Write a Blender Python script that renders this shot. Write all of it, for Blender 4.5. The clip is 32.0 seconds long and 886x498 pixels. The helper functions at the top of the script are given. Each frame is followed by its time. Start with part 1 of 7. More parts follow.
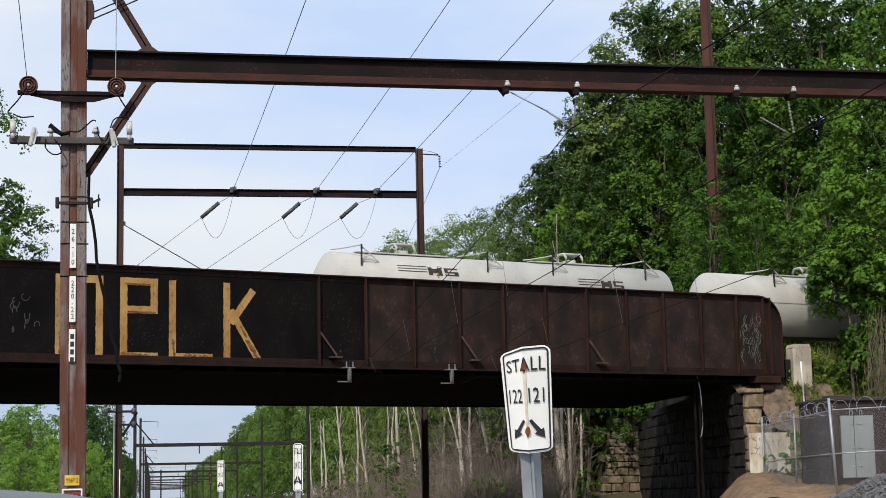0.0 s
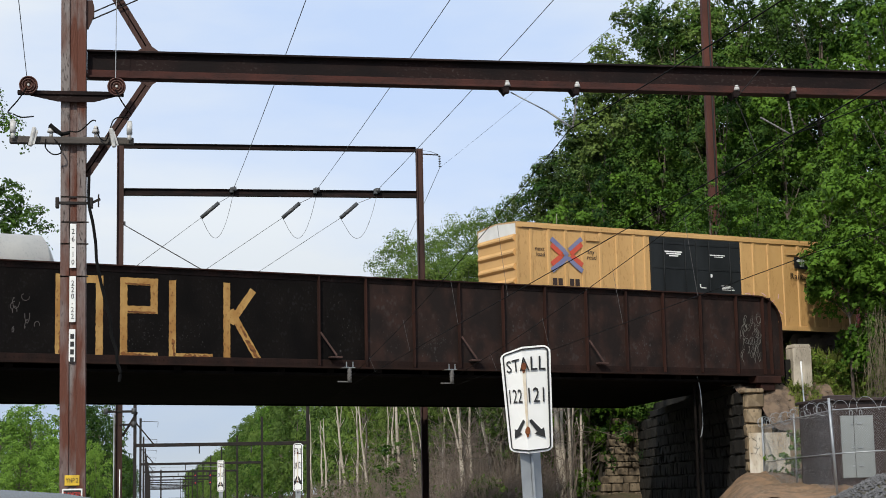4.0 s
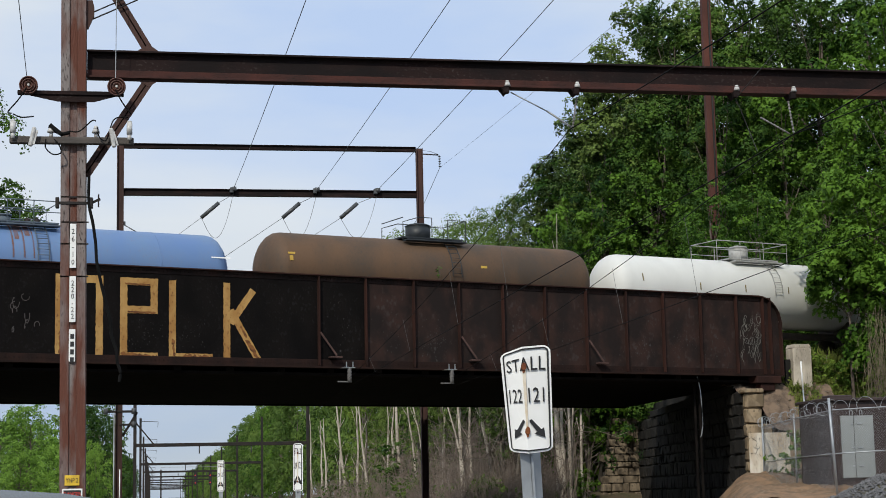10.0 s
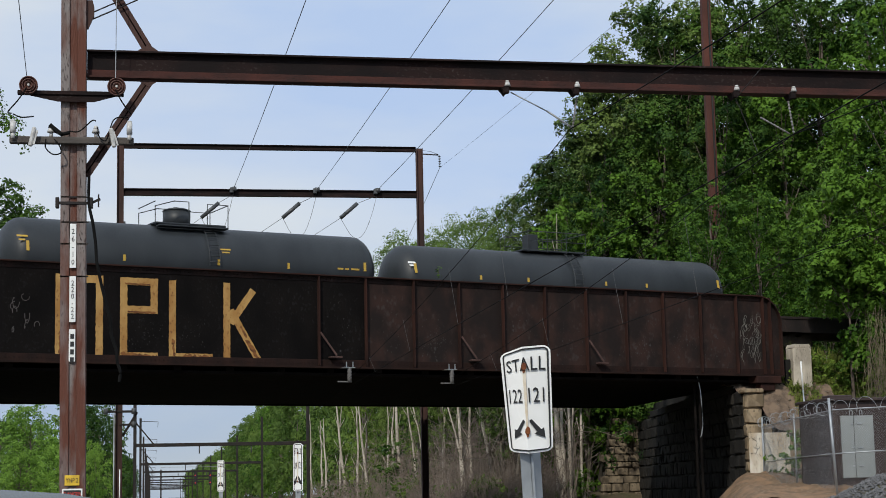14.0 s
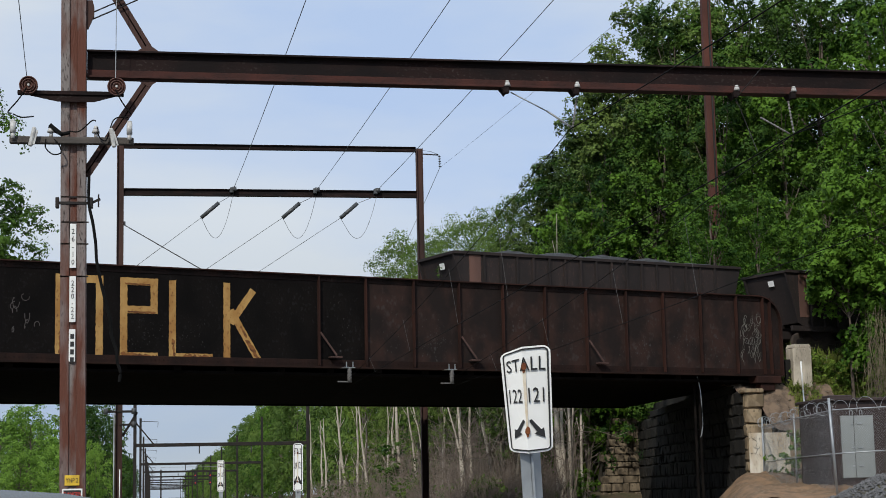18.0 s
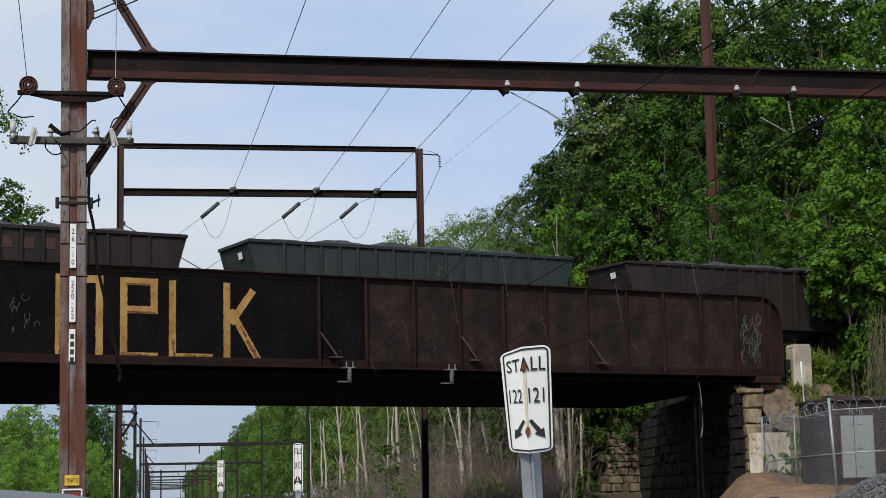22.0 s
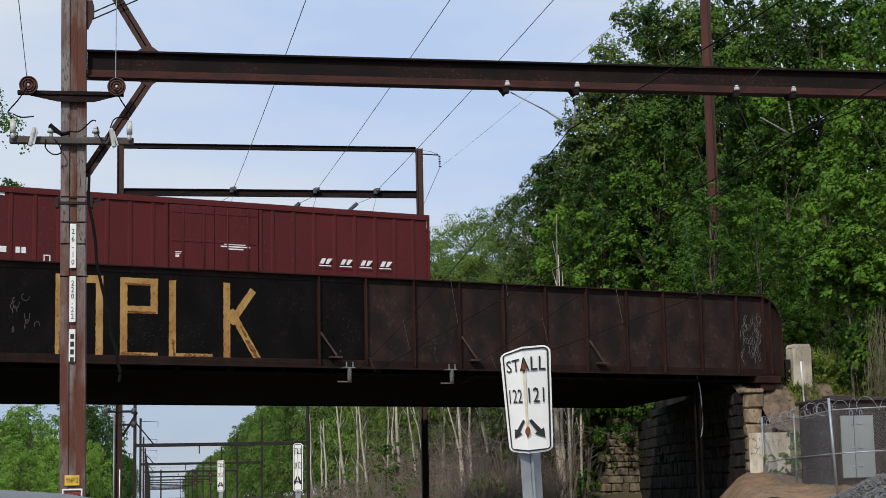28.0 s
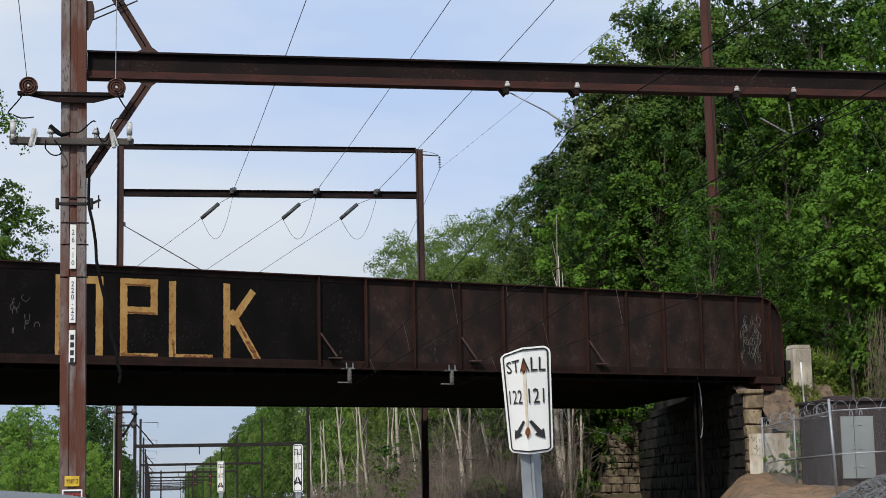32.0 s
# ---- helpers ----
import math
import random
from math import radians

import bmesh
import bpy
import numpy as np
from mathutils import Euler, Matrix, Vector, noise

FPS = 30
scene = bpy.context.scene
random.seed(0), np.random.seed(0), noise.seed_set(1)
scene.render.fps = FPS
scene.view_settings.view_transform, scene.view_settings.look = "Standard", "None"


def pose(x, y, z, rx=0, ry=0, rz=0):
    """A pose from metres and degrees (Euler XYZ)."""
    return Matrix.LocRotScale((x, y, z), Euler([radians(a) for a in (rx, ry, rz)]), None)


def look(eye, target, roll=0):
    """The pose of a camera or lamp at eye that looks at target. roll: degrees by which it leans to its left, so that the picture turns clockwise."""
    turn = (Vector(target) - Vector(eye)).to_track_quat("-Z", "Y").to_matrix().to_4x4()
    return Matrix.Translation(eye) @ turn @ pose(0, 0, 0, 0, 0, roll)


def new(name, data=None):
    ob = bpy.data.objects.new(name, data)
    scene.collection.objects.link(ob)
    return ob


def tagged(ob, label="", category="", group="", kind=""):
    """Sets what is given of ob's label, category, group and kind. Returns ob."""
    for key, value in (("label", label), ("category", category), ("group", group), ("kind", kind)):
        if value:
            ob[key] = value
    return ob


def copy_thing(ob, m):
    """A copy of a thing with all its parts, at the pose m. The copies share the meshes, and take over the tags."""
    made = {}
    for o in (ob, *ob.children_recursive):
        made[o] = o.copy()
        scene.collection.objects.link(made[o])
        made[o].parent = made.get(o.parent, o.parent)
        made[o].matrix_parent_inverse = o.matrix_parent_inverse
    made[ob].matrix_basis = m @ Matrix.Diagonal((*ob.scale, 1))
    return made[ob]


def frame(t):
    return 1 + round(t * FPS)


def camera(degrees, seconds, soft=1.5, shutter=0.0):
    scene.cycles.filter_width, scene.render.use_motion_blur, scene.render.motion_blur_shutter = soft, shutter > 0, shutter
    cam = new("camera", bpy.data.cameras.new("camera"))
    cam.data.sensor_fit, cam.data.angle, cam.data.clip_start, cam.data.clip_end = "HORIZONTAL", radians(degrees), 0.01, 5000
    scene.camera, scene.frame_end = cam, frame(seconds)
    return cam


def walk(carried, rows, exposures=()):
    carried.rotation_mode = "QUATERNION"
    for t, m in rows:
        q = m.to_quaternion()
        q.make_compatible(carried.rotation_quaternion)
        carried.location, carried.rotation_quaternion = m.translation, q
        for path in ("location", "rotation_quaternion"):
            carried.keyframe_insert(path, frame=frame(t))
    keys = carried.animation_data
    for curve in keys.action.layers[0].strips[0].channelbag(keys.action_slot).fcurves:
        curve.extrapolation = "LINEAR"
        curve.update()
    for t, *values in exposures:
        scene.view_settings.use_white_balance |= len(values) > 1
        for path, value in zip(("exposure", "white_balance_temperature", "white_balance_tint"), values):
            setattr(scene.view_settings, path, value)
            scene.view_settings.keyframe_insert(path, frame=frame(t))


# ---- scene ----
cam = camera(29.3, 32.0, soft=0.9, shutter=0.06)
EYE = Vector((0.0, 0.0, 1.5))
HEAD, PITCH, ROLL = 9.77, 8.16, -1.2


def aim(up=0.0, side=0.0):
    h, p = radians(HEAD + side), radians(PITCH + up)
    way = Vector((math.sin(h) * math.cos(p), math.cos(h) * math.cos(p), math.sin(p)))
    return look(EYE, EYE + way, ROLL)


# a tripod camera: one knock at 2.5 s and a last touch at the end
walk(cam, [(0.0, aim()), (2.2, aim()), (2.33, aim(0.03)), (2.5, aim(0.15, -0.03)), (2.63, aim(0.06)), (2.8, aim()), (3.2, aim()),
           (31.6, aim()), (31.8, aim(0.004)), (32.0, aim(0.026))],
     exposures=[(0.0, 0.05, 6650, 8), (6.5, 0.03, 6620, 7), (10.0, -0.12, 6520, 7), (15.0, -0.21, 6450, 7), (25.0, -0.22, 6450, 7), (29.0, -0.15, 6480, 8), (32.0, -0.13, 6480, 8)])

# ---- light ----
SUN_AZ, SUN_EL = 207.0, 39.0          # degrees clockwise from +Y, and above the horizon
world = bpy.data.worlds.new("sky")
scene.world = world
world.use_nodes = True
wn, wl = world.node_tree.nodes, world.node_tree.links
wn.clear()
w_out, w_bg, w_sky = wn.new("ShaderNodeOutputWorld"), wn.new("ShaderNodeBackground"), wn.new("ShaderNodeTexSky")
w_sky.sky_type, w_sky.sun_disc = "NISHITA", False
w_sky.sun_elevation, w_sky.sun_rotation = radians(SUN_EL), radians(SUN_AZ)
w_sky.air_density, w_sky.dust_density, w_sky.ozone_density = 1.0, 0.5, 1.8
w_co, w_map = wn.new("ShaderNodeTexCoord"), wn.new("ShaderNodeMapping")
w_map.inputs["Scale"].default_value = (2.0, 2.0, 6.5)
w_noise, w_ramp, w_mix = wn.new("ShaderNodeTexNoise"), wn.new("ShaderNodeValToRGB"), wn.new("ShaderNodeMix")
w_noise.inputs["Scale"].default_value, w_noise.inputs["Detail"].default_value, w_noise.inputs["Roughness"].default_value = 1.5, 7.0, 0.5
w_ramp.color_ramp.elements[0].position, w_ramp.color_ramp.elements[1].position = 0.34, 0.62
w_ramp.color_ramp.elements[0].color, w_ramp.color_ramp.elements[1].color = (0.12, 0.12, 0.12, 1), (1.0, 1.0, 1.0, 1)
w_mix.data_type = "RGBA"
w_mix.inputs["B"].default_value = (6.5, 6.95, 7.65, 1)
w_blue = wn.new("ShaderNodeMix")
w_blue.data_type = "RGBA"
w_blue.inputs["Factor"].default_value = 0.92
w_blue.inputs["B"].default_value = (4.35, 5.6, 8.25, 1)
wl.new(w_co.outputs["Generated"], w_map.inputs["Vector"])
wl.new(w_map.outputs["Vector"], w_noise.inputs["Vector"])
wl.new(w_noise.outputs["Fac"], w_ramp.inputs["Fac"])
wl.new(w_ramp.outputs["Color"], w_mix.inputs["Factor"])
wl.new(w_sky.outputs["Color"], w_blue.inputs["A"])
wl.new(w_blue.outputs["Result"], w_mix.inputs["A"])
w_sep, w_low, w_tone = wn.new("ShaderNodeSeparateXYZ"), wn.new("ShaderNodeMapRange"), wn.new("ShaderNodeMix")
w_low.inputs["From Min"].default_value, w_low.inputs["From Max"].default_value = 0.0, 0.16
w_tone.data_type, w_tone.blend_type = "RGBA", "MULTIPLY"
w_tone.inputs["B"].default_value = (0.70, 0.725, 0.73, 1)
w_inv = wn.new("ShaderNodeMath")
w_inv.operation = "SUBTRACT"
w_inv.inputs[0].default_value = 1.0
wl.new(w_co.outputs["Generated"], w_sep.inputs["Vector"])
wl.new(w_sep.outputs["Z"], w_low.inputs["Value"])
wl.new(w_low.outputs["Result"], w_inv.inputs[1])
wl.new(w_inv.outputs["Value"], w_tone.inputs["Factor"])
wl.new(w_mix.outputs["Result"], w_tone.inputs["A"])
wl.new(w_tone.outputs["Result"], w_bg.inputs["Color"])
w_bg.inputs["Strength"].default_value = 0.121
wl.new(w_bg.outputs["Background"], w_out.inputs["Surface"])
sun = new("sun", bpy.data.lights.new("sun", "SUN"))
sun.data.energy, sun.data.angle, sun.data.color = 2.9, radians(2.0), (1.0, 0.93, 0.83)
sun_way = Vector((math.sin(radians(SUN_AZ)) * math.cos(radians(SUN_EL)), math.cos(radians(SUN_AZ)) * math.cos(radians(SUN_EL)), math.sin(radians(SUN_EL))))
sun.matrix_world = look((0, 0, 60), Vector((0, 0, 60)) - sun_way)


# ---- materials ----
def mat(name, c1, c2, rough=0.8, metal=0.0, scale=2.0, fine=18.0, bump=0.15, streak=1.0, c3=None, spec=0.4, edge=(0.35, 0.65)):
    """Two colours mixed by noise at two scales, a third in fine spots; streak > 1 draws the pattern out downwards."""
    m = bpy.data.materials.new(name)
    m.use_nodes = True
    n, l = m.node_tree.nodes, m.node_tree.links
    b = n["Principled BSDF"]
    b.inputs["Roughness"].default_value, b.inputs["Metallic"].default_value = rough, metal
    b.inputs["Specular IOR Level"].default_value = spec
    co, mp = n.new("ShaderNodeTexCoord"), n.new("ShaderNodeMapping")
    mp.inputs["Scale"].default_value = (1, 1, 1 / streak)
    info, add = n.new("ShaderNodeObjectInfo"), n.new("ShaderNodeVectorMath")
    add.operation = "MULTIPLY_ADD"
    add.inputs[1].default_value = (37.0, 17.0, 23.0)
    l.new(info.outputs["Random"], add.inputs[0])
    l.new(co.outputs["Object"], add.inputs[2])
    l.new(add.outputs[0], mp.inputs["Vector"])
    n1, n2 = n.new("ShaderNodeTexNoise"), n.new("ShaderNodeTexNoise")
    n1.inputs["Scale"].default_value, n1.inputs["Detail"].default_value = scale, 5
    n2.inputs["Scale"].default_value, n2.inputs["Detail"].default_value = fine, 3
    l.new(mp.outputs["Vector"], n1.inputs["Vector"])
    l.new(mp.outputs["Vector"], n2.inputs["Vector"])
    r1 = n.new("ShaderNodeMapRange")
    r1.inputs["From Min"].default_value, r1.inputs["From Max"].default_value = edge
    l.new(n1.outputs["Fac"], r1.inputs["Value"])
    mx = n.new("ShaderNodeMix")
    mx.data_type = "RGBA"
    mx.inputs["A"].default_value, mx.inputs["B"].default_value = (*c1, 1), (*c2, 1)
    l.new(r1.outputs["Result"], mx.inputs["Factor"])
    out = mx.outputs["Result"]
    if c3:
        r2, m2 = n.new("ShaderNodeMapRange"), n.new("ShaderNodeMix")
        r2.inputs["From Min"].default_value, r2.inputs["From Max"].default_value = 0.56, 0.70
        m2.data_type = "RGBA"
        m2.inputs["B"].default_value = (*c3, 1)
        mul = n.new("ShaderNodeMath")
        mul.operation = "MULTIPLY"
        l.new(n2.outputs["Fac"], r2.inputs["Value"])
        l.new(r2.outputs["Result"], mul.inputs[0])
        l.new(r1.outputs["Result"], mul.inputs[1])
        l.new(mul.outputs[0], m2.inputs["Factor"])
        l.new(out, m2.inputs["A"])
        out = m2.outputs["Result"]
    l.new(out, b.inputs["Base Color"])
    rr = n.new("ShaderNodeMapRange")
    rr.inputs["To Min"].default_value, rr.inputs["To Max"].default_value = max(0.05, rough - 0.12), min(1, rough + 0.12)
    l.new(n2.outputs["Fac"], rr.inputs["Value"])
    l.new(rr.outputs["Result"], b.inputs["Roughness"])
    if bump:
        bp = n.new("ShaderNodeBump")
        bp.inputs["Strength"].default_value, bp.inputs["Distance"].default_value = bump, 0.02
        l.new(n2.outputs["Fac"], bp.inputs["Height"])
        l.new(bp.outputs["Normal"], b.inputs["Normal"])
    return m


def leaf_mat(name, dark, light, through_light=0.18):
    m = bpy.data.materials.new(name)
    m.use_nodes = True
    n, l = m.node_tree.nodes, m.node_tree.links
    b, out = n["Principled BSDF"], n["Material Output"]
    b.inputs["Roughness"].default_value, b.inputs["Specular IOR Level"].default_value = 0.6, 0.12
    geo, info = n.new("ShaderNodeNewGeometry"), n.new("ShaderNodeObjectInfo")
    co, nz = n.new("ShaderNodeTexCoord"), n.new("ShaderNodeTexNoise")
    nz.inputs["Scale"].default_value, nz.inputs["Detail"].default_value = 0.9, 3
    l.new(co.outputs["Object"], nz.inputs["Vector"])
    a1, a2 = n.new("ShaderNodeMath"), n.new("ShaderNodeMath")
    a1.operation = a2.operation = "MULTIPLY_ADD"
    a1.inputs[1].default_value, a2.inputs[1].default_value = 0.28, 0.5
    l.new(geo.outputs["Random Per Island"], a1.inputs[0])
    l.new(info.outputs["Random"], a2.inputs[0])
    l.new(nz.outputs["Fac"], a1.inputs[2])
    l.new(a1.outputs[0], a2.inputs[2])
    r = n.new("ShaderNodeMapRange")
    r.inputs["From Min"].default_value, r.inputs["From Max"].default_value = 0.62, 1.12
    l.new(a2.outputs[0], r.inputs["Value"])
    mx = n.new("ShaderNodeMix")
    mx.data_type = "RGBA"
    mx.inputs["A"].default_value, mx.inputs["B"].default_value = (*dark, 1), (*light, 1)
    l.new(r.outputs["Result"], mx.inputs["Factor"])
    l.new(mx.outputs["Result"], b.inputs["Base Color"])
    tr, ms = n.new("ShaderNodeBsdfTranslucent"), n.new("ShaderNodeMixShader")
    ms.inputs["Fac"].default_value = through_light
    l.new(mx.outputs["Result"], tr.inputs["Color"])
    l.new(b.outputs["BSDF"], ms.inputs[1])
    l.new(tr.outputs["BSDF"], ms.inputs[2])
    l.new(ms.outputs["Shader"], out.inputs["Surface"])
    return m


def glow(name, colour, strength):
    m = bpy.data.materials.new(name)
    m.use_nodes = True
    b = m.node_tree.nodes["Principled BSDF"]
    b.inputs["Base Color"].default_value = (*colour, 1)
    b.inputs["Emission Color"].default_value, b.inputs["Emission Strength"].default_value = (*colour, 1), strength
    return m


M_GIRDER = mat("girder_paint", (0.0170, 0.0122, 0.0112), (0.037, 0.0200, 0.0162), 0.8, 0, 1.3, 5, 0.3, 1.4, (0.047, 0.037, 0.035), edge=(0.40, 0.66), spec=0.15)
M_GIRDER_RUST = mat("girder_rust", (0.022, 0.0120, 0.0104), (0.048, 0.0205, 0.0155), 0.85, 0, 1.2, 16, 0.3, 2.5, spec=0.15)
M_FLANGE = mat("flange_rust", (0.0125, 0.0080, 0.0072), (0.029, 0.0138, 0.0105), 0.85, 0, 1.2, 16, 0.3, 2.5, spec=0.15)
M_STRUT = mat("strut_rust", (0.085, 0.047, 0.040), (0.05, 0.027, 0.023), 0.85, 0, 3, 16, 0.2)
# steel taken down to near black: shade below the deck is in the colour
M_UNDER = mat("bridge_underside_shade", (0.006, 0.005, 0.005), (0.012, 0.010, 0.009), 0.95, 0, 1.5, 12, 0.1, spec=0.05)
M_MAST = mat("weathered_mast", (0.112, 0.040, 0.0255), (0.215, 0.188, 0.180), 0.85, 0, 2.6, 34, 1.0, 4.0, (0.024, 0.014, 0.011), edge=(0.45, 0.62))
M_BEAM = mat("beam_steel", (0.0105, 0.0076, 0.0078), (0.030, 0.0140, 0.0120), 0.8, 0, 0.9, 14, 0.3, 0.6, (0.075, 0.066, 0.064), edge=(0.42, 0.8), spec=0.15)
M_BEAM_RUST = mat("beam_rust", (0.064, 0.0185, 0.013), (0.030, 0.0110, 0.0090), 0.85, 0, 1.6, 16, 0.3, 0.5, (0.014, 0.010, 0.009))
M_DARKSTEEL = mat("dark_steel", (0.013, 0.012, 0.012), (0.026, 0.019, 0.017), 0.8, 0, 1.5, 14, 0.2)
M_FRAMEMAST = mat("frame_mast_paint", (0.034, 0.018, 0.0155), (0.074, 0.035, 0.028), 0.8, 0, 1.0, 12, 0.2, 3)
M_FARMAST = mat("far_mast_paint", (0.066, 0.0225, 0.0160), (0.104, 0.0340, 0.0225), 0.8, 0, 1.0, 12, 0.2, 3)
M_GALV = mat("galvanised_steel", (0.42, 0.44, 0.46), (0.30, 0.32, 0.34), 0.5, 0.6, 3, 30, 0.1)
M_SIGN = mat("sign_white", (0.86, 0.86, 0.84), (0.80, 0.80, 0.78), 0.45, 0, 5, 60, 0.03)
M_BLACK = mat("sign_black", (0.012, 0.012, 0.013), (0.025, 0.025, 0.027), 0.6, 0, 6, 50, 0.03)
M_RUSTSPOT = mat("rust_spot", (0.22, 0.07, 0.02), (0.12, 0.035, 0.015), 0.9, 0, 12, 60, 0.3)
M_RUSTRUN = mat("rust_run", (0.60, 0.50, 0.36), (0.74, 0.70, 0.62), 0.7, 0, 12, 60, 0.05)
M_GREYPORC = mat("grimy_porcelain", (0.30, 0.30, 0.29), (0.13, 0.12, 0.115), 0.4, 0, 16, 60, 0.02)
M_PORC = mat("porcelain_white", (0.62, 0.62, 0.60), (0.42, 0.41, 0.40), 0.3, 0, 9, 50, 0.02)
M_PORCBR = mat("porcelain_brown", (0.12, 0.05, 0.036), (0.075, 0.032, 0.026), 0.45, 0, 9, 50, 0.05)
M_INSUL = mat("insulator_grey", (0.09, 0.095, 0.10), (0.05, 0.052, 0.055), 0.4, 0, 9, 50, 0.05)
M_INSULGREY = mat("dusty_grey_insulator", (0.17, 0.165, 0.16), (0.10, 0.095, 0.092), 0.5, 0, 8, 40, 0.05)
M_WIRE = mat("wire_metal", (0.08, 0.08, 0.083), (0.12, 0.115, 0.11), 0.6, 0.3, 4, 30, 0)
M_CABLE = mat("black_cable", (0.005, 0.005, 0.005), (0.009, 0.009, 0.009), 0.8, 0, 4, 30, 0, spec=0.1)
M_YELLOW = mat("yellow_plate", (0.75, 0.50, 0.04), (0.60, 0.38, 0.04), 0.5, 0, 8, 50, 0.05)
M_TAG = mat("ochre_spray_paint", (0.47, 0.285, 0.095), (0.33, 0.165, 0.045), 0.85, 0, 1.6, 11, 0.1, 1.6, (0.15, 0.06, 0.022))
M_TAGRUST = mat("rusted_ochre_paint", (0.26, 0.105, 0.028), (0.11, 0.04, 0.015), 0.9, 0, 3.0, 14, 0.2, 0.4, (0.03, 0.015, 0.01))
M_BLACKWASH = mat("black_brushed_paint", (0.0042, 0.0036, 0.0036), (0.0080, 0.0064, 0.0060), 0.8, 0, 0.8, 10, 0.2, 1.4, (0.017, 0.0155, 0.016), spec=0.08)
M_SCRAWL = mat("pale_spray_paint", (0.19, 0.185, 0.17), (0.11, 0.10, 0.085), 0.8, 0, 3, 14, 0.05)
M_STONE = mat("abutment_stone", (0.085, 0.066, 0.046), (0.225, 0.178, 0.122), 0.95, 0, 2.2, 9, 1.0, 2.0, (0.045, 0.04, 0.035), edge=(0.40, 0.58))
# paler, warmer copy of the stone, with the sun on the wing front painted in
M_WINGSTONE = mat("sunlit_wing_stone", (0.15, 0.112, 0.070), (0.33, 0.25, 0.158), 0.95, 0, 2.0, 9, 1.0, 2.0, (0.06, 0.05, 0.04), edge=(0.40, 0.60))
# near-black stone: the shade on the inner faces is put into its colour
M_SHADESTONE = mat("shade_black_stone", (0.0065, 0.0058, 0.005), (0.026, 0.022, 0.017), 0.95, 0, 0.7, 9, 0.9, 1.5, (0.055, 0.048, 0.040), edge=(0.42, 0.70))
# stone darkened so that its colour carries the shade around the abutments
M_STONEDARK = mat("shade_tone_stone", (0.030, 0.026, 0.022), (0.085, 0.072, 0.055), 0.95, 0, 0.9, 11, 0.8, 1.5)
M_CONC = mat("pale_concrete", (0.54, 0.48, 0.39), (0.34, 0.295, 0.235), 0.9, 0, 2.6, 20, 0.5, 2.5, (0.14, 0.125, 0.10))
M_WHITEWASH = mat("whitewash", (0.70, 0.66, 0.58), (0.46, 0.37, 0.26), 0.9, 0, 2.4, 14, 0.5, 3.0, (0.25, 0.2, 0.15))
M_GROUND = mat("ground_soil_and_litter", (0.105, 0.075, 0.05), (0.055, 0.06, 0.026), 0.98, 0, 0.5, 7, 0.9, 1, (0.17, 0.115, 0.075))
M_SOIL = mat("bare_orange_soil", (0.25, 0.155, 0.09), (0.15, 0.10, 0.06), 0.98, 0, 1.6, 9, 1.0, 1, (0.29, 0.22, 0.15), edge=(0.4, 0.6))
M_ASPHALT = mat("asphalt", (0.045, 0.045, 0.047), (0.06, 0.06, 0.06), 0.9, 0, 1.2, 40, 0.3)
M_GRAVEL = mat("crushed_stone", (0.085, 0.085, 0.09), (0.17, 0.17, 0.175), 0.95, 0, 6, 30, 0.5)
M_SHED = mat("brown_sheet_metal", (0.030, 0.020, 0.019), (0.044, 0.029, 0.027), 0.6, 0, 0.8, 20, 0.1, 3, (0.10, 0.075, 0.064))
M_DOORGREY = mat("grey_door_paint", (0.29, 0.31, 0.31), (0.22, 0.24, 0.24), 0.55, 0, 1.2, 20, 0.05, 3)
M_BARK = mat("bark_brown", (0.09, 0.07, 0.055), (0.16, 0.13, 0.11), 0.95, 0, 3, 25, 0.7, 5)
M_GREYBARK = mat("grey_bark", (0.19, 0.17, 0.145), (0.10, 0.088, 0.072), 0.95, 0, 2.2, 18, 0.5, 3, (0.28, 0.255, 0.22))
M_BIRCH = mat("pale_bark", (0.60, 0.54, 0.46), (0.38, 0.335, 0.28), 0.9, 0, 2.2, 18, 0.5, 3, (0.13, 0.11, 0.09))
M_VINE = mat("dry_vine_stems", (0.15, 0.125, 0.08), (0.23, 0.195, 0.13), 0.95, 0, 3, 20, 0.3)
M_TWIG = mat("dry_twigs", (0.135, 0.105, 0.085), (0.27, 0.222, 0.185), 0.95, 0, 3, 20, 0.3)
M_LEAF_A = leaf_mat("leaf_mid_green", (0.016, 0.046, 0.010), (0.084, 0.160, 0.025))
M_LEAF_B = leaf_mat("leaf_bright_green", (0.018, 0.056, 0.008), (0.108, 0.212, 0.024))
M_LEAF_C = leaf_mat("leaf_grey_green", (0.035, 0.066, 0.021), (0.158, 0.228, 0.054))
M_LEAF_E = leaf_mat("leaf_pale_green", (0.055, 0.105, 0.024), (0.165, 0.255, 0.056), 0.35)
M_LEAF_F = leaf_mat("leaf_willow_green", (0.075, 0.155, 0.026), (0.23, 0.39, 0.065), 0.3)
M_LEAF_D = leaf_mat("leaf_yellow_green", (0.046, 0.095, 0.014), (0.165, 0.245, 0.040))
M_GRASS = leaf_mat("grass_blades", (0.07, 0.115, 0.024), (0.21, 0.255, 0.07))
M_RAIL = mat("rail_steel", (0.10, 0.06, 0.045), (0.16, 0.10, 0.07), 0.7, 0.4, 3, 30, 0.1)
M_BALLAST = mat("ballast", (0.16, 0.15, 0.14), (0.24, 0.22, 0.20), 0.95, 0, 5, 28, 0.6)
M_COAL = mat("coal_load", (0.018, 0.018, 0.019), (0.045, 0.045, 0.047), 0.75, 0, 3, 16, 1.0)
M_TRUCK = mat("bogie_steel", (0.035, 0.028, 0.024), (0.06, 0.045, 0.036), 0.85, 0, 3, 20, 0.3)
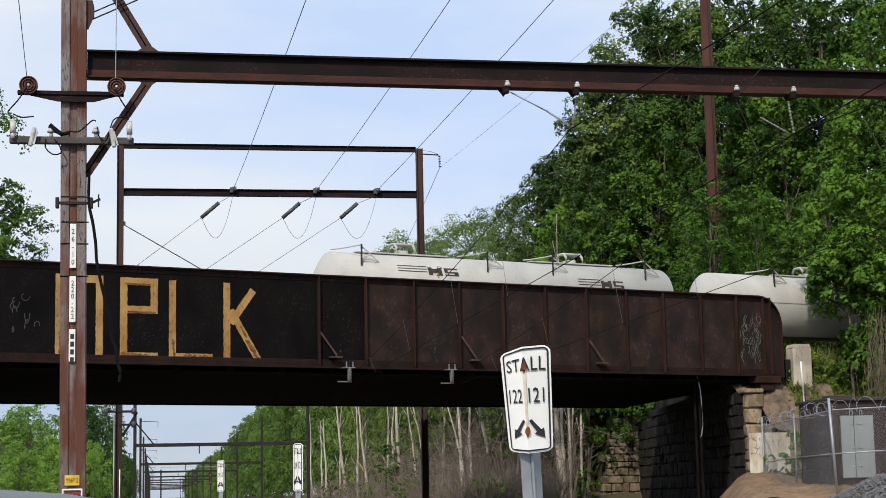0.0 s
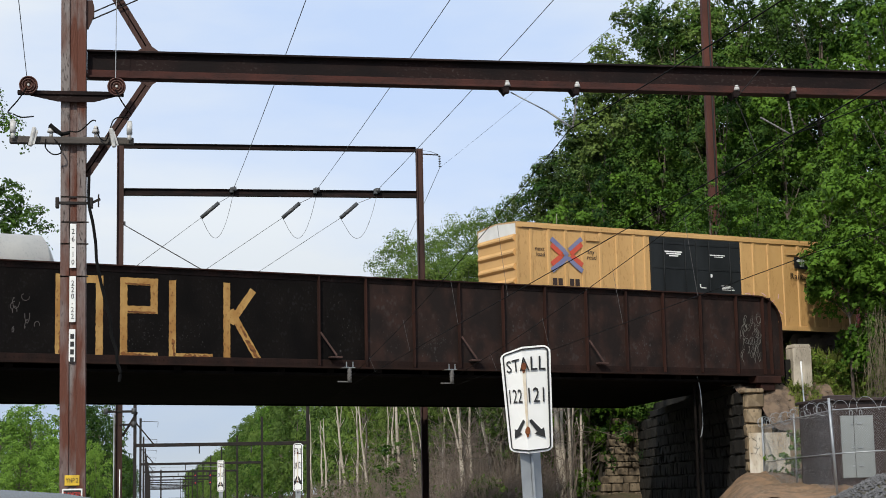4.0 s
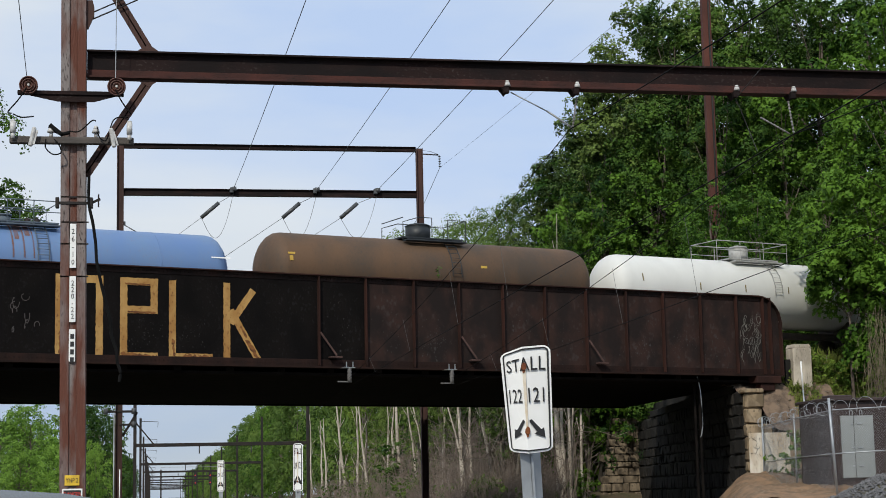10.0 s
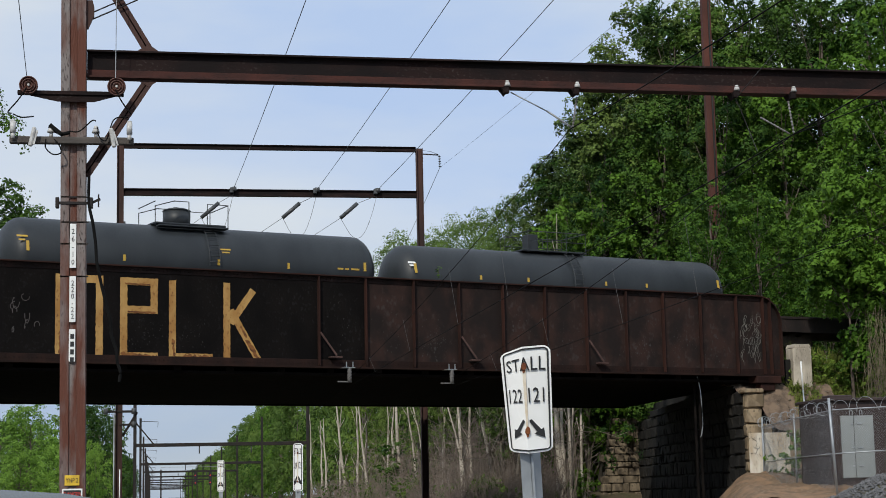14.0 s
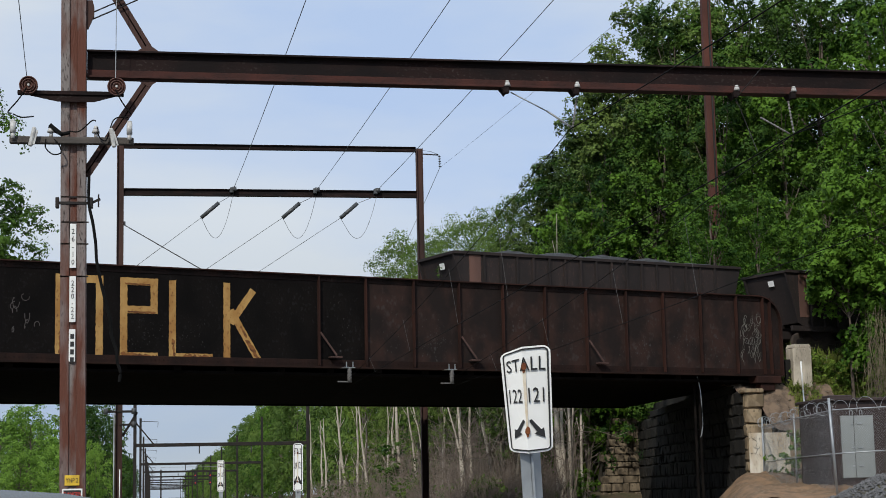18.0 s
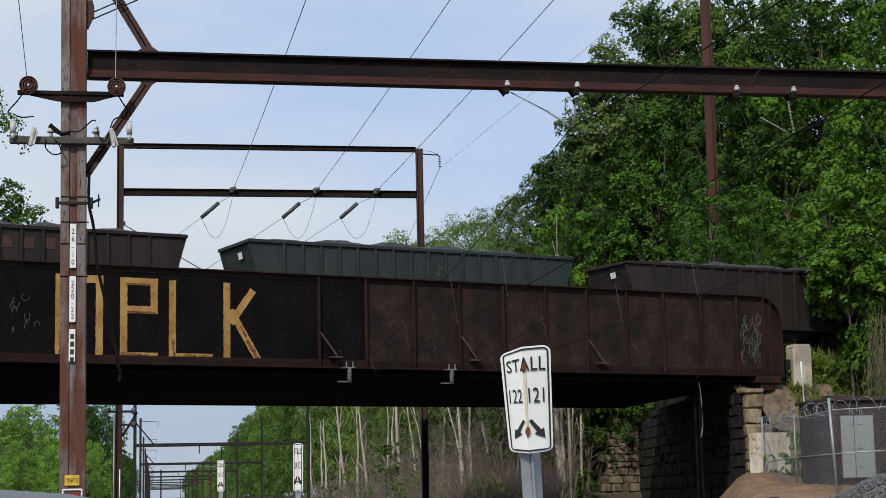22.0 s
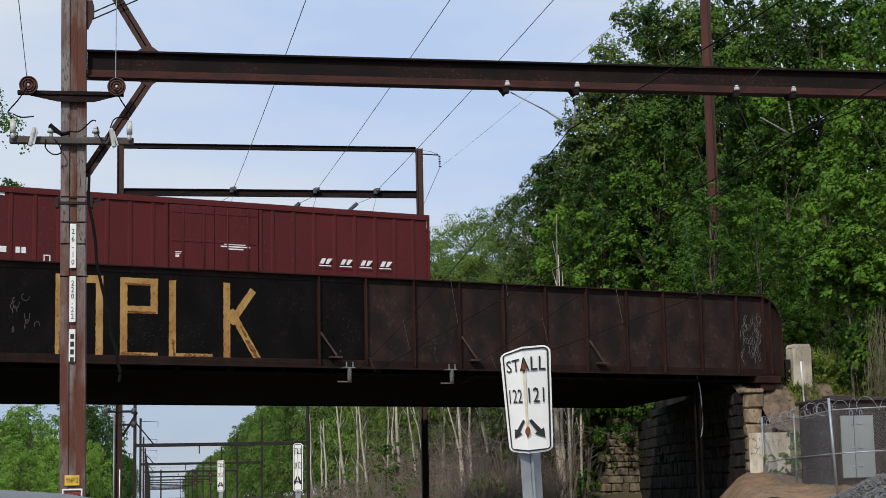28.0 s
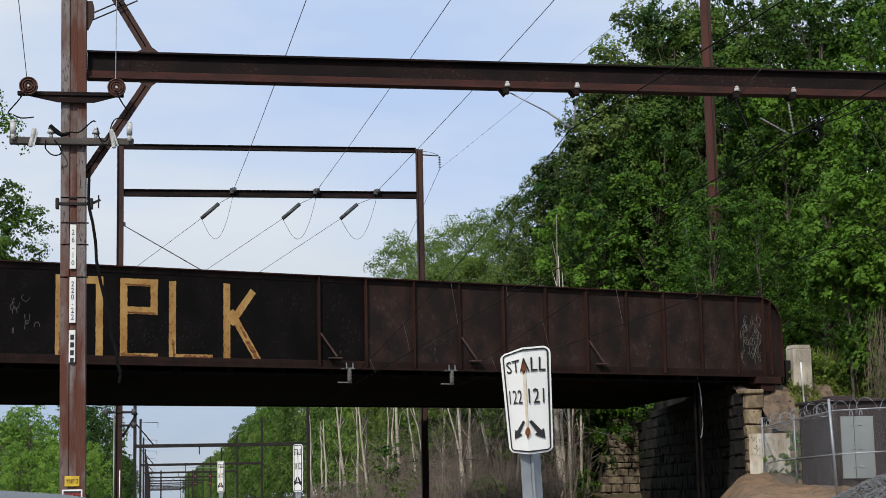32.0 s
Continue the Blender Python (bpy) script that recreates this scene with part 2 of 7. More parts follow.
M_TBOX = mat("boxcar_buff_paint", (0.62, 0.375, 0.150), (0.55, 0.325, 0.125), 0.6, 0, 0.7, 13, 0.08, 3.0, (0.42, 0.23, 0.085))
M_TBOXEND = mat("boxcar_end_buff_paint", (0.66, 0.395, 0.155), (0.60, 0.345, 0.13), 0.6, 0, 1.0, 16, 0.08, 3.0)
M_TBDOOR = mat("boxcar_black_door", (0.011, 0.013, 0.014), (0.019, 0.022, 0.024), 0.6, 0, 1.0, 18, 0.05, 3, spec=0.2)
M_ROOFWHITE = mat("pale_car_end_paint", (0.80, 0.79, 0.76), (0.70, 0.69, 0.65), 0.5, 0, 1.5, 25, 0.03)
M_OXIDE = mat("oxide_red_car_paint", (0.105, 0.016, 0.017), (0.08, 0.013, 0.0145), 0.65, 0, 0.8, 16, 0.06, 3.0, (0.13, 0.03, 0.03), spec=0.2)
M_LOGO_RED = mat("emblem_red", (0.62, 0.09, 0.045), (0.52, 0.08, 0.045), 0.6, 0, 2, 25, 0.03)
M_LOGO_BLUE = mat("emblem_blue", (0.16, 0.18, 0.33), (0.22, 0.22, 0.33), 0.6, 0, 2, 25, 0.03)
M_LETTER = mat("letter_brown_black", (0.045, 0.025, 0.018), (0.03, 0.018, 0.014), 0.6, 0, 4, 30, 0)
M_GREYCAR = mat("pale_grey_car_paint", (0.50, 0.485, 0.445), (0.42, 0.412, 0.39), 0.55, 0, 0.8, 15, 0.04, 2.5, (0.33, 0.325, 0.31))
M_REDTANK = mat("faded_red_tank_paint", (0.40, 0.105, 0.098), (0.34, 0.08, 0.075), 0.5, 0, 0.9, 15, 0.04, 2.5, (0.30, 0.06, 0.055))
M_REDSTEEL = mat("dark_red_fittings", (0.15, 0.035, 0.03), (0.11, 0.028, 0.024), 0.7, 0, 2, 20, 0.1)
M_FITBLUE = mat("grey_blue_fittings", (0.10, 0.13, 0.165), (0.065, 0.08, 0.10), 0.6, 0, 2, 20, 0.1)
M_BLUETANK = mat("blue_tank_paint", (0.12, 0.21, 0.41), (0.14, 0.23, 0.39), 0.45, 0, 0.8, 15, 0.03, 2.5, (0.17, 0.20, 0.33))
M_BROWNTANK = mat("brown_grimy_tank", (0.118, 0.066, 0.034), (0.066, 0.045, 0.030), 0.7, 0, 0.6, 13, 0.06, 2.0, (0.06, 0.05, 0.042))
M_WHITETANK = mat("white_tank_paint", (0.66, 0.66, 0.625), (0.59, 0.59, 0.56), 0.6, 0, 0.8, 15, 0.03, 2.5)
M_BLACKTANK = mat("black_tank_paint", (0.018, 0.0215, 0.025), (0.029, 0.0335, 0.0375), 0.5, 0, 0.8, 15, 0.03, 2.5)
M_OLIVE = mat("olive_reflector", (0.20, 0.155, 0.05), (0.12, 0.095, 0.04), 0.6, 0, 6, 40, 0)
M_FITGREY = mat("grimy_grey_fittings", (0.40, 0.40, 0.385), (0.27, 0.265, 0.25), 0.6, 0, 5, 30, 0.05)
M_REFLECT = mat("yellow_reflector", (0.55, 0.36, 0.05), (0.48, 0.30, 0.05), 0.5, 0, 6, 40, 0)
M_HOPPER = mat("dark_brown_hopper_paint", (0.021, 0.018, 0.018), (0.034, 0.026, 0.025), 0.8, 0, 0.9, 12, 0.15, 2.5, (0.062, 0.040, 0.034), spec=0.2)
M_HOPPERGREEN = mat("dark_green_hopper_paint", (0.018, 0.027, 0.028), (0.026, 0.037, 0.036), 0.78, 0, 0.8, 14, 0.12, 3.0, (0.07, 0.06, 0.052))
M_HOPPERRUST = mat("rusted_hopper_panel", (0.16, 0.085, 0.065), (0.10, 0.055, 0.045), 0.85, 0, 1.6, 14, 0.2, 3.0)
M_FADED = mat("faded_red_patch", (0.095, 0.035, 0.033), (0.045, 0.026, 0.024), 0.85, 0, 4, 16, 0.1)
M_GONDRED = mat("rusty_red_gondola_paint", (0.105, 0.046, 0.034), (0.072, 0.033, 0.026), 0.8, 0, 0.8, 14, 0.2, 3.0)
M_GLASS = mat("dark_car_glass", (0.01, 0.012, 0.014), (0.015, 0.017, 0.02), 0.06, 0, 3, 20, 0, spec=0.8)
M_CARPAINT = mat("silver_car_paint", (0.52, 0.54, 0.56), (0.48, 0.50, 0.52), 0.06, 0.85, 2, 60, 0, spec=0.7)
M_TYRE = mat("tyre_rubber", (0.015, 0.015, 0.015), (0.022, 0.022, 0.022), 0.9, 0, 6, 40, 0.1)
M_REDLAMP = glow("red_signal_lens", (0.8, 0.03, 0.05), 0.35)


# ---- mesh helpers ----
class Geo:
    """Gathers vertices and faces for one mesh."""

    def __init__(self):
        self.v, self.f, self.s = [], [], []

    def add(self, verts, faces, smooth=False):
        k = len(self.v)
        self.v += [tuple(p) for p in verts]
        self.f += [tuple(i + k for i in f) for f in faces]
        self.s += [smooth] * len(faces)
        return self

    def box(self, x0, x1, y0, y1, z0, z1, b=0.0, m=None):
        if b <= 0:
            vs = [(x, y, z) for x in (x0, x1) for y in (y0, y1) for z in (z0, z1)]
            fs = [(0, 1, 3, 2), (4, 6, 7, 5), (0, 4, 5, 1), (2, 3, 7, 6), (0, 2, 6, 4), (1, 5, 7, 3)]
        else:
            vs, fs, ix = [], [], {}
            lo, hi = (x0, y0, z0), (x1, y1, z1)
            b = min(b, 0.49 * min(hi[i] - lo[i] for i in range(3)))
            for sx in (0, 1):
                for sy in (0, 1):
                    for sz in (0, 1):
                        for a in range(3):
                            s = (sx, sy, sz)
                            p = [(hi[i] if s[i] else lo[i]) for i in range(3)]
                            for i in range(3):
                                if i != a:
                                    p[i] += -b if s[i] else b
                            ix[(s, a)] = len(vs)
                            vs.append(tuple(p))
            for a in range(3):
                u, w = (a + 1) % 3, (a + 2) % 3
                for side in (0, 1):
                    ring = []
                    for su, sw in ((0, 0), (1, 0), (1, 1), (0, 1)):
                        s = [0, 0, 0]
                        s[a], s[u], s[w] = side, su, sw
                        ring.append(ix[(tuple(s), a)])
                    fs.append(tuple(ring if side else ring[::-1]))
                for su in (0, 1):
                    for sw in (0, 1):
                        s0, s1 = [0, 0, 0], [0, 0, 0]
                        s0[u] = s1[u] = su
                        s0[w] = s1[w] = sw
                        s1[a] = 1
                        q = (ix[(tuple(s0), u)], ix[(tuple(s1), u)], ix[(tuple(s1), w)], ix[(tuple(s0), w)])
                        fs.append(q if (su == sw) else q[::-1])
            for sx in (0, 1):
                for sy in (0, 1):
                    for sz in (0, 1):
                        s = (sx, sy, sz)
                        q = (ix[(s, 0)], ix[(s, 1)], ix[(s, 2)])
                        fs.append(q if (sx + sy + sz) % 2 else q[::-1])
        if m is not None:
            vs = [tuple(m @ Vector(p)) for p in vs]
        return self.add(vs, fs)

    def cyl(self, p0, p1, r, seg=10, r1=None, caps=True, smooth=True):
        p0, p1 = Vector(p0), Vector(p1)
        r1 = r if r1 is None else r1
        w = (p1 - p0).normalized()
        a = w.orthogonal().normalized()
        c = w.cross(a)
        vs = [tuple(p + (a * math.cos(k * 2 * math.pi / seg) + c * math.sin(k * 2 * math.pi / seg)) * q) for p, q in ((p0, r), (p1, r1)) for k in range(seg)]
        self.add(vs, [(k, (k + 1) % seg, seg + (k + 1) % seg, seg + k) for k in range(seg)], smooth)
        if caps:
            n = len(self.v) - 2 * seg
            self.f += [tuple(range(n + seg - 1, n - 1, -1)), tuple(range(n + seg, n + 2 * seg))]
            self.s += [False, False]
        return self

    def bar(self, p0, p1, w, h, b=0.0):
        """A straight bar of section w x h from p0 to p1."""
        p0, p1 = Vector(p0), Vector(p1)
        m = Matrix.Translation(p0) @ (p1 - p0).to_track_quat("X", "Z").to_matrix().to_4x4()
        return self.box(0, (p1 - p0).length, -w / 2, w / 2, -h / 2, h / 2, b, m)

    def tube(self, pts, r, seg=6):
        """A round wire along points."""
        pts = [Vector(p) for p in pts]
        k = len(self.v)
        for i, p in enumerate(pts):
            w = (pts[min(i + 1, len(pts) - 1)] - pts[max(i - 1, 0)]).normalized()
            a = Vector((0, 0, 1)).cross(w)
            a = a.normalized() if a.length > 1e-3 else Vector((1, 0, 0))
            c = w.cross(a)
            self.v += [tuple(p + (a * math.cos(j * 2 * math.pi / seg) + c * math.sin(j * 2 * math.pi / seg)) * r) for j in range(seg)]
        for i in range(len(pts) - 1):
            for j in range(seg):
                self.f.append((k + i * seg + j, k + i * seg + (j + 1) % seg, k + (i + 1) * seg + (j + 1) % seg, k + (i + 1) * seg + j))
                self.s.append(True)
        return self

    def limb(self, pts, radii, seg=8):
        """A tapered stem along points, one joined skin."""
        k = len(self.v)
        for p, r in zip(pts, radii):
            self.v += [(p[0] + r * math.cos(j * 2 * math.pi / seg), p[1] + r * math.sin(j * 2 * math.pi / seg), p[2]) for j in range(seg)]
        for i in range(len(pts) - 1):
            for j in range(seg):
                self.f.append((k + i * seg + j, k + i * seg + (j + 1) % seg, k + (i + 1) * seg + (j + 1) % seg, k + (i + 1) * seg + j))
                self.s.append(True)
        return self

    def lathe(self, prof, seg=28, m=None, smooth=True):
        """Turns (x, r) rows round the x axis."""
        vs, fs = [], []
        for x, r in prof:
            vs += [(x, r * math.cos(k * 2 * math.pi / seg), r * math.sin(k * 2 * math.pi / seg)) for k in range(seg)]
        for i in range(len(prof) - 1):
            fs += [(i * seg + k, i * seg + (k + 1) % seg, (i + 1) * seg + (k + 1) % seg, (i + 1) * seg + k)[::-1] for k in range(seg)]
        if m is not None:
            vs = [tuple(m @ Vector(p)) for p in vs]
        return self.add(vs, fs, smooth)

    def prism(self, pts, y0, y1, m=None):
        """A polygon of (x, z) drawn out along y."""
        n = len(pts)
        vs = [(x, y0, z) for x, z in pts] + [(x, y1, z) for x, z in pts]
        fs = [tuple(range(n)), tuple(range(2 * n - 1, n - 1, -1))] + [(i, n + i, n + (i + 1) % n, (i + 1) % n) for i in range(n)]
        if m is not None:
            vs = [tuple(m @ Vector(p)) for p in vs]
        return self.add(vs, fs)

    def mesh(self, name, material):
        me = bpy.data.meshes.new(name)
        me.from_pydata(self.v, [], self.f)
        me.polygons.foreach_set("use_smooth", self.s)
        me.materials.append(material)
        me.update()
        return me


def part(name, g, material, parent=None, label="", at=None):
    """Links one mesh object, under a thing or a part."""
    me = g.mesh(name, material) if isinstance(g, Geo) else g
    ob = new(name, me)
    if parent is not None:
        ob.parent = parent
    if at is not None:
        ob.matrix_basis = at
    return tagged(ob, label)


def thing(name, label, category, at=None, group="", kind=""):
    ob = new(name)
    if at is not None:
        ob.matrix_basis = at
    return tagged(ob, label, category, group, kind)


def lettering(body, size, material, wide=1.0, space=1.0, lean=0.0, align="LEFT"):
    """A mesh of written characters in the x, z plane, facing -y."""
    cu = bpy.data.curves.new("letters", "FONT")
    cu.body, cu.size, cu.space_character, cu.shear, cu.align_x, cu.extrude, cu.resolution_u = body, size, space, lean, align, 0.002, 2
    ob = new("letters", cu)
    me = bpy.data.meshes.new_from_object(ob.evaluated_get(bpy.context.evaluated_depsgraph_get()))
    bpy.data.objects.remove(ob)
    me.transform(Matrix.Diagonal((wide, 1, 1, 1)))
    me.transform(Euler((radians(90), 0, 0)).to_matrix().to_4x4())
    me.materials.clear()
    me.materials.append(material)
    return me


def sag_line(p0, p1, sag, n=14):
    p0, p1 = Vector(p0), Vector(p1)
    return [p0.lerp(p1, i / n) - Vector((0, 0, 4 * sag * (i / n) * (1 - i / n))) for i in range(n + 1)]


BR = pose(-0.47, 65.12, 0, 0, 0, 19.5)     # the railway over the bridge: x along the track, y away, z up
RAIL = 7.56                                 # top of rail
SPEED = 11.03                               # metres a second


def eased(pts, n=5):
    """The points of a smooth curve through the given ones."""
    p = [Vector(q) for q in pts]
    p = [p[0] * 2 - p[1]] + p + [p[-1] * 2 - p[-2]]
    out = []
    for a, b, c, d in zip(p, p[1:], p[2:], p[3:]):
        for i in range(n):
            t = i / n
            out.append(0.5 * (2 * b + (c - a) * t + (2 * a - 5 * b + 4 * c - d) * t * t + (3 * b - a - 3 * c + d) * t ** 3))
    return out + [p[-2]]


# ---- ground ----
def smooth(a, lo, hi):
    t = np.clip((a - lo) / (hi - lo), 0, 1)
    return t * t * (3 - 2 * t)


def ground_height(x, y):
    """Height of the ground: flat parking strip, a rising right side, and the railway embankment with its gap."""
    x, y = np.asarray(x, float), np.asarray(y, float)
    dx, dy = x + 0.47, y - 65.12
    b = -0.3338 * dx + 0.9426 * dy
    bank = (0.85 + 0.5 * smooth(y, 53, 60)) * smooth(x - 0.335 * np.clip(y, 20, 70), -0.5, 1.6) * (1 - 0.9 * smooth(y, 71, 76) * (1 - smooth(y, 99.5, 103)) * smooth(x, 20.5, 23))
    edge = 1 - smooth(y, 105, 114)
    hill = smooth(y, 96.5, 106) * (smooth(x - 10.5 * edge, 18, 33 - 6.0 * edge) * 8.0) * (1 - 1.0 * smooth(y, 135, 235))
    dip = -2.2 * smooth(y, 95, 150) * (1 - smooth(x, 15, 22))
    ridge = 14.0 * smooth(y, 108, 140) * smooth(x, 29, 45) * (1 - smooth(y, 150, 260))
    base = np.maximum(bank, hill + ridge) + dip
    ends = np.maximum(smooth(x - 0.118 * np.clip(y - 72, 0, 24), 26.7, 28.0), smooth(-x, 9.4, 10.8))
    top = np.clip(np.minimum(7.1 - np.maximum(0, -1.95 - b) / 0.9, 7.1 - np.maximum(0, b - 19.0) / 1.5), 0, 7.1) * ends
    front = 1 - smooth(y, 69.25, 69.5) * 1.0
    cut = np.where((x > 24) & (x < 30.6), front, 0.0)
    top = top * (1 - cut) + np.minimum(top, 1.7) * cut
    rough = 0.10 * np.sin(x * 1.7 + y * 0.9) * np.sin(y * 1.3 - x * 0.6) * smooth(x, 17, 22)
    mound = 0.55 * np.exp(-((x - 24.6) / 2.6) ** 2 - ((y - 68.2) / 2.2) ** 2)
    heap = 0.80 * np.exp(-((x - 23.4) / 2.3) ** 4 - ((y - 49.8) / 2.0) ** 2)
    return np.maximum(base, top) + rough + mound + heap


def height_sheet(name, xs, ys, material, lift=0.0, lumps=0.0):
    gx, gy = np.meshgrid(xs, ys)
    gz = ground_height(gx, gy) + lift
    if lumps:
        rg = np.random.default_rng(5)
        gz = gz + lumps * rg.normal(size=gz.shape) + lumps * 1.5 * np.sin(gx * 3.1 + gy * 1.7) * np.sin(gy * 2.3 - gx * 1.9)
    n, m = len(xs), len(ys)
    g = Geo()
    g.v = list(zip(gx.ravel().tolist(), gy.ravel().tolist(), gz.ravel().tolist()))
    g.f = [(j * n + i, j * n + i + 1, (j + 1) * n + i + 1, (j + 1) * n + i) for j in range(m - 1) for i in range(n - 1)]
    g.s = [True] * len(g.f)
    return part(name, g, material)


XS = np.concatenate([np.linspace(-2500, -420, 12), np.arange(-400, -40, 8.0), np.arange(-40, 14, 2.0), np.arange(14, 40, 0.5), np.arange(40, 60, 2.0), np.arange(60, 400, 8.0), np.linspace(420, 2500, 12)])
YS = np.concatenate([np.linspace(-2000, -120, 10), np.arange(-100, 40, 5.0), np.arange(40, 100, 0.75), np.arange(100, 200, 4.0), np.arange(200, 420, 12.0), np.linspace(440, 3000, 14)])
tagged(height_sheet("ground", XS, YS, M_GROUND), "earth and leaf litter with a railway embankment", "ground", kind="structure")
tagged(height_sheet("bare_soil", np.arange(16.0, 26.6, 0.2), np.arange(54.25, 69.3, 0.2), M_SOIL, 0.10, 0.028), "bare orange soil in front of the abutment", "soil", kind="structure")
tagged(part("parking_lot", Geo().box(-14, 9.5, -30, 55, -0.2, 0.03), M_ASPHALT), "grey asphalt of the parking lot", "pavement", kind="structure")

# heap of crushed stone beside the fence
g = Geo()
rnd = random.Random(4)
for i in range(4200):
    u, v = rnd.uniform(20.2, 25.0), rnd.uniform(47.5, 52.0)
    z = float(ground_height(u, v)) + 0.01 + 0.06 * rnd.random()
    r = rnd.uniform(0.03, 0.07)
    k = [Vector((rnd.gauss(0, 1), rnd.gauss(0, 1), rnd.gauss(0, 1))).normalized() * r * rnd.uniform(0.7, 1.1) for _ in range(6)]
    ax = [(1, 0, 0), (-1, 0, 0), (0, 1, 0), (0, -1, 0), (0, 0, 1), (0, 0, -1)]
    vs = [Vector((u, v, z)) + Vector(a) * r * rnd.uniform(0.7, 1.1) + k[j] * 0.25 for j, a in enumerate(ax)]
    g.add(vs, [(0, 2, 4), (2, 1, 4), (1, 3, 4), (3, 0, 4), (2, 0, 5), (1, 2, 5), (3, 1, 5), (0, 3, 5)])
tagged(part("gravel", g, M_GRAVEL), "heap of grey crushed stone on the ground", "gravel", kind="stuff")


# ---- the girder bridge ----
bridge = thing("railway_bridge", "dark rusty riveted plate girder railway bridge", "bridge", BR)
S0, S1 = -9.0, 28.55
Z0, Z1 = 6.28, 9.80
Y0 = -3.10                      # outer face of the near girder


def girder_outline(s0, s1, z0, z1, r=1.25, n=7):
    pts = [(s0, z0), (s1, z0)]
    for i in range(n + 1):
        a = math.pi / 2 * i / n
        pts.append((s1 - r + r * math.cos(a) * 1.0, z1 - r + r * math.sin(a)))
    return pts + [(s0, z1)]


web = part("girder_web", Geo().prism(girder_outline(S0, S1, Z0, Z1), Y0, Y0 + 0.03), M_GIRDER, bridge, "dark brown riveted plate web")
for yb in (-0.20, 0.03):
    g = Geo()
    arc = [(S1 - 1.25 + 1.25 * math.cos(math.pi / 2 * i / 8), Z1 - 1.25 + 1.25 * math.sin(math.pi / 2 * i / 8)) for i in range(9)]
    path = [(S1, Z0 + 0.05)] + arc + [(S0, Z1)]
    for (xa, za), (xb, zb) in zip(path, path[1:]):
        g.bar((xa, Y0 + yb + 0.09, za), (xb, Y0 + yb + 0.09, zb), 0.17, 0.045)
    part("top_flange", g, M_GIRDER_RUST if yb < 0 else M_GIRDER, bridge)
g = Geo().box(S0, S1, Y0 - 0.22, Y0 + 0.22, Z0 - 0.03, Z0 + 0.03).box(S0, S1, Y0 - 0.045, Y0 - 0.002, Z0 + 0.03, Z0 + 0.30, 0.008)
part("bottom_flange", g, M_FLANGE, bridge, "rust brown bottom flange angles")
part("top_angle", Geo().box(S0, S1 - 1.2, Y0 - 0.03, Y0 - 0.002, Z1 - 0.22, Z1 - 0.03, 0.006), M_GIRDER, bridge)
g = Geo()
for (sa, sb, za) in ((S0, S1 - 1.2, Z1 - 0.12), (S0, S1, Z0 + 0.16)):
    x = sa + 0.1
    while x < sb:
        g.box(x, x + 0.035, Y0 - 0.062, Y0 - 0.03, za - 0.018, za + 0.018)
        x += 0.16
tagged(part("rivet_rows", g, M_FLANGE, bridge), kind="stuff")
# stiffeners: a pair of angles and a row of rivets
stiff = Geo().box(-0.014, 0.014, Y0 - 0.21, Y0 - 0.003, Z0 + 0.06, Z1 - 0.05, 0.004).box(-0.014, 0.13, Y0 - 0.03, Y0 - 0.005, Z0 + 0.30, Z1 - 0.22, 0.004)
for k in range(17):
    z = Z0 + 0.42 + k * 0.165
    stiff.box(0.05, 0.085, Y0 - 0.046, Y0 - 0.03, z, z + 0.035)
stiff_me = stiff.mesh("stiffener", M_GIRDER_RUST)
STIFF = [5.92, 7.92, 10.02, 12.07, 14.12, 16.13, 18.16, 20.17, 22.10, 24.10, 26.06, 27.55, 27.95]
for s in STIFF:
    part("stiffener", stiff_me, None, bridge, at=pose(s, 0, 0))
part("end_plate", Geo().box(S1 - 0.03, S1 + 0.01, Y0 - 0.2, Y0 + 0.2, Z0, Z1 - 1.25, 0.004), M_GIRDER_RUST, bridge)
part("bearing_shoe", Geo().box(S1 - 1.6, S1 - 0.2, Y0 - 0.25, Y0 + 0.35, 5.95, Z0 - 0.03, 0.02).box(S1 - 1.3, S1 - 0.5, Y0 - 0.15, Y0 + 0.25, 5.62, 5.96, 0.03), M_GIRDER_RUST, bridge)
for s in (5.95, 12.12, 18.22):
    g = Geo().bar((s, Y0 - 0.19, 7.60), (s + 0.62, Y0 - 0.30, 6.72), 0.05, 0.07)
    g.box(s + 0.38, s + 0.85, Y0 - 0.34, Y0 - 0.05, 6.63, 6.69, 0.01)
    part("bracket_strut", g, M_STRUT, bridge, "short rusty diagonal strut")
# floor, cross beams and the girders behind
SKEW = 0.354


def skew_slab(y0, y1, z0, z1, s0=-9.4, s1=30.3):
    c = [(s0 + SKEW * y0, y0), (s1 + SKEW * y0, y0), (s1 + SKEW * y1, y1), (s0 + SKEW * y1, y1)]
    return Geo().add([(x, y, z) for z in (z0, z1) for x, y in c], [(3, 2, 1, 0), (4, 5, 6, 7), (0, 1, 5, 4), (1, 2, 6, 5), (2, 3, 7, 6), (3, 0, 4, 7)])


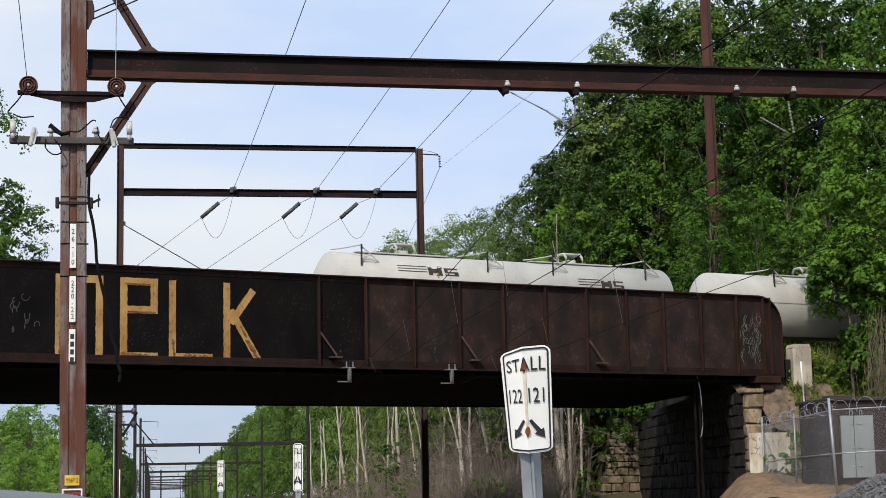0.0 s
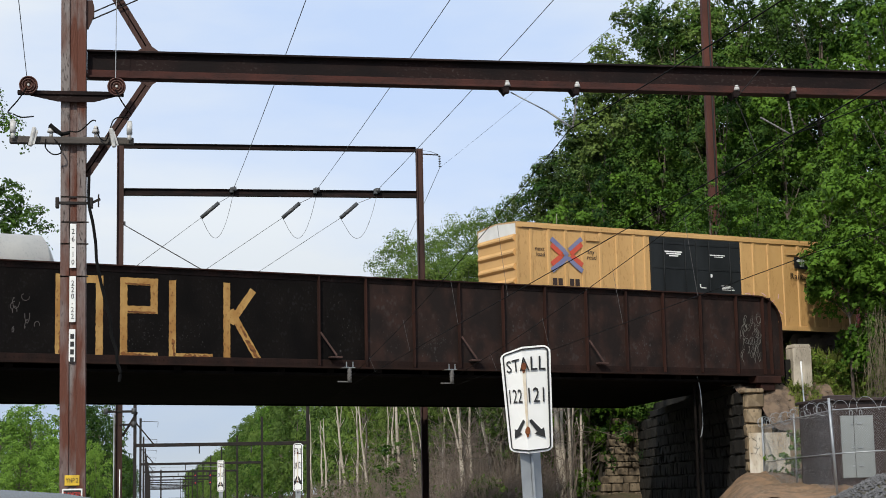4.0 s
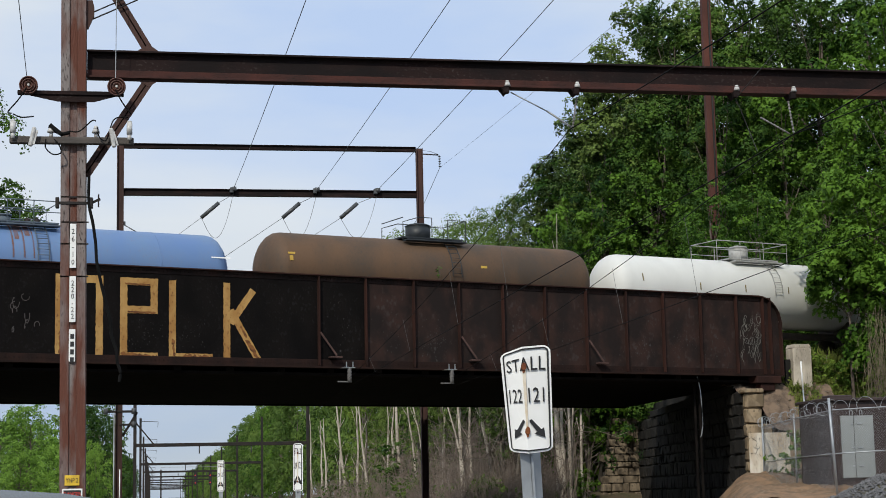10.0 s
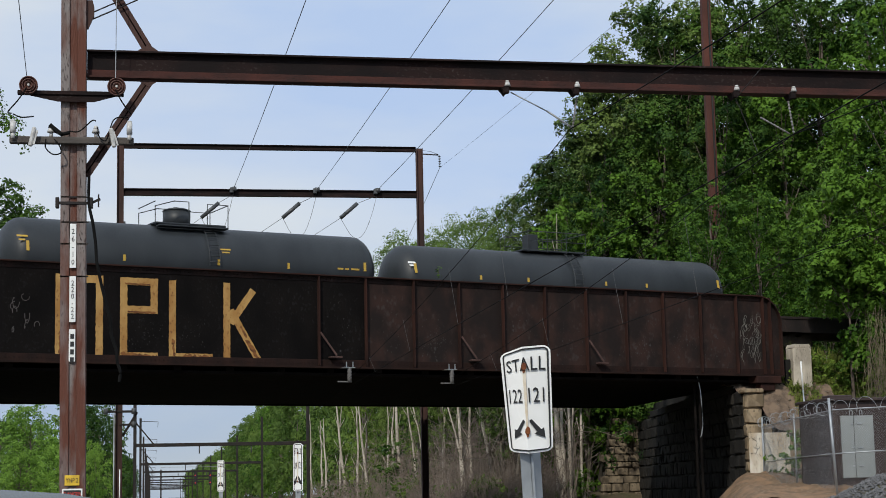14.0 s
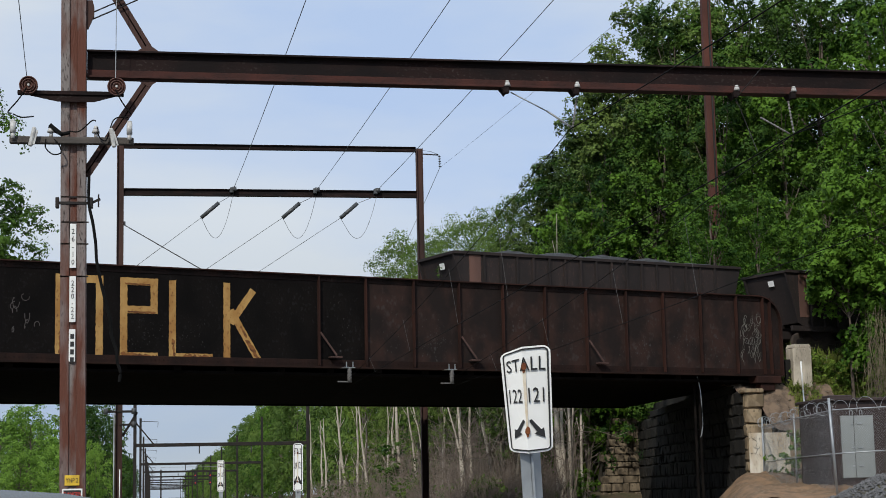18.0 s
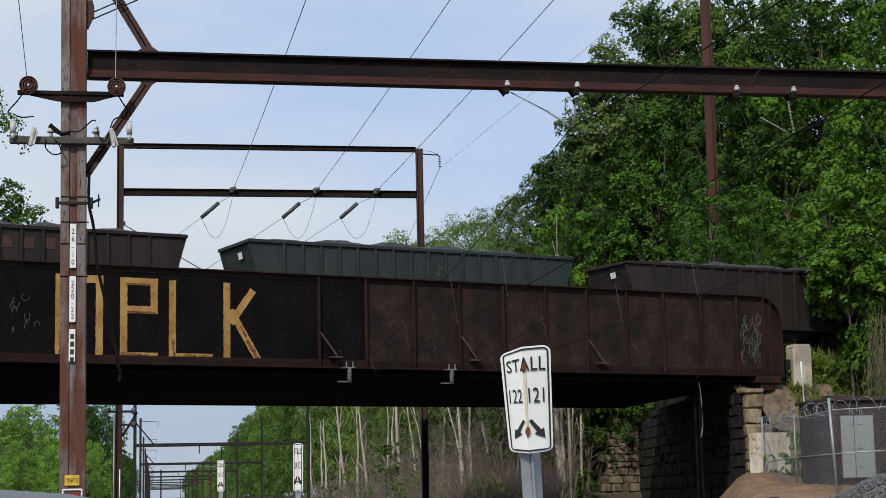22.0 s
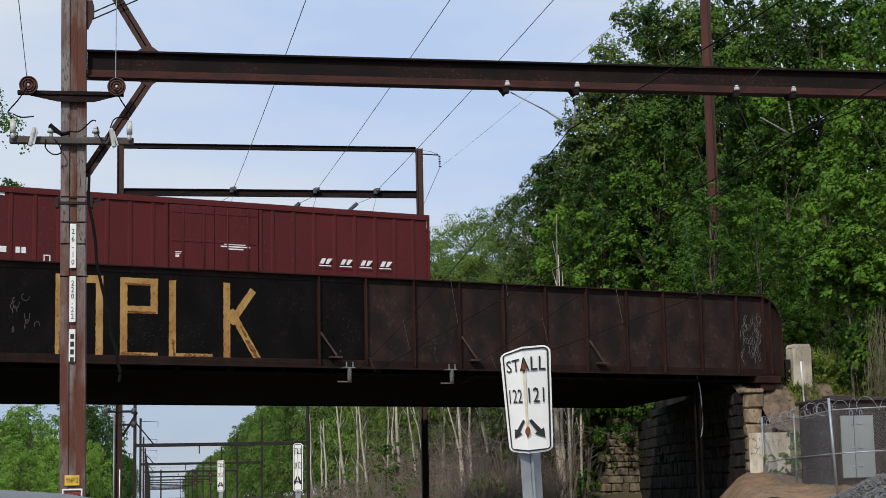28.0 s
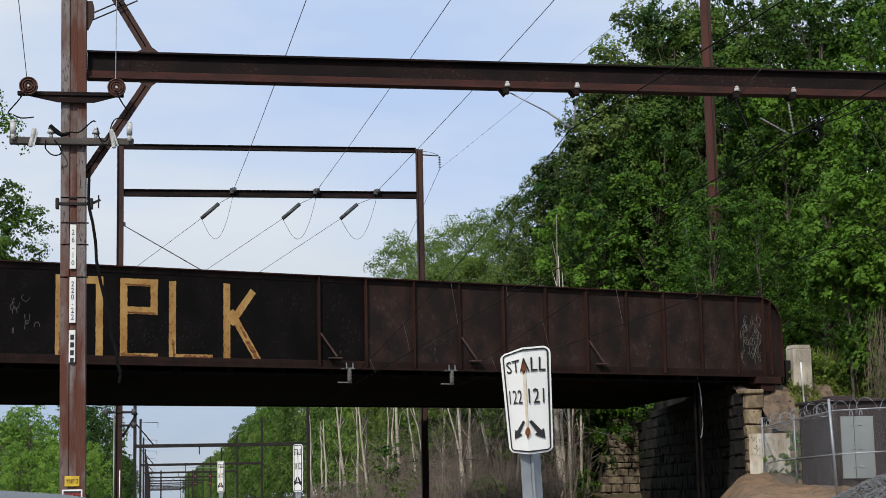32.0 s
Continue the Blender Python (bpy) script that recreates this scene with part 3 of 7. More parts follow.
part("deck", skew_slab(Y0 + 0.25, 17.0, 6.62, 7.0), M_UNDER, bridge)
# added plate: blocks light between the cross beams and keeps the underside dark
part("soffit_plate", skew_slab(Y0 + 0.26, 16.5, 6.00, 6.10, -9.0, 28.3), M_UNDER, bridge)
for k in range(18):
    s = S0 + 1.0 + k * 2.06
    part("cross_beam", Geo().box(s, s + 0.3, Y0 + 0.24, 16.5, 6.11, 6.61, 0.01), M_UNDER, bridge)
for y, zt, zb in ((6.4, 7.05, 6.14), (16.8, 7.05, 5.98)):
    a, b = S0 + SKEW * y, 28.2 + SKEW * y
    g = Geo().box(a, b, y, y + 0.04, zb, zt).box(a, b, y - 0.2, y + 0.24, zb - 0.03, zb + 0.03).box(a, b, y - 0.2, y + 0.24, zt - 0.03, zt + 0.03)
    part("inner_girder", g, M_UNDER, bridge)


# painted letters and scrawls on the web
def strokes(name, rows, material, parent, wide, y, label="", ragged=0.06):
    """Brush strokes with uneven edges and frayed ends."""
    g = Geo()
    for k, (xa, za, xb, zb) in enumerate(rows):
        yy = y - 0.0015 * (k % 12)
        a, b = Vector((xa, 0, za)), Vector((xb, 0, zb))
        w = (b - a).normalized()
        q = Vector((-w.z, 0, w.x)) * wide / 2
        n = max(2, int((b - a).length / 0.07))
        left, right = [], []
        for i in range(n + 1):
            p = a.lerp(b, i / n)
            fray = w * rnd.uniform(-0.5, 0.5) * wide * ragged * 2 if i in (0, n) else Vector((0, 0, 0))
            left.append(p + q * (1 + rnd.uniform(-ragged, ragged)) + fray)
            right.append(p - q * (1 + rnd.uniform(-ragged, ragged)) - fray)
        vs = [(p.x, yy, p.z) for p in left] + [(p.x, yy, p.z) for p in right]
        g.add(vs, [(i, i + 1, n + 2 + i, n + 1 + i) for i in range(n)])
    return part(name, g, material, parent, label)


# the stretch under the letters was painted over in black
part("black_paint", Geo().box(S0, 7.90, Y0 - 0.0045, Y0 - 0.0005, Z0 + 0.31, Z1 - 0.23), M_BLACKWASH, web, "black brushed-on paint behind the letters")
TY = Y0 - 0.008
LETTERS = ([(-4.10, 9.42, -4.10, 6.42), (-4.24, 9.28, -2.50, 9.28), (-2.64, 9.30, -2.64, 6.40)],
           [(-1.74, 9.38, -1.74, 6.42), (-1.86, 9.26, -0.45, 9.26), (-0.60, 9.26, -0.60, 8.10), (-1.74, 8.24, -0.47, 8.24), (-1.80, 6.56, -0.45, 6.56)],
           [(0.10, 9.36, 0.10, 6.48), (0.05, 6.56, 1.65, 6.56)],
           [(2.22, 9.36, 2.22, 6.44), (3.28, 9.12, 2.36, 7.85), (2.36, 8.35, 3.50, 6.46)])
for rows in LETTERS:
    strokes("painted_letter", rows, M_TAG, web, 0.27, TY, "ochre hand-painted letter", 0.065)
# rust eating through the lower strokes
RUSTED = [(-1.80, 6.60, -0.50, 6.50, 0.20), (-1.30, 6.44, -0.40, 6.42, 0.10), (0.45, 6.56, 1.60, 6.50, 0.22), (0.75, 6.40, 1.55, 6.38, 0.09), (3.02, 7.25, 3.45, 6.55, 0.15), (-1.60, 8.16, -0.55, 8.14, 0.07), (-1.70, 9.18, -0.75, 9.16, 0.05), (0.12, 7.2, 0.16, 6.6, 0.10), (-4.04, 7.4, -4.06, 6.5, 0.10), (2.75, 7.75, 3.0, 7.35, 0.08)]
for k, (xa, za, xb, zb, w) in enumerate(RUSTED):
    strokes("rust_bleed", [(xa, za, xb, zb)], M_TAGRUST, web, w, TY - 0.010 - 0.0006 * k, "rust showing through the paint", 0.5)


def scrawl(s0, s1, z0, z1, n, seed, wide, material, label):
    """Looped scribbles in uneven lines, as from a spray can."""
    r = random.Random(seed)
    rows = []
    for i in range(n):
        x, z = r.uniform(s0 + 0.1, s1 - 0.1), z0 + (z1 - z0) * (r.randrange(6) + 0.5 + r.uniform(-0.25, 0.25)) / 6
        rx, rz, a0 = r.uniform(0.03, 0.11), r.uniform(0.09, 0.24), r.uniform(0, 6.3)
        turn = r.choice((-1, 1)) * r.uniform(2.4, 5.6)
        pts = [(x + rx * math.cos(a0 + turn * k / 6) + 0.02 * k, z + rz * math.sin(a0 + turn * k / 6)) for k in range(7)]
        rows += [(*p, *q) for p, q in zip(pts, pts[1:])]
    tagged(strokes("scrawl", rows, material, web, wide, TY, label), kind="stuff")


scrawl(26.15, 27.45, 7.0, 8.9, 60, 3, 0.015, M_SCRAWL, "pale scribbled spray-paint tags")
scrawl(-5.9, -4.6, 7.3, 8.6, 8, 9, 0.025, mat("faint_scrawl", (0.09, 0.08, 0.078), (0.06, 0.05, 0.05), 0.9), "faint grey scribble")

def flakes(rows, material):
    """Small bare patches where paint has come away, in loose clusters."""
    r = random.Random(17)
    g = Geo()
    for s, z, n, w, h in rows:
        for k in range(n):
            x, y = s + r.gauss(0, w), min(9.3, max(6.6, z + r.gauss(0, h)))
            q = r.uniform(0.006, 0.022) * (2.2 if r.random() < 0.10 else 1.0)
            m = r.randrange(5, 8)
            g.add([(x + q * r.uniform(0.5, 1.2) * math.cos(2 * math.pi * i / m), TY - 0.0006 * (k % 4), y + 1.5 * q * r.uniform(0.5, 1.2) * math.sin(2 * math.pi * i / m)) for i in range(m)], [tuple(range(m))])
    return tagged(part("flaked_paint", g, material, web, "pale flaked paint spots"), kind="stuff")


flakes(((11.0, 7.3, 150, 0.38, 0.38), (9.0, 7.6, 40, 0.35, 0.5), (6.9, 8.2, 22, 0.4, 0.6), (17.2, 7.5, 60, 0.4, 0.45), (21.1, 7.4, 70, 0.45, 0.4), (23.2, 7.5, 80, 0.4, 0.45), (25.1, 7.3, 60, 0.4, 0.4), (-1.0, 7.3, 45, 0.5, 0.35), (14.9, 7.9, 40, 0.5, 0.5), (0.9, 7.2, 30, 0.3, 0.4)),
       mat("bare_flake", (0.042, 0.038, 0.037), (0.027, 0.023, 0.022), 0.9))

# track on the bridge and embankment
track = thing("railway_track", "steel rails on ballast along the embankment", "track", BR, kind="structure")
for y in (-0.75, 0.75):
    part("rail", Geo().box(-380, 380, y - 0.035, y + 0.035, RAIL - 0.05, RAIL, 0.01).box(-380, 380, y - 0.01, y + 0.01, RAIL - 0.15, RAIL - 0.05).box(-380, 380, y - 0.07, y + 0.07, RAIL - 0.17, RAIL - 0.15), M_RAIL, track)
part("ballast_bed", Geo().prism([(-380, 6.95), (380, 6.95), (380, 7.36), (-380, 7.36)], -2.0, 2.0), M_BALLAST, track)
tie_me = Geo().box(-0.11, 0.11, -1.3, 1.3, 7.34, 7.39, 0.01).mesh("sleeper", M_BARK)
for k in range(120):
    part("sleeper", tie_me, None, track, at=pose(-24 + k * 0.55, 0, 0))

# ---- abutments: courses of rough stone blocks ----
block_meshes = {}


def stone_mesh(w, d, h, material, seed):
    key = (round(w, 2), round(d, 2), round(h, 2), material.name, seed)
    if key not in block_meshes:
        r = random.Random(hash((key[0], key[1], key[2], seed)) & 0xffff)
        g = Geo().box(0.014, w - 0.014, 0, d, 0.014, h - 0.014, 0.06)
        k = 1.0 if material is M_SHADESTONE else 1.2
        g.v = [(x + k * r.uniform(-0.025, 0.025), y + k * r.uniform(-0.085, 0.03), z + k * r.uniform(-0.025, 0.025)) for x, y, z in g.v]
        block_meshes[key] = g.mesh("stone", material)
    return block_meshes[key]


def stone_wall(parent, frame_m, length, heights, depth, material, seed, course=0.46, widths=(0.7, 0.9, 1.1)):
    """Courses of blocks along local x; heights: a function of x giving the top."""
    r = random.Random(seed)
    z = 0.0
    while z < 9:
        x, high = -r.uniform(0.1, 0.6), course * r.choice((0.82, 1.0, 1.0, 1.18))
        while x < length:
            w = r.choice(widths)
            a, b = max(0, x), min(length, x + w)
            if b - a > 0.15 and heights(0.5 * (a + b)) >= z + high * 0.6:
                part("stone", stone_mesh(b - a, depth, high, material, r.randrange(4)), None, parent, at=frame_m @ pose(a, 0, z))
            x += w
        z += high


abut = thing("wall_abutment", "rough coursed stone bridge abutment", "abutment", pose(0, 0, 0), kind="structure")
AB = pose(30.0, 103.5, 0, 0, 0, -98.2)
part("core", Geo().box(0, 31.6, 0.42, 2.3, -1.0, 5.60), M_SHADESTONE, abut, at=AB)
part("bridge_seat", Geo().box(6.0, 31.4, -0.08, 2.3, 5.62, 5.99, 0.03), M_SHADESTONE, abut, at=AB)
# added dark wall that shuts the bright gap above the seat
part("ballast_wall", Geo().box(0.6, 31.4, 0.6, 1.0, 5.62, 6.58, 0.02), M_SHADESTONE, abut, at=AB)
part("backwall", Geo().box(1.0, 31.4, 2.3, 2.8, 5.6, 7.05, 0.03), M_SHADESTONE, abut, at=AB)
stone_wall(abut, AB @ pose(0, 0, -0.6), 31.7, lambda x: 6.0, 0.45, M_SHADESTONE, 11, 0.60)
wing = thing("wall_wing", "stone wing wall with a whitewashed patch", "wall", pose(0, 0, 0), kind="structure")
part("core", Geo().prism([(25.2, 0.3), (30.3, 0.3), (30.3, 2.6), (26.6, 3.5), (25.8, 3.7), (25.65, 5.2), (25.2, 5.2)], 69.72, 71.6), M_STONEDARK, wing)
stone_wall(wing, pose(24.88, 69.35, 0.5), 5.4, lambda x: 3.6 - 0.25 * x if x > 0.75 else 4.9, 0.42, M_WINGSTONE, 12, 0.56, (0.75, 1.0, 1.3))
stone_wall(wing, pose(25.10, 72.2, 0.5, 0, 0, -94.2), 2.5, lambda x: 4.9, 0.3, M_SHADESTONE, 14, 0.56, (0.8, 1.0, 1.3))
part("coping", Geo().box(24.80, 25.70, 69.2, 69.95, 5.42, 5.60, 0.04), M_WINGSTONE, wing, "pale rough coping stone")
part("whitewash_patch", Geo().box(24.93, 26.75, 69.225, 69.24, 2.02, 3.72), M_WHITEWASH, wing, "flaking whitewash on the stone")
r = random.Random(31)
g = Geo()
for k in range(26):
    x, z = r.uniform(24.96, 25.42), r.choice((3.45, 3.12, 2.85)) + r.uniform(-0.1, 0.1)
    g.bar((x, 69.216 - 0.0006 * k, z), (x + r.uniform(-0.1, 0.1), 69.216 - 0.0006 * k, z + r.uniform(-0.14, 0.14)), 0.022, 0.004)
part("scribble", g, M_BLACK, wing, "black scribbled paint on the whitewash")
far_wing = thing("wall_far_wing", "stepped rough stone wing wall", "wall", pose(0, 0, 0), kind="structure")
stone_wall(far_wing, pose(27.5, 103.3, -0.7), 2.6, lambda x: 2.4 + 4.6 * x if x < 0.6 else min(6.7, 5.2 + 1.9 * (x - 0.6)), 0.7, M_STONE, 13, 0.47, (0.45, 0.7, 0.95))
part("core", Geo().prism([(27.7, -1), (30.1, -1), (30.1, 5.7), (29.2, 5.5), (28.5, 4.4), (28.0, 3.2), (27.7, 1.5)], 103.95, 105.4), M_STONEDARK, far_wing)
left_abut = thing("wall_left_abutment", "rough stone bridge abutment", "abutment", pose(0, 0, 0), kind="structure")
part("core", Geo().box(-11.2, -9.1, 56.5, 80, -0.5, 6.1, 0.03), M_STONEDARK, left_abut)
# bare earth heaped behind the wing wall, up to the post
rg_e = np.random.default_rng(8)
ex, ey = np.meshgrid(np.arange(25.12, 29.9, 0.13), np.arange(69.72, 73.0, 0.13))
front = 5.1 - 1.35 * smooth(ex, 25.55, 26.3) - 0.25 * np.clip(ex - 26.3, 0, 3.3)
ez = front + (6.0 - front) * smooth(ey, 69.3, 72.4) + rg_e.normal(size=ex.shape) * 0.035 + 0.08 * np.sin(ex * 3.3 + ey * 2.1) * np.sin(ey * 3.9 - ex)
g, nx = Geo(), ex.shape[1]
g.v = list(zip(ex.ravel().tolist(), ey.ravel().tolist(), ez.ravel().tolist()))
g.f = [(j * nx + i, j * nx + i + 1, (j + 1) * nx + i + 1, (j + 1) * nx + i) for j in range(ex.shape[0] - 1) for i in range(nx - 1)]
g.s = [True] * len(g.f)
tagged(part("bank_earth", g, mat("reddish_earth", (0.20, 0.142, 0.098), (0.115, 0.082, 0.058), 0.98, 0, 2.4, 13, 1.0, 1, (0.22, 0.17, 0.13), edge=(0.4, 0.6))), "bare reddish earth and rubble behind the wing wall", "earth", kind="structure")
pillar = thing("concrete_pillar", "pale weathered concrete post at the bridge end", "post", pose(28.52, 72.2, 0, 0, 0, 8))
part("shaft", Geo().box(-0.47, 0.47, -0.35, 0.35, 4.4, 7.55, 0.05), M_CONC, pillar)
part("cap", Geo().prism([(-0.47, 7.55), (0.47, 7.55), (0.36, 7.72), (-0.36, 7.72)], -0.34, 0.34), M_CONC, pillar)
pipe = thing("vent_pipe", "thin white metal pipe on the bank", "pipe", pose(27.85, 70.0, 0))
part("lower_tube", Geo().cyl((0, 0, 3.6), (-0.08, 0, 5.6), 0.035, 10), M_GALV, pipe)
part("upper_tube", Geo().cyl((-0.08, 0, 5.6), (-0.12, 0, 6.8), 0.036, 10), M_SIGN, pipe)

# hanging cables on the abutment
g = Geo().tube([(23.30, 70.85, 6.25), (23.42, 70.85, 5.6), (23.45, 70.85, 5.0), (23.47, 70.85, 4.2), (23.40, 70.85, 3.75), (23.33, 70.85, 3.62)], 0.022)
tagged(part("hanging_cable", g, M_GALV), "pale cable hanging below the girder", "cable")
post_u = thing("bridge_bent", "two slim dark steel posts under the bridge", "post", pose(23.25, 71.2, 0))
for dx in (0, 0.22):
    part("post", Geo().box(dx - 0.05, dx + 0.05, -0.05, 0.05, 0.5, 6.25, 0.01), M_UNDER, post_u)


# ---- catenary frames ----
def h_mast(name, z0, z1, w, material, parent, at):
    """An upright H column: two flanges and a web."""
    t = 0.035
    g = Geo().box(-w / 2, -w / 2 + t, -w / 2, w / 2, z0, z1, 0.005).box(w / 2 - t, w / 2, -w / 2, w / 2, z0, z1, 0.005).box(-w / 2 + t, w / 2 - t, -0.02, 0.02, z0, z1)
    return part(name, g, material, parent, at=at)


def i_beam(name, x0, x1, z0, z1, d, material, parent, label="", lower=None):
    g = Geo().box(x0, x1, -d / 2, d / 2, z1 - 0.035, z1, 0.004).box(x0, x1, -0.02, 0.02, z0 + 0.03, z1 - 0.03)
    ob = part(name, g, material, parent, label)
    part("bottom_chord", Geo().box(x0, x1, -d / 2, d / 2, z0, z0 + 0.035, 0.004).box(x0, x1, -0.045, 0.045, z0 + 0.035, z0 + 0.15, 0.004), lower or M_BEAM_RUST, ob)
    return ob


near = thing("catenary_frame", "rusty steel catenary frame with a braced cross beam", "catenary frame", pose(0, 29, 0), "catenary frames")
mast = h_mast("mast", -0.2, 17.4, 0.415, M_MAST, near, pose(-1.305, 0, 0, 0, -0.40, 0))
for xa, xb in ((-0.2075, -0.062), (-0.06, 0.06), (0.062, 0.2075)):
    part("cover_plate", Geo().box(xa, xb, -0.235 if xa != -0.06 else -0.205, -0.190, -0.2, 17.4, 0.004), M_MAST, mast)
h_mast("mast", -0.2, 17.4, 0.43, M_MAST, near, pose(14.5, 0, 0))
i_beam("cross_beam", -1.19, 14.3, 8.65, 9.135, 0.26, M_BEAM, near, "rust-streaked steel I-beam").matrix_basis = pose(0, 0, 0, 0, 0.27, 0)
for za, zb in ((9.15, 10.95), (8.63, 6.95)):
    g = Geo().bar((-0.10, -0.05, za), (-1.17, -0.05, zb), 0.02, 0.17).bar((-0.10, 0.0, za), (-1.17, 0.0, zb), 0.12, 0.02)
    g.prism([(-0.30, za), (0.06, za), (-0.10, za + 0.12 * (1 if zb > za else -1))], -0.07, -0.055)
    part("knee_brace", g, M_FRAMEMAST, near)
for z in (6.55, 6.12, 5.75, 5.2):
    part("strap", Geo().box(-1.55, -1.09, -0.235, -0.222, z - 0.012, z + 0.012), M_DARKSTEEL, near)
g = Geo().box(-1.60, -1.06, -0.25, -0.22, 6.42, 6.47, 0.005).box(-1.64, -1.58, -0.28, -0.15, 6.36, 6.54, 0.01).box(-1.08, -1.02, -0.28, -0.15, 6.36, 6.54, 0.01).bar((-1.05, -0.22, 6.45), (-0.90, -0.22, 6.52), 0.03, 0.04).bar((-0.93, -0.22, 6.38), (-0.93, -0.22, 6.60), 0.025, 0.025)
part("band_clamp", g, M_DARKSTEEL, near)
g = Geo().prism([(-1.155, 9.50), (-1.13, 9.50), (-1.03, 9.74), (-1.03, 9.88), (-1.06, 10.0), (-1.155, 10.0)], -0.16, -0.08)
part("guy_bracket", g, M_FRAMEMAST, near)
for z in (9.68, 9.80):
    part("guy_rod", Geo().cyl((-1.05, -0.12, z), (-0.30, -0.12, z + 0.36), 0.013, 8), M_DARKSTEEL, near)
# upper cross arm with two cable drums seen end on
arm = part("upper_arm", Geo().box(-2.28, -0.52, -0.36, -0.26, 8.28, 8.35, 0.008).prism([(-2.28, 8.31), (-1.32, 8.31), (-1.32, 8.17), (-1.62, 8.17)], -0.33, -0.31).prism([(-0.52, 8.31), (-1.32, 8.31), (-1.32, 8.17), (-1.02, 8.17)], -0.33, -0.31), M_BEAM, near, "dark steel bracket arm")
for x in (-2.095, -0.64):
    g = Geo()
    prof = [(0.10, 0.02), (0.08, 0.155), (0.0, 0.155), (-0.005, 0.146), (0.0, 0.138), (0.05, 0.134), (0.05, 0.118), (0.0, 0.114), (-0.004, 0.106), (0.0, 0.098), (0.05, 0.094), (0.05, 0.076), (0.0, 0.072), (-0.004, 0.064), (0.0, 0.056), (0.04, 0.052), (0.04, 0.001)]
    g.lathe(prof, 20, pose(x, -0.45, 8.42, 0, 0, 90))
    ins = part("bell_insulator", g, M_PORCBR, near, "brown porcelain bell insulator")
    part("pin", Geo().cyl((x, -0.47, 8.42), (x, -0.28, 8.42), 0.02, 8), M_PORC, ins)
# lower cross arm with arresters and cutouts
low = part("lower_arm", Geo().box(-2.40, -0.35, -0.36, -0.24, 7.50, 7.62, 0.012), mat("grey_timber", (0.075, 0.066, 0.06), (0.12, 0.105, 0.095), 0.9, 0, 2, 25, 0.4, 0.3), near, "weathered grey cross arm", pose(0, 0, -0.06))
for x, h in ((-2.34, 0.19), (-0.42, 0.20)):
    g = Geo().cyl((x, -0.42, 7.56), (x, -0.42, 7.66), 0.035, 10).cyl((x, -0.42, 7.66), (x, -0.42, 7.66 + h), 0.05, 12).cyl((x, -0.42, 7.66 + h), (x, -0.42, 7.69 + h), 0.04, 10)
    part("surge_arrester", g, M_PORC, low, "white porcelain surge arrester")
for x, lean in ((-2.02, 0.06), (-0.70, -0.05)):
    g = Geo().bar((x - lean * 0.6, -0.42, 7.43), (x + lean * 0.6, -0.44, 7.76), 0.07, 0.07, 0.02).bar((x - lean * 0.6 + 0.06, -0.44, 7.46), (x + lean * 0.6 + 0.045, -0.44, 7.70), 0.03, 0.03)
    part("fuse_cutout", g, M_PORC, low, "white porcelain fuse cutout")
for x in (-1.72, -0.98):
    g = Geo().cyl((x, -0.3, 7.62), (x, -0.3, 7.70), 0.03, 8).cyl((x, -0.3, 7.70), (x, -0.3, 7.76), 0.07, 12, 0.05).cyl((x, -0.3, 7.76), (x, -0.3, 7.82), 0.045, 12, 0.03)
    part("pin_insulator", g, M_PORC, low)
g = Geo().tube([(-1.75, -0.3, 7.8), (-1.68, -0.32, 7.74), (-1.55, -0.34, 7.66), (-1.42, -0.30, 7.70)], 0.035).bar((-1.74, -0.36, 7.82), (-1.55, -0.36, 7.66), 0.05, 0.06)
part("switch_arm", g, M_CABLE, low)
for pts in ([(-1.42, -0.32, 7.66), (-1.25, -0.34, 7.66), (-1.05, -0.34, 7.84), (-0.98, -0.34, 7.84)], [(-1.80, -0.40, 7.5), (-1.80, -0.42, 7.35), (-1.68, -0.42, 7.24), (-1.55, -0.42, 7.27), (-1.58, -0.42, 7.40), (-1.66, -0.40, 7.5)],
            [(-2.12, -0.5, 8.36), (-2.25, -0.5, 8.15), (-2.42, -0.45, 7.95), (-2.36, -0.42, 7.93)], [(-0.655, -0.5, 8.36), (-0.55, -0.48, 8.15), (-0.42, -0.45, 7.98), (-0.40, -0.42, 7.95)], [(-0.95, -0.4, 7.72), (-0.92, -0.42, 7.55), (-0.8, -0.42, 7.50), (-0.68, -0.42, 7.85), (-0.45, -0.42, 7.9)], [(-2.34, -0.42, 7.92), (-2.2, -0.45, 7.86), (-2.0, -0.44, 7.88)]):
    part("jumper_wire", Geo().tube(eased(pts), 0.012), M_CABLE, near)
cable_pts = [(-1.09, -0.26, 6.9), (-1.09, -0.27, 6.45), (-1.02, -0.28, 6.1), (-0.97, -0.28, 5.75), (-0.95, -0.28, 5.45), (-0.88, -0.28, 5.1), (-0.82, -0.28, 4.85), (-0.77, -0.28, 4.65), (-0.72, -0.28, 4.42), (-0.70, -0.28, 4.2), (-0.62, -0.28, 3.95), (-0.60, -0.28, 3.75), (-0.55, -0.28, 3.58), (-0.57, -0.28, 3.42)]
part("loose_cable", Geo().tube(eased(cable_pts), 0.026, 8), M_CABLE, near, "black cable hanging off the mast")
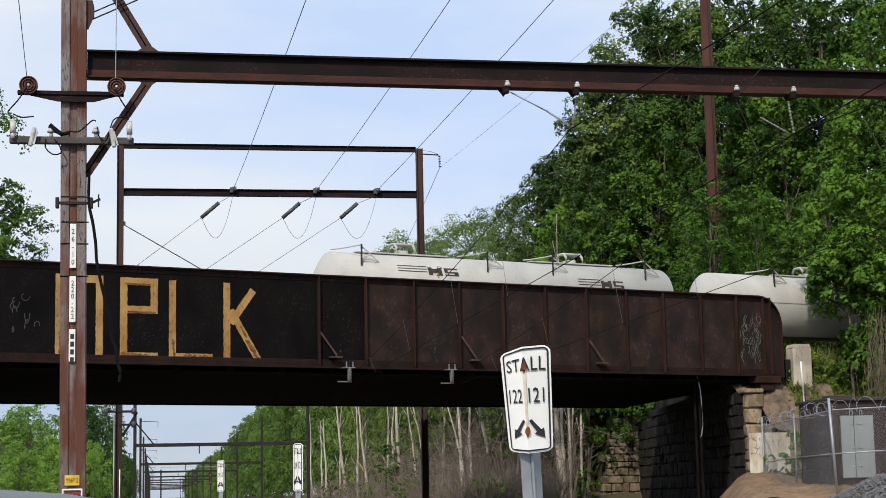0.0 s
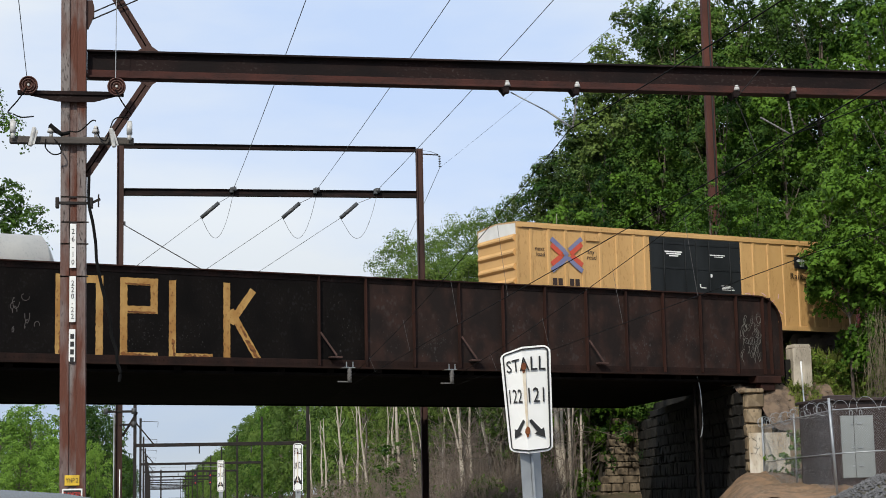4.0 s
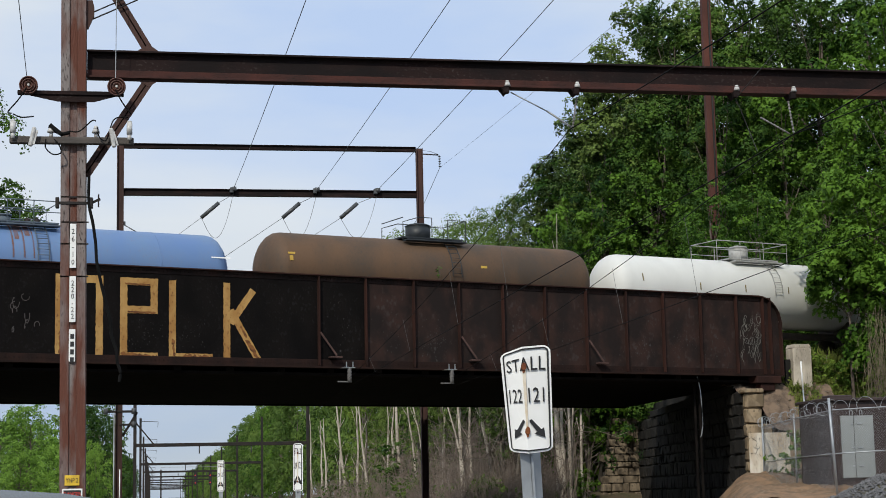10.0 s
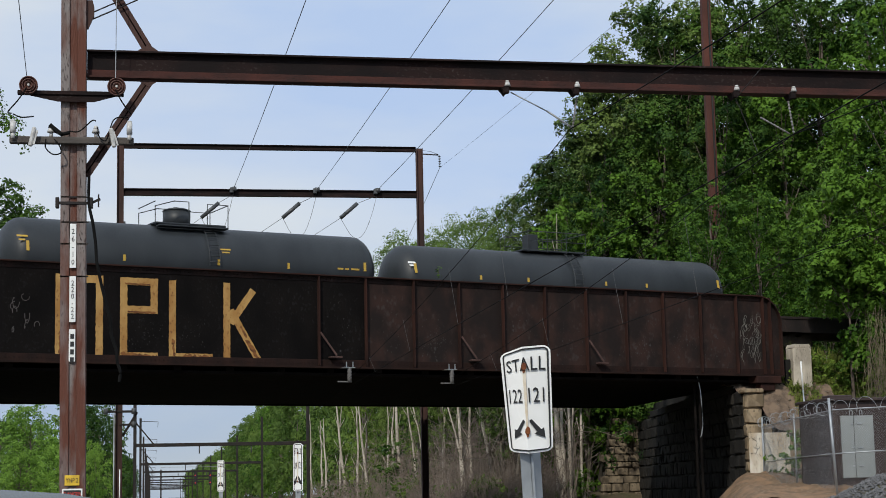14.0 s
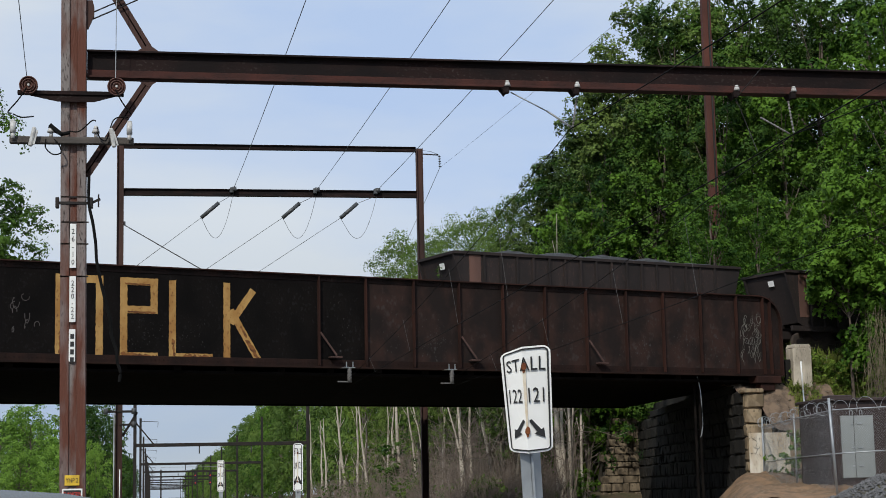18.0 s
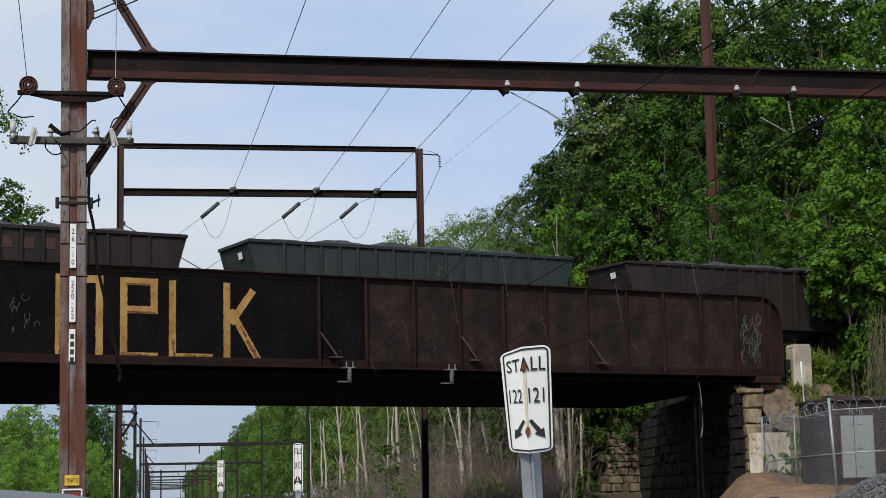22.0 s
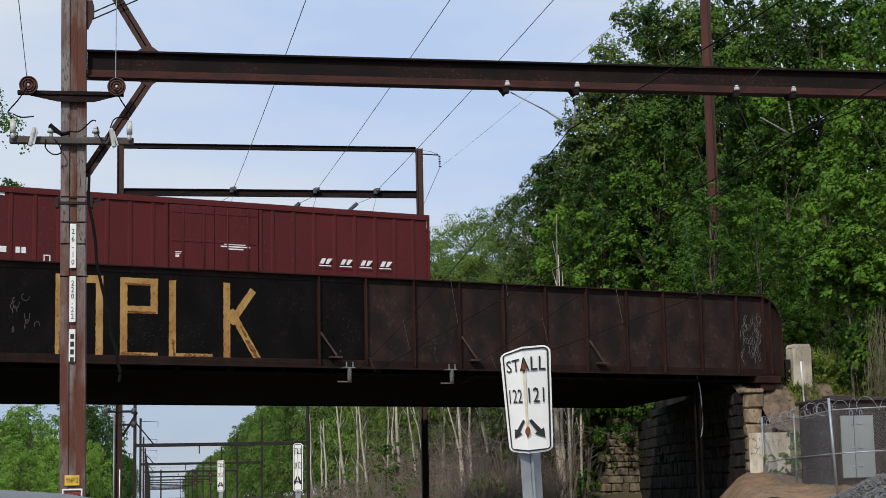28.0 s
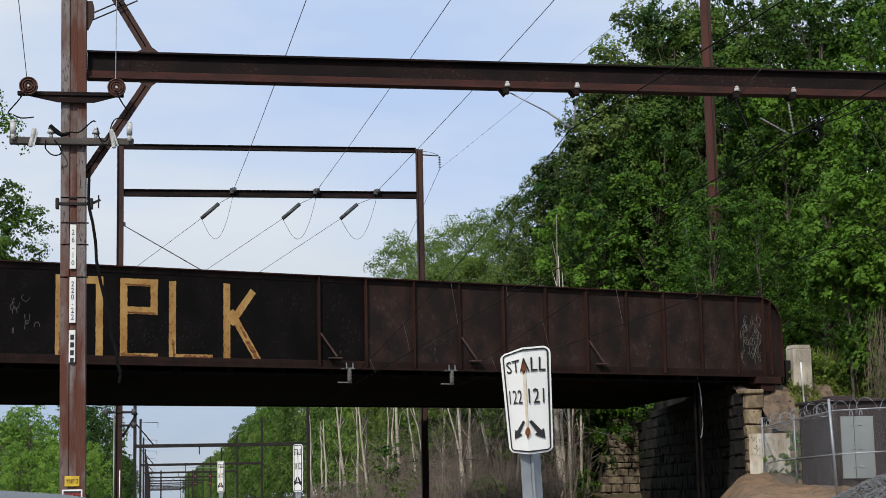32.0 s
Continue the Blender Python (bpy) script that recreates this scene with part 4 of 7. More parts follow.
# plates on the mast
PY = -0.252
for z0, z1, body in ((5.34, 6.09, "26-10"), (4.43, 5.20, "220-22"), (3.77, 4.31, "")):
    plate = part("number_plate", Geo().box(-1.395, -1.29, PY, PY + 0.012, z0, z1, 0.004), M_SIGN, near, "white upright number plate")
    n = len(body)
    for k, ch in enumerate(body):
        part("character", lettering(ch, 0.125, M_BLACK, 0.85, align="CENTER"), None, plate, at=pose(-1.342, PY - 0.003, z1 - 0.06 - (k + 0.86) * (z1 - z0 - 0.1) / n))
    if not body:
        for k in range(4):
            zc = z1 - 0.075 - k * 0.13
            part("bar", Geo().box(-1.372, -1.312, PY - 0.004, PY - 0.001, zc - 0.085, zc), M_BLACK, plate)
tagp = part("yellow_tag", Geo().box(-1.44, -1.20, PY, PY + 0.01, 1.73, 1.90, 0.004), M_YELLOW, near, "small yellow plate with dark marks")
part("word", lettering("YNP 2", 0.105, M_BLACK, 0.72, align="CENTER"), None, tagp, at=pose(-1.32, PY - 0.005, 1.78))
warn = part("warning_plate", Geo().box(-1.48, -1.15, PY, PY + 0.01, 1.36, 1.68, 0.004), M_SIGN, near, "white danger plate with a black band")
part("band", Geo().box(-1.455, -1.175, PY - 0.004, PY - 0.001, 1.54, 1.655), M_BLACK, warn)
part("word", lettering("DANGER", 0.088, mat("danger_red", (0.7, 0.05, 0.04), (0.6, 0.05, 0.04), 0.5), 0.8, align="CENTER"), None, warn, at=pose(-1.315, PY - 0.006, 1.565))
# supports under the beam
for x in (6.19, 7.47, 10.46, 11.55):
    sup = part("hanger_clamp", Geo().box(x - 0.07, x + 0.03, -0.2, -0.10, 8.50, 8.63, 0.01).prism([(x - 0.12, 8.63), (x + 0.06, 8.63), (x - 0.02, 8.5)], -0.12, 0.12), M_BEAM, near)
    part("porcelain_knob", Geo().cyl((x, -0.17, 8.63), (x, -0.17, 8.69), 0.055, 10, 0.045).cyl((x, -0.17, 8.69), (x, -0.17, 8.73), 0.035, 10, 0.03), M_PORC, sup, "pale insulator cap")


def bead_string(pa, pb, r, n):
    g = Geo().cyl(pa, pb, 0.014, 6)
    a, b = Vector(pa), Vector(pb)
    w = (b - a).normalized()
    for k in range(n):
        p = a.lerp(b, (k + 0.5) / n)
        g.cyl(p - w * 0.02, p + w * 0.02, r, 10, r * 0.6)
    return g


part("suspension_string", bead_string((7.50, 0, 8.50), (7.40, 0, 7.92), 0.022, 10), M_GREYPORC, near, "grimy pale hanging insulator string")
part("suspension_string", bead_string((11.50, 0, 8.50), (11.58, 0, 7.88), 0.022, 10), M_GREYPORC, near, "grimy pale hanging insulator string")
part("pull_off", Geo().cyl((6.28, 0, 8.56), (6.95, 0, 8.22), 0.012, 6).cyl((6.95, 0, 8.22), (7.38, 0, 7.94), 0.018, 6), M_GALV, near)
part("pull_off_string", bead_string((7.05, 0, 8.15), (7.36, 0, 7.95), 0.02, 7), M_GREYPORC, near)
part("pull_off_string", bead_string((10.95, 0, 8.18), (11.50, 0, 7.88), 0.021, 9), M_GREYPORC, near)
part("hanger_wire", Geo().tube([(10.15, -3.0, 8.63), (10.46, -0.1, 8.5), (10.86, 0, 7.55)], 0.008), M_WIRE, near)

far = thing("catenary_frame", "tall dark rusty steel frame with two cross beams", "catenary frame", pose(0, 90, 0), "catenary frames")
for x in (-1.78, 14.28):
    h_mast("mast", -2.5, 20.15, 0.36, M_FRAMEMAST, far, pose(x, 0, 0))
i_beam("upper_beam", -1.6, 14.1, 19.95, 20.22, 0.24, M_BEAM, far, lower=M_BEAM)
i_beam("lower_beam", -1.6, 14.1, 17.40, 17.78, 0.26, M_BEAM, far, lower=M_BEAM)
part("side_arm", Geo().bar((14.4, 0, 19.85), (15.35, 0, 19.80), 0.06, 0.06).tube([(14.4, 0, 20.05), (14.9, 0, 20.0), (15.35, 0, 19.84)], 0.012), M_DARKSTEEL, far)
part("side_string", bead_string((15.40, 0, 19.78), (15.42, 0, 19.1), 0.085, 5), M_INSUL, far)
HANG = (4.17, 8.63, 11.92)
for x in HANG:
    part("beam_clamp", Geo().cyl((x - 0.1, -0.2, 17.76), (x + 0.15, -0.2, 17.76), 0.14, 10).box(x - 0.2, x, -0.3, 0.2, 17.55, 17.85, 0.03), M_INSUL, far)
for x, xe, ze, xl, zl in ((4.17, 3.39, 17.03, -1.6, 13.1), (8.63, 7.71, 17.05, -1.6, 10.48), (11.92, 10.83, 17.06, -1.6, 8.6)):
    a, b = Vector((xe, -0.1, ze)), Vector((xe - 0.93, -0.1, ze - 0.81))
    part("strain_insulator", Geo().cyl(a, b, 0.105, 12), M_INSUL, far, "grey strain insulator")
    part("strain_wire", Geo().tube([(x, -0.1, 17.5), a], 0.014).tube([b, (xl, -0.1, zl)], 0.014), M_WIRE, far)
    loop = []
    for k in range(15):
        f = k / 14
        loop.append(b.lerp(Vector((x, -0.1, 17.6)), f ** 0.85) - Vector((0, 0, 8.0 * f * (1 - f) * (1 - 0.25 * f))))
    part("jumper_loop", Geo().tube(loop, 0.012), M_WIRE, far)
part("stay_wire", Geo().tube([(-1.7, 0, 15.9), (14.2, 0, 6.6)], 0.03), M_WIRE, far)
part("stay_clamp", Geo().box(-1.62, -1.5, -0.1, 0.1, 15.8, 16.0, 0.02), M_INSUL, far)
low_arm = part("lower_arm", Geo().box(-2.5, -1.0, -0.07, 0.07, 5.93, 6.05, 0.015).box(-1.75, -1.0, -0.07, 0.07, 5.25, 5.36, 0.015).bar((-1.6, 0.1, 4.7), (-0.85, 0.1, 5.95), 0.09, 0.12), M_DARKSTEEL, far, "dark steel arms and brace")
for x, z in ((-2.45, 5.99), (-1.02, 5.99), (-1.02, 5.3)):
    part("pin_insulator", Geo().cyl((x, 0, z - 0.14), (x, 0, z + 0.16), 0.12, 10), M_INSUL, low_arm)
part("riser_conduit", Geo().cyl((-2.02, -0.1, -2.0), (-2.02, -0.1, 5.9), 0.035, 8), M_GALV, far, "pale conduit up the mast")
part("riser_conduit", Geo().cyl((-1.72, -0.25, 0.4), (-1.72, -0.25, 3.0), 0.03, 8), M_SIGN, far, "white conduit on the mast")
part("number_band", Geo().box(-1.98, -1.58, -0.21, -0.19, 0.9, 1.2), M_YELLOW, far, "yellow band on the mast")

# ---- frames down the line ----
line = thing("catenary_frame", "dark steel catenary frame over the line", "catenary frame", pose(0, 160, 0), "catenary frames")
for x in (-1.7, 14.3):
    part("mast", Geo().box(x - 0.15, x + 0.15, -0.15, 0.15, -3, 12.4, 0.02), M_DARKSTEEL, line)
part("cross_beam", Geo().box(-1.6, 14.2, -0.18, 0.18, 6.18, 6.50, 0.02), M_DARKSTEEL, line)
part("bracket", Geo().bar((-1.6, 0, 12.0), (0.6, 0, 11.9), 0.07, 0.07).bar((0.6, 0, 11.93), (0.55, 0, 11.2), 0.06, 0.06), M_DARKSTEEL, line)
part("brace", Geo().bar((-1.6, 0, 8.4), (0.0, 0, 6.45), 0.09, 0.12), M_DARKSTEEL, line)
for x in (4.2, 9.0):
    part("drop_string", Geo().cyl((x, 0, 6.2), (x, 0, 5.5), 0.06, 6), M_INSUL, line)
for k in range(1, 12):
    copy_thing(line, pose(0, 160 + 69 * k, -0.4))
sig = thing("signal_bridge", "dark signal gantry with red lamps", "signal", pose(0, 352, 0))
for x in (1.5, 14.5):
    part("post", Geo().box(x - 0.15, x + 0.15, -0.15, 0.15, -2.5, 7.2, 0.02), M_DARKSTEEL, sig)
part("walkway", Geo().box(1.5, 14.5, -0.5, 0.5, 6.7, 6.85).box(1.5, 14.5, -0.5, -0.45, 7.6, 7.66), M_GALV, sig)
for x in (8.4, 11.4):
    head = part("signal_head", Geo().box(x - 0.3, x + 0.3, -0.62, -0.5, 3.9, 6.7, 0.05), M_BLACK, sig)
    for z in (4.4, 5.9):
        part("lens", Geo().cyl((x, -0.66, z), (x, -0.62, z), 0.13, 12), M_REDLAMP, head)


# ---- wires ----
def wire(name, pts, r, label, material=M_WIRE):
    return tagged(part(name, Geo().tube(pts, r), material), label, "wire")


for x in HANG:
    zn = {4.17: 14.45, 8.63: 15.35, 11.92: 15.7}[x]
    pts = sag_line((x, 89.8, 17.78), (x, 29, zn), 0.18, 18) + sag_line((x, 29, zn), (x, -32, zn), 0.6, 12)[1:]
    wire("transmission_wire", pts, 0.0135, "thin dark transmission wire over the line")
wire("feeder_wire", sag_line((15.42, 90, 19.1), (15.42, 29, 16.0), 0.15, 16) + sag_line((15.42, 29, 16.0), (15.42, -32, 16.5), 0.6, 10)[1:], 0.006, "thin feeder wire hung from an arm")
wire("drop_wire", [(-2.12, 28.5, 8.55), (-2.15, 26.9, 9.45), (-2.2, 20.0, 13.2)], 0.007, "thin wire rising from a bell insulator", M_GALV)
wire("drop_wire", [(-0.655, 28.5, 8.55), (-0.64, 28.6, 12.0), (-0.7, 28.7, 17.0)], 0.007, "thin wire rising from a bell insulator", M_GALV)
wire("feeder_wire", sag_line((15.42, 90, 19.1), (15.3, 160, 12.0), 1.5, 12), 0.014, "thin feeder wire hung from an arm")
MESS = [(7.35, 29.0, 7.90, 7.31, 64.35, 5.85), (11.55, 29.0, 7.86, 11.52, 65.9, 5.9)]
for xa, ya, za, xb, yb, zb in MESS:
    pts = sag_line((xa, ya, za), (xb, yb, zb), 0.22, 16)
    wire("messenger_wire", pts, 0.0085, "dark messenger wire above the track", M_CABLE)
    wire("messenger_wire", sag_line((xa, ya, za), (xa + 1.2, -32, 7.9), 1.0, 14), 0.0095, "dark messenger wire above the track", M_CABLE)
    wire("contact_wire", [(xa + 0.05, -32, 5.55), (xa + 0.05, 64.5, 5.6), (xa + 0.05, 90, 5.3)], 0.008, "thin contact wire above the track", M_CABLE)
    for y in (35.0, 41.0, 49.0, 57.0):
        zt = za + (zb - za) * (y - ya) / (yb - ya) - 0.2
        wire("dropper_wire", [(xa - 0.12, y + 0.2, zt), (xa + 0.05, y, 5.58)], 0.004, "thin dropper between two wires")
for x, y in ((7.31, 64.40), (11.52, 65.92)):
    sup = thing("bridge_insulator", "grey post insulator on the girder's bottom flange", "insulator", pose(x - 0.1, y, 0.02, 0, 0, 19.5))
    part("stem", Geo().lathe([(5.72, 0.0), (5.72, 0.09), (5.80, 0.07), (5.84, 0.10), (5.90, 0.07), (5.95, 0.10), (6.02, 0.07), (6.08, 0.10), (6.14, 0.07), (6.20, 0.10), (6.22, 0.0)], 12, pose(0, -0.35, 0, 0, -90, 0)), M_INSULGREY, sup)
    part("bracket", Geo().box(-0.2, 0.2, -0.45, 0.1, 6.22, 6.25, 0.006).box(-0.15, -0.12, -0.4, -0.36, 6.25, 6.45).box(0.12, 0.15, -0.4, -0.36, 6.25, 6.45), M_GALV, sup)
    part("arm", Geo().box(-0.50, 0.10, -0.37, -0.33, 5.67, 5.72, 0.008), M_INSULGREY, sup)

# tall pole among the trees
pole = thing("steel_pole", "tall rust-brown steel pole among the trees", "pole", pose(31.16, 90.5, 0))
part("shaft", Geo().box(-0.255, 0.255, -0.2, 0.2, 6.9, 33.5, 0.03), M_FARMAST, pole)
part("riser", Geo().cyl((0.1, -0.24, 8), (0.1, -0.24, 33), 0.05, 6), M_DARKSTEEL, pole)


# ---- stall signs ----
def stall_sign(x, y, z0, w, h, lean, left, right, at_turn, bent):
    root = thing("stall_sign", "white bent metal parking stall sign on a steel post", "sign", pose(x, y, 0, 0, lean, at_turn), "stall signs")
    q = w / 0.318
    top = z0 + h - 0.05
    if bent > 0.021:
        post = Geo().box(-0.072, 0.0, 0.075, 0.083, 0.0, top, 0.002).box(0.0, 0.018, 0.055, 0.083, 0.0, top, 0.002)
        post.add([(0.018, 0.083, 0), (0.09, 0.15, 0), (0.09, 0.15, top), (0.018, 0.083, top), (0.018, 0.091, 0), (0.09, 0.158, 0), (0.09, 0.158, top), (0.018, 0.091, top)], [(0, 1, 2, 3), (7, 6, 5, 4), (1, 5, 6, 2), (3, 2, 6, 7), (0, 3, 7, 4)])
        part("bolt_shank", Geo().cyl((-0.028, -0.01, z0 + h * 0.80), (-0.028, 0.08, z0 + h * 0.80), 0.008, 8).cyl((-0.028, -0.01, z0 + h * 0.20), (-0.028, 0.08, z0 + h * 0.20), 0.008, 8), M_RUSTSPOT, root)
    else:
        post = Geo().box(-0.045 * q, 0.045 * q, 0.028, 0.034, 0.0, top).box(-0.085 * q, -0.045 * q, 0.012, 0.02, 0.0, top).box(0.045 * q, 0.085 * q, 0.012, 0.02, 0.0, top)
        post.box(-0.047 * q, -0.041 * q, 0.012, 0.034, 0, top).box(0.041 * q, 0.047 * q, 0.012, 0.034, 0, top)
    part("post", post, M_GALV, root, "galvanised channel post")
    r, n = 0.04, 5
    hw = w / 2

    def outline(inset):
        pts = []
        for cx, cz, a0 in ((hw - r, h - r, 0), (-hw + r, h - r, 90), (-hw + r, r, 180), (hw - r, r, 270)):
            for i in range(n + 1):
                a = radians(a0 + 90 * i / n)
                q = max(0.004, r - inset)
                pts.append((cx + q * math.cos(a), cz + q * math.sin(a)))
        return pts

    lift = 0.011 if bent > 0.021 else 0.004

    def fold(px):
        return -bent * (1 - abs(px) / hw) + bent * 0.5

    def plate(inset, off, hole=None, th=0.003):
        """A bent sheet, or a ring when hole is given."""
        g = Geo()
        o = outline(inset)
        if hole is None:
            for sgn in (1, -1):
                half = [(px, pz) for px, pz in o if px * sgn > 0]
                half = sorted(half, key=lambda p: p[1])
                poly = [(0.0, inset)] + half + [(0.0, h - inset)]
                vs = [(px, fold(px) + off, z0 + pz) for px, pz in poly] + [(px, fold(px) + off + th, z0 + pz) for px, pz in poly]
                k = len(poly)
                f1 = tuple(range(k)) if sgn > 0 else tuple(range(k - 1, -1, -1))
                g.add(vs, [f1, tuple(i + k for i in f1[::-1])] + [(i, k + i, k + (i + 1) % k, (i + 1) % k) for i in range(k)])
        else:
            i2 = outline(inset + hole)
            m = len(o)
            vs = [(px, fold(px) + off, z0 + pz) for px, pz in o + i2]
            g.add(vs, [(i, (i + 1) % m, m + (i + 1) % m, m + i) for i in range(m) if o[i][0] * o[(i + 1) % m][0] > 0])
            for zc in (h - inset - hole / 2, inset + hole / 2):
                for sgn in (-1, 1):
                    g.add([(0, fold(0) + off, z0 + zc - hole / 2), (sgn * (hw - r), fold(hw - r) + off, z0 + zc - hole / 2), (sgn * (hw - r), fold(hw - r) + off, z0 + zc + hole / 2), (0, fold(0) + off, z0 + zc + hole / 2)], [(0, 1, 2, 3)])
        return g

    face = part("plate", plate(0, 0), M_SIGN, root, "white plate with rounded corners and a fold")
    part("border", plate(0.013, -lift + 0.002, 0.0105), M_BLACK, face)

    def put(body, size, cx, cz, wide):
        me = lettering(body, size, M_BLACK, wide, 1.0, align="CENTER")
        me.transform(Matrix.Translation((cx, 0, z0 + cz)))
        for v in me.vertices:
            v.co.y += fold(v.co.x) - lift
        part("word", me, None, face)

    put("STALL", 0.135, 0.0, h * 0.775, 0.71 * w / 0.318)
    put(left, 0.14, -hw * 0.52, h * 0.475, 0.58 * w / 0.318)
    put(right, 0.15, hw * 0.46, h * 0.475, 0.62 * w / 0.318)
    for sgn in (-1, 1):
        a, b = Vector((sgn * 0.07 * w, 0, h * 0.31)), Vector((sgn * 0.34 * w, 0, h * 0.135))
        w2 = (b - a).normalized()
        q = Vector((-w2.z, 0, w2.x))
        e = b - w2 * 0.065
        poly = [a + q * 0.010, e + q * 0.015, e + q * 0.036, b, e - q * 0.036, e - q * 0.015, a - q * 0.010]
        g = Geo().add([(p.x, fold(p.x) - lift, z0 + p.z) for p in poly], [tuple(range(7)) if sgn < 0 else tuple(range(6, -1, -1))])
        part("arrow", g, M_BLACK, face)
    for zc in (h * 0.80, h * 0.20):
        part("bolt", Geo().cyl((0, fold(0) - lift - 0.010, z0 + zc), (0, fold(0) - 0.002, z0 + zc), 0.05 * w, 10, 0.06 * w).add([((0.05 + 0.012 * math.sin(3 * a)) * w * math.cos(a), fold(0.05 * w * math.cos(a)) - lift - 0.002, z0 + zc + (0.12 + 0.018 * math.sin(2 * a)) * w * math.sin(a)) for a in [k * math.pi / 6 for k in range(12)]], [tuple(range(12))]), M_RUSTSPOT, face)
    part("rust_run", Geo().add([(-0.006, fold(0.006) - lift - 0.001, z0 + h * 0.20), (0.007, fold(0.007) - lift - 0.001, z0 + h * 0.20), (0.012, fold(0.012) - lift - 0.001, z0 + h * 0.77), (-0.01, fold(0.01) - lift - 0.001, z0 + h * 0.77)], [(0, 1, 2, 3)]), M_RUSTRUN, face)
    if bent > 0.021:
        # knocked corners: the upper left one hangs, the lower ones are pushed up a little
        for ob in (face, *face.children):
            for v in ob.data.vertices:
                f, side = (v.co.z - z0) / h, v.co.x / hw
                if side < 0:
                    v.co.z += side * 0.046 * max(0.0, min(1.0, (f - 0.62) / 0.38)) ** 1.5 - side * 0.022 * max(0.0, 1 - f / 0.3)
                    v.co.y -= side * 0.055
                else:
                    v.co.z += side * 0.012 * max(0.0, 1 - f / 0.3) + 0.010 * math.sin(side * 3.0) * max(0.0, (f - 0.7) / 0.3)
                    v.co.x += 0.006 * math.sin(f * 9.0) * side
                # left half scaled narrower, right half wider, to imitate a half turned away
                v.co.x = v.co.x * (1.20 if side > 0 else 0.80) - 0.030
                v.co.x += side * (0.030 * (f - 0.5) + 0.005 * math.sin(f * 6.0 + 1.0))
    return root


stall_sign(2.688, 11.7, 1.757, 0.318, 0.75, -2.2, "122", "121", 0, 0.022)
stall_sign(2.235, 27.0, 1.56, 0.16, 0.75, 0.4, "124", "123", -24, 0.02)
stall_sign(1.575, 41.0, 1.62, 0.18, 0.74, 0, "126", "125", -24, 0.02)

# ---- parked car, only its roof in view ----
car = thing("parked_car", "silver parked car with a rounded roof", "car", pose(-1.75, 9.0, 0.03, 0, 0, 8))
prof_body = [(-2.1, 0.35), (2.05, 0.35), (2.2, 0.55), (2.15, 0.8), (1.35, 0.95), (-1.9, 1.0), (-2.15, 0.85)]
part("body", Geo().prism(prof_body, -0.85, 0.85), M_CARPAINT, car)
roof = [(-1.75, 1.30), (-1.45, 1.46), (-0.9, 1.535), (-0.2, 1.55), (0.5, 1.54), (0.95, 1.525), (1.25, 1.50), (1.5, 1.455), (1.75, 1.38)]
part("roof_panel", Geo().prism(roof + [(p[0], p[1] - 0.05) for p in roof[::-1]], -0.66, 0.66), M_CARPAINT, car, "silver curved roof")
part("windows", Geo().prism([(-1.85, 1.0), (1.95, 0.96), (1.45, 1.42), (0.9, 1.48), (-1.4, 1.42)], -0.70, 0.70), M_GLASS, car)
for x in (-1.3, 1.35):
    for y in (-0.78, 0.78):
        wh = part("wheel", Geo().cyl((x, y - 0.1, 0.30), (x, y + 0.1, 0.30), 0.31, 18), M_TYRE, car)
        part("rim", Geo().cyl((x, y - 0.11, 0.30), (x, y + 0.11, 0.30), 0.19, 14), M_GALV, wh)

# ---- fence with coiled wire, and the shed ----
fence = thing("chain_link_fence", "galvanised chain-link fence topped with coiled barbed wire", "fence", pose(0, 0, 0))
FP = [Vector((25.47, 69.0, 1.3)), Vector((24.17, 62.0, 1.35)), Vector((22.86, 55.0, 1.35)), Vector((26.3, 55.0, 1.5)), Vector((29.8, 55.0, 1.6))]
FT = (3.05, 2.85, 3.05, 2.65, 2.65)
for k, (p, h) in enumerate(zip(FP, FT)):
    r = 0.045 if k in (0, 2) else 0.03
    part("post", Geo().cyl(p - Vector((0, 0, 0.3)), p + Vector((0.0 if k != 2 else -0.14, 0, h)), r, 10), M_GALV, fence)
for (p, hp), (q, hq) in zip(zip(FP, FT), zip(FP[1:], FT[1:])):
    hp, hq = min(hp, 2.65), min(hq, 2.65)
    for a in (1.0, 0.44):
        part("rail", Geo().cyl(p + Vector((0, 0, hp * a)), q + Vector((0, 0, hq * a)), 0.022, 8), M_GALV, fence)
    n = int((q - p).length / 0.09)
    m = int(hp / 0.09)
    g = Geo()
    w = (q - p) / n
    for i in range(-m, n):
        for sgn in (1, -1):
            i0, i1 = max(i, 0), min(i + m, n)
            if i1 > i0:
                za, zb = (i0 - i) / m * hp, (i1 - i) / m * hp
                if sgn < 0:
                    za, zb = hp - za, hp - zb
                g.cyl(p + w * i0 + Vector((0, 0.01 * sgn, za)), p + w * i1 + Vector((0, 0.01 * sgn, zb)), 0.0019, 3, caps=False)
    part("mesh", g, M_GALV, fence, "diamond wire mesh")
coil = Geo()
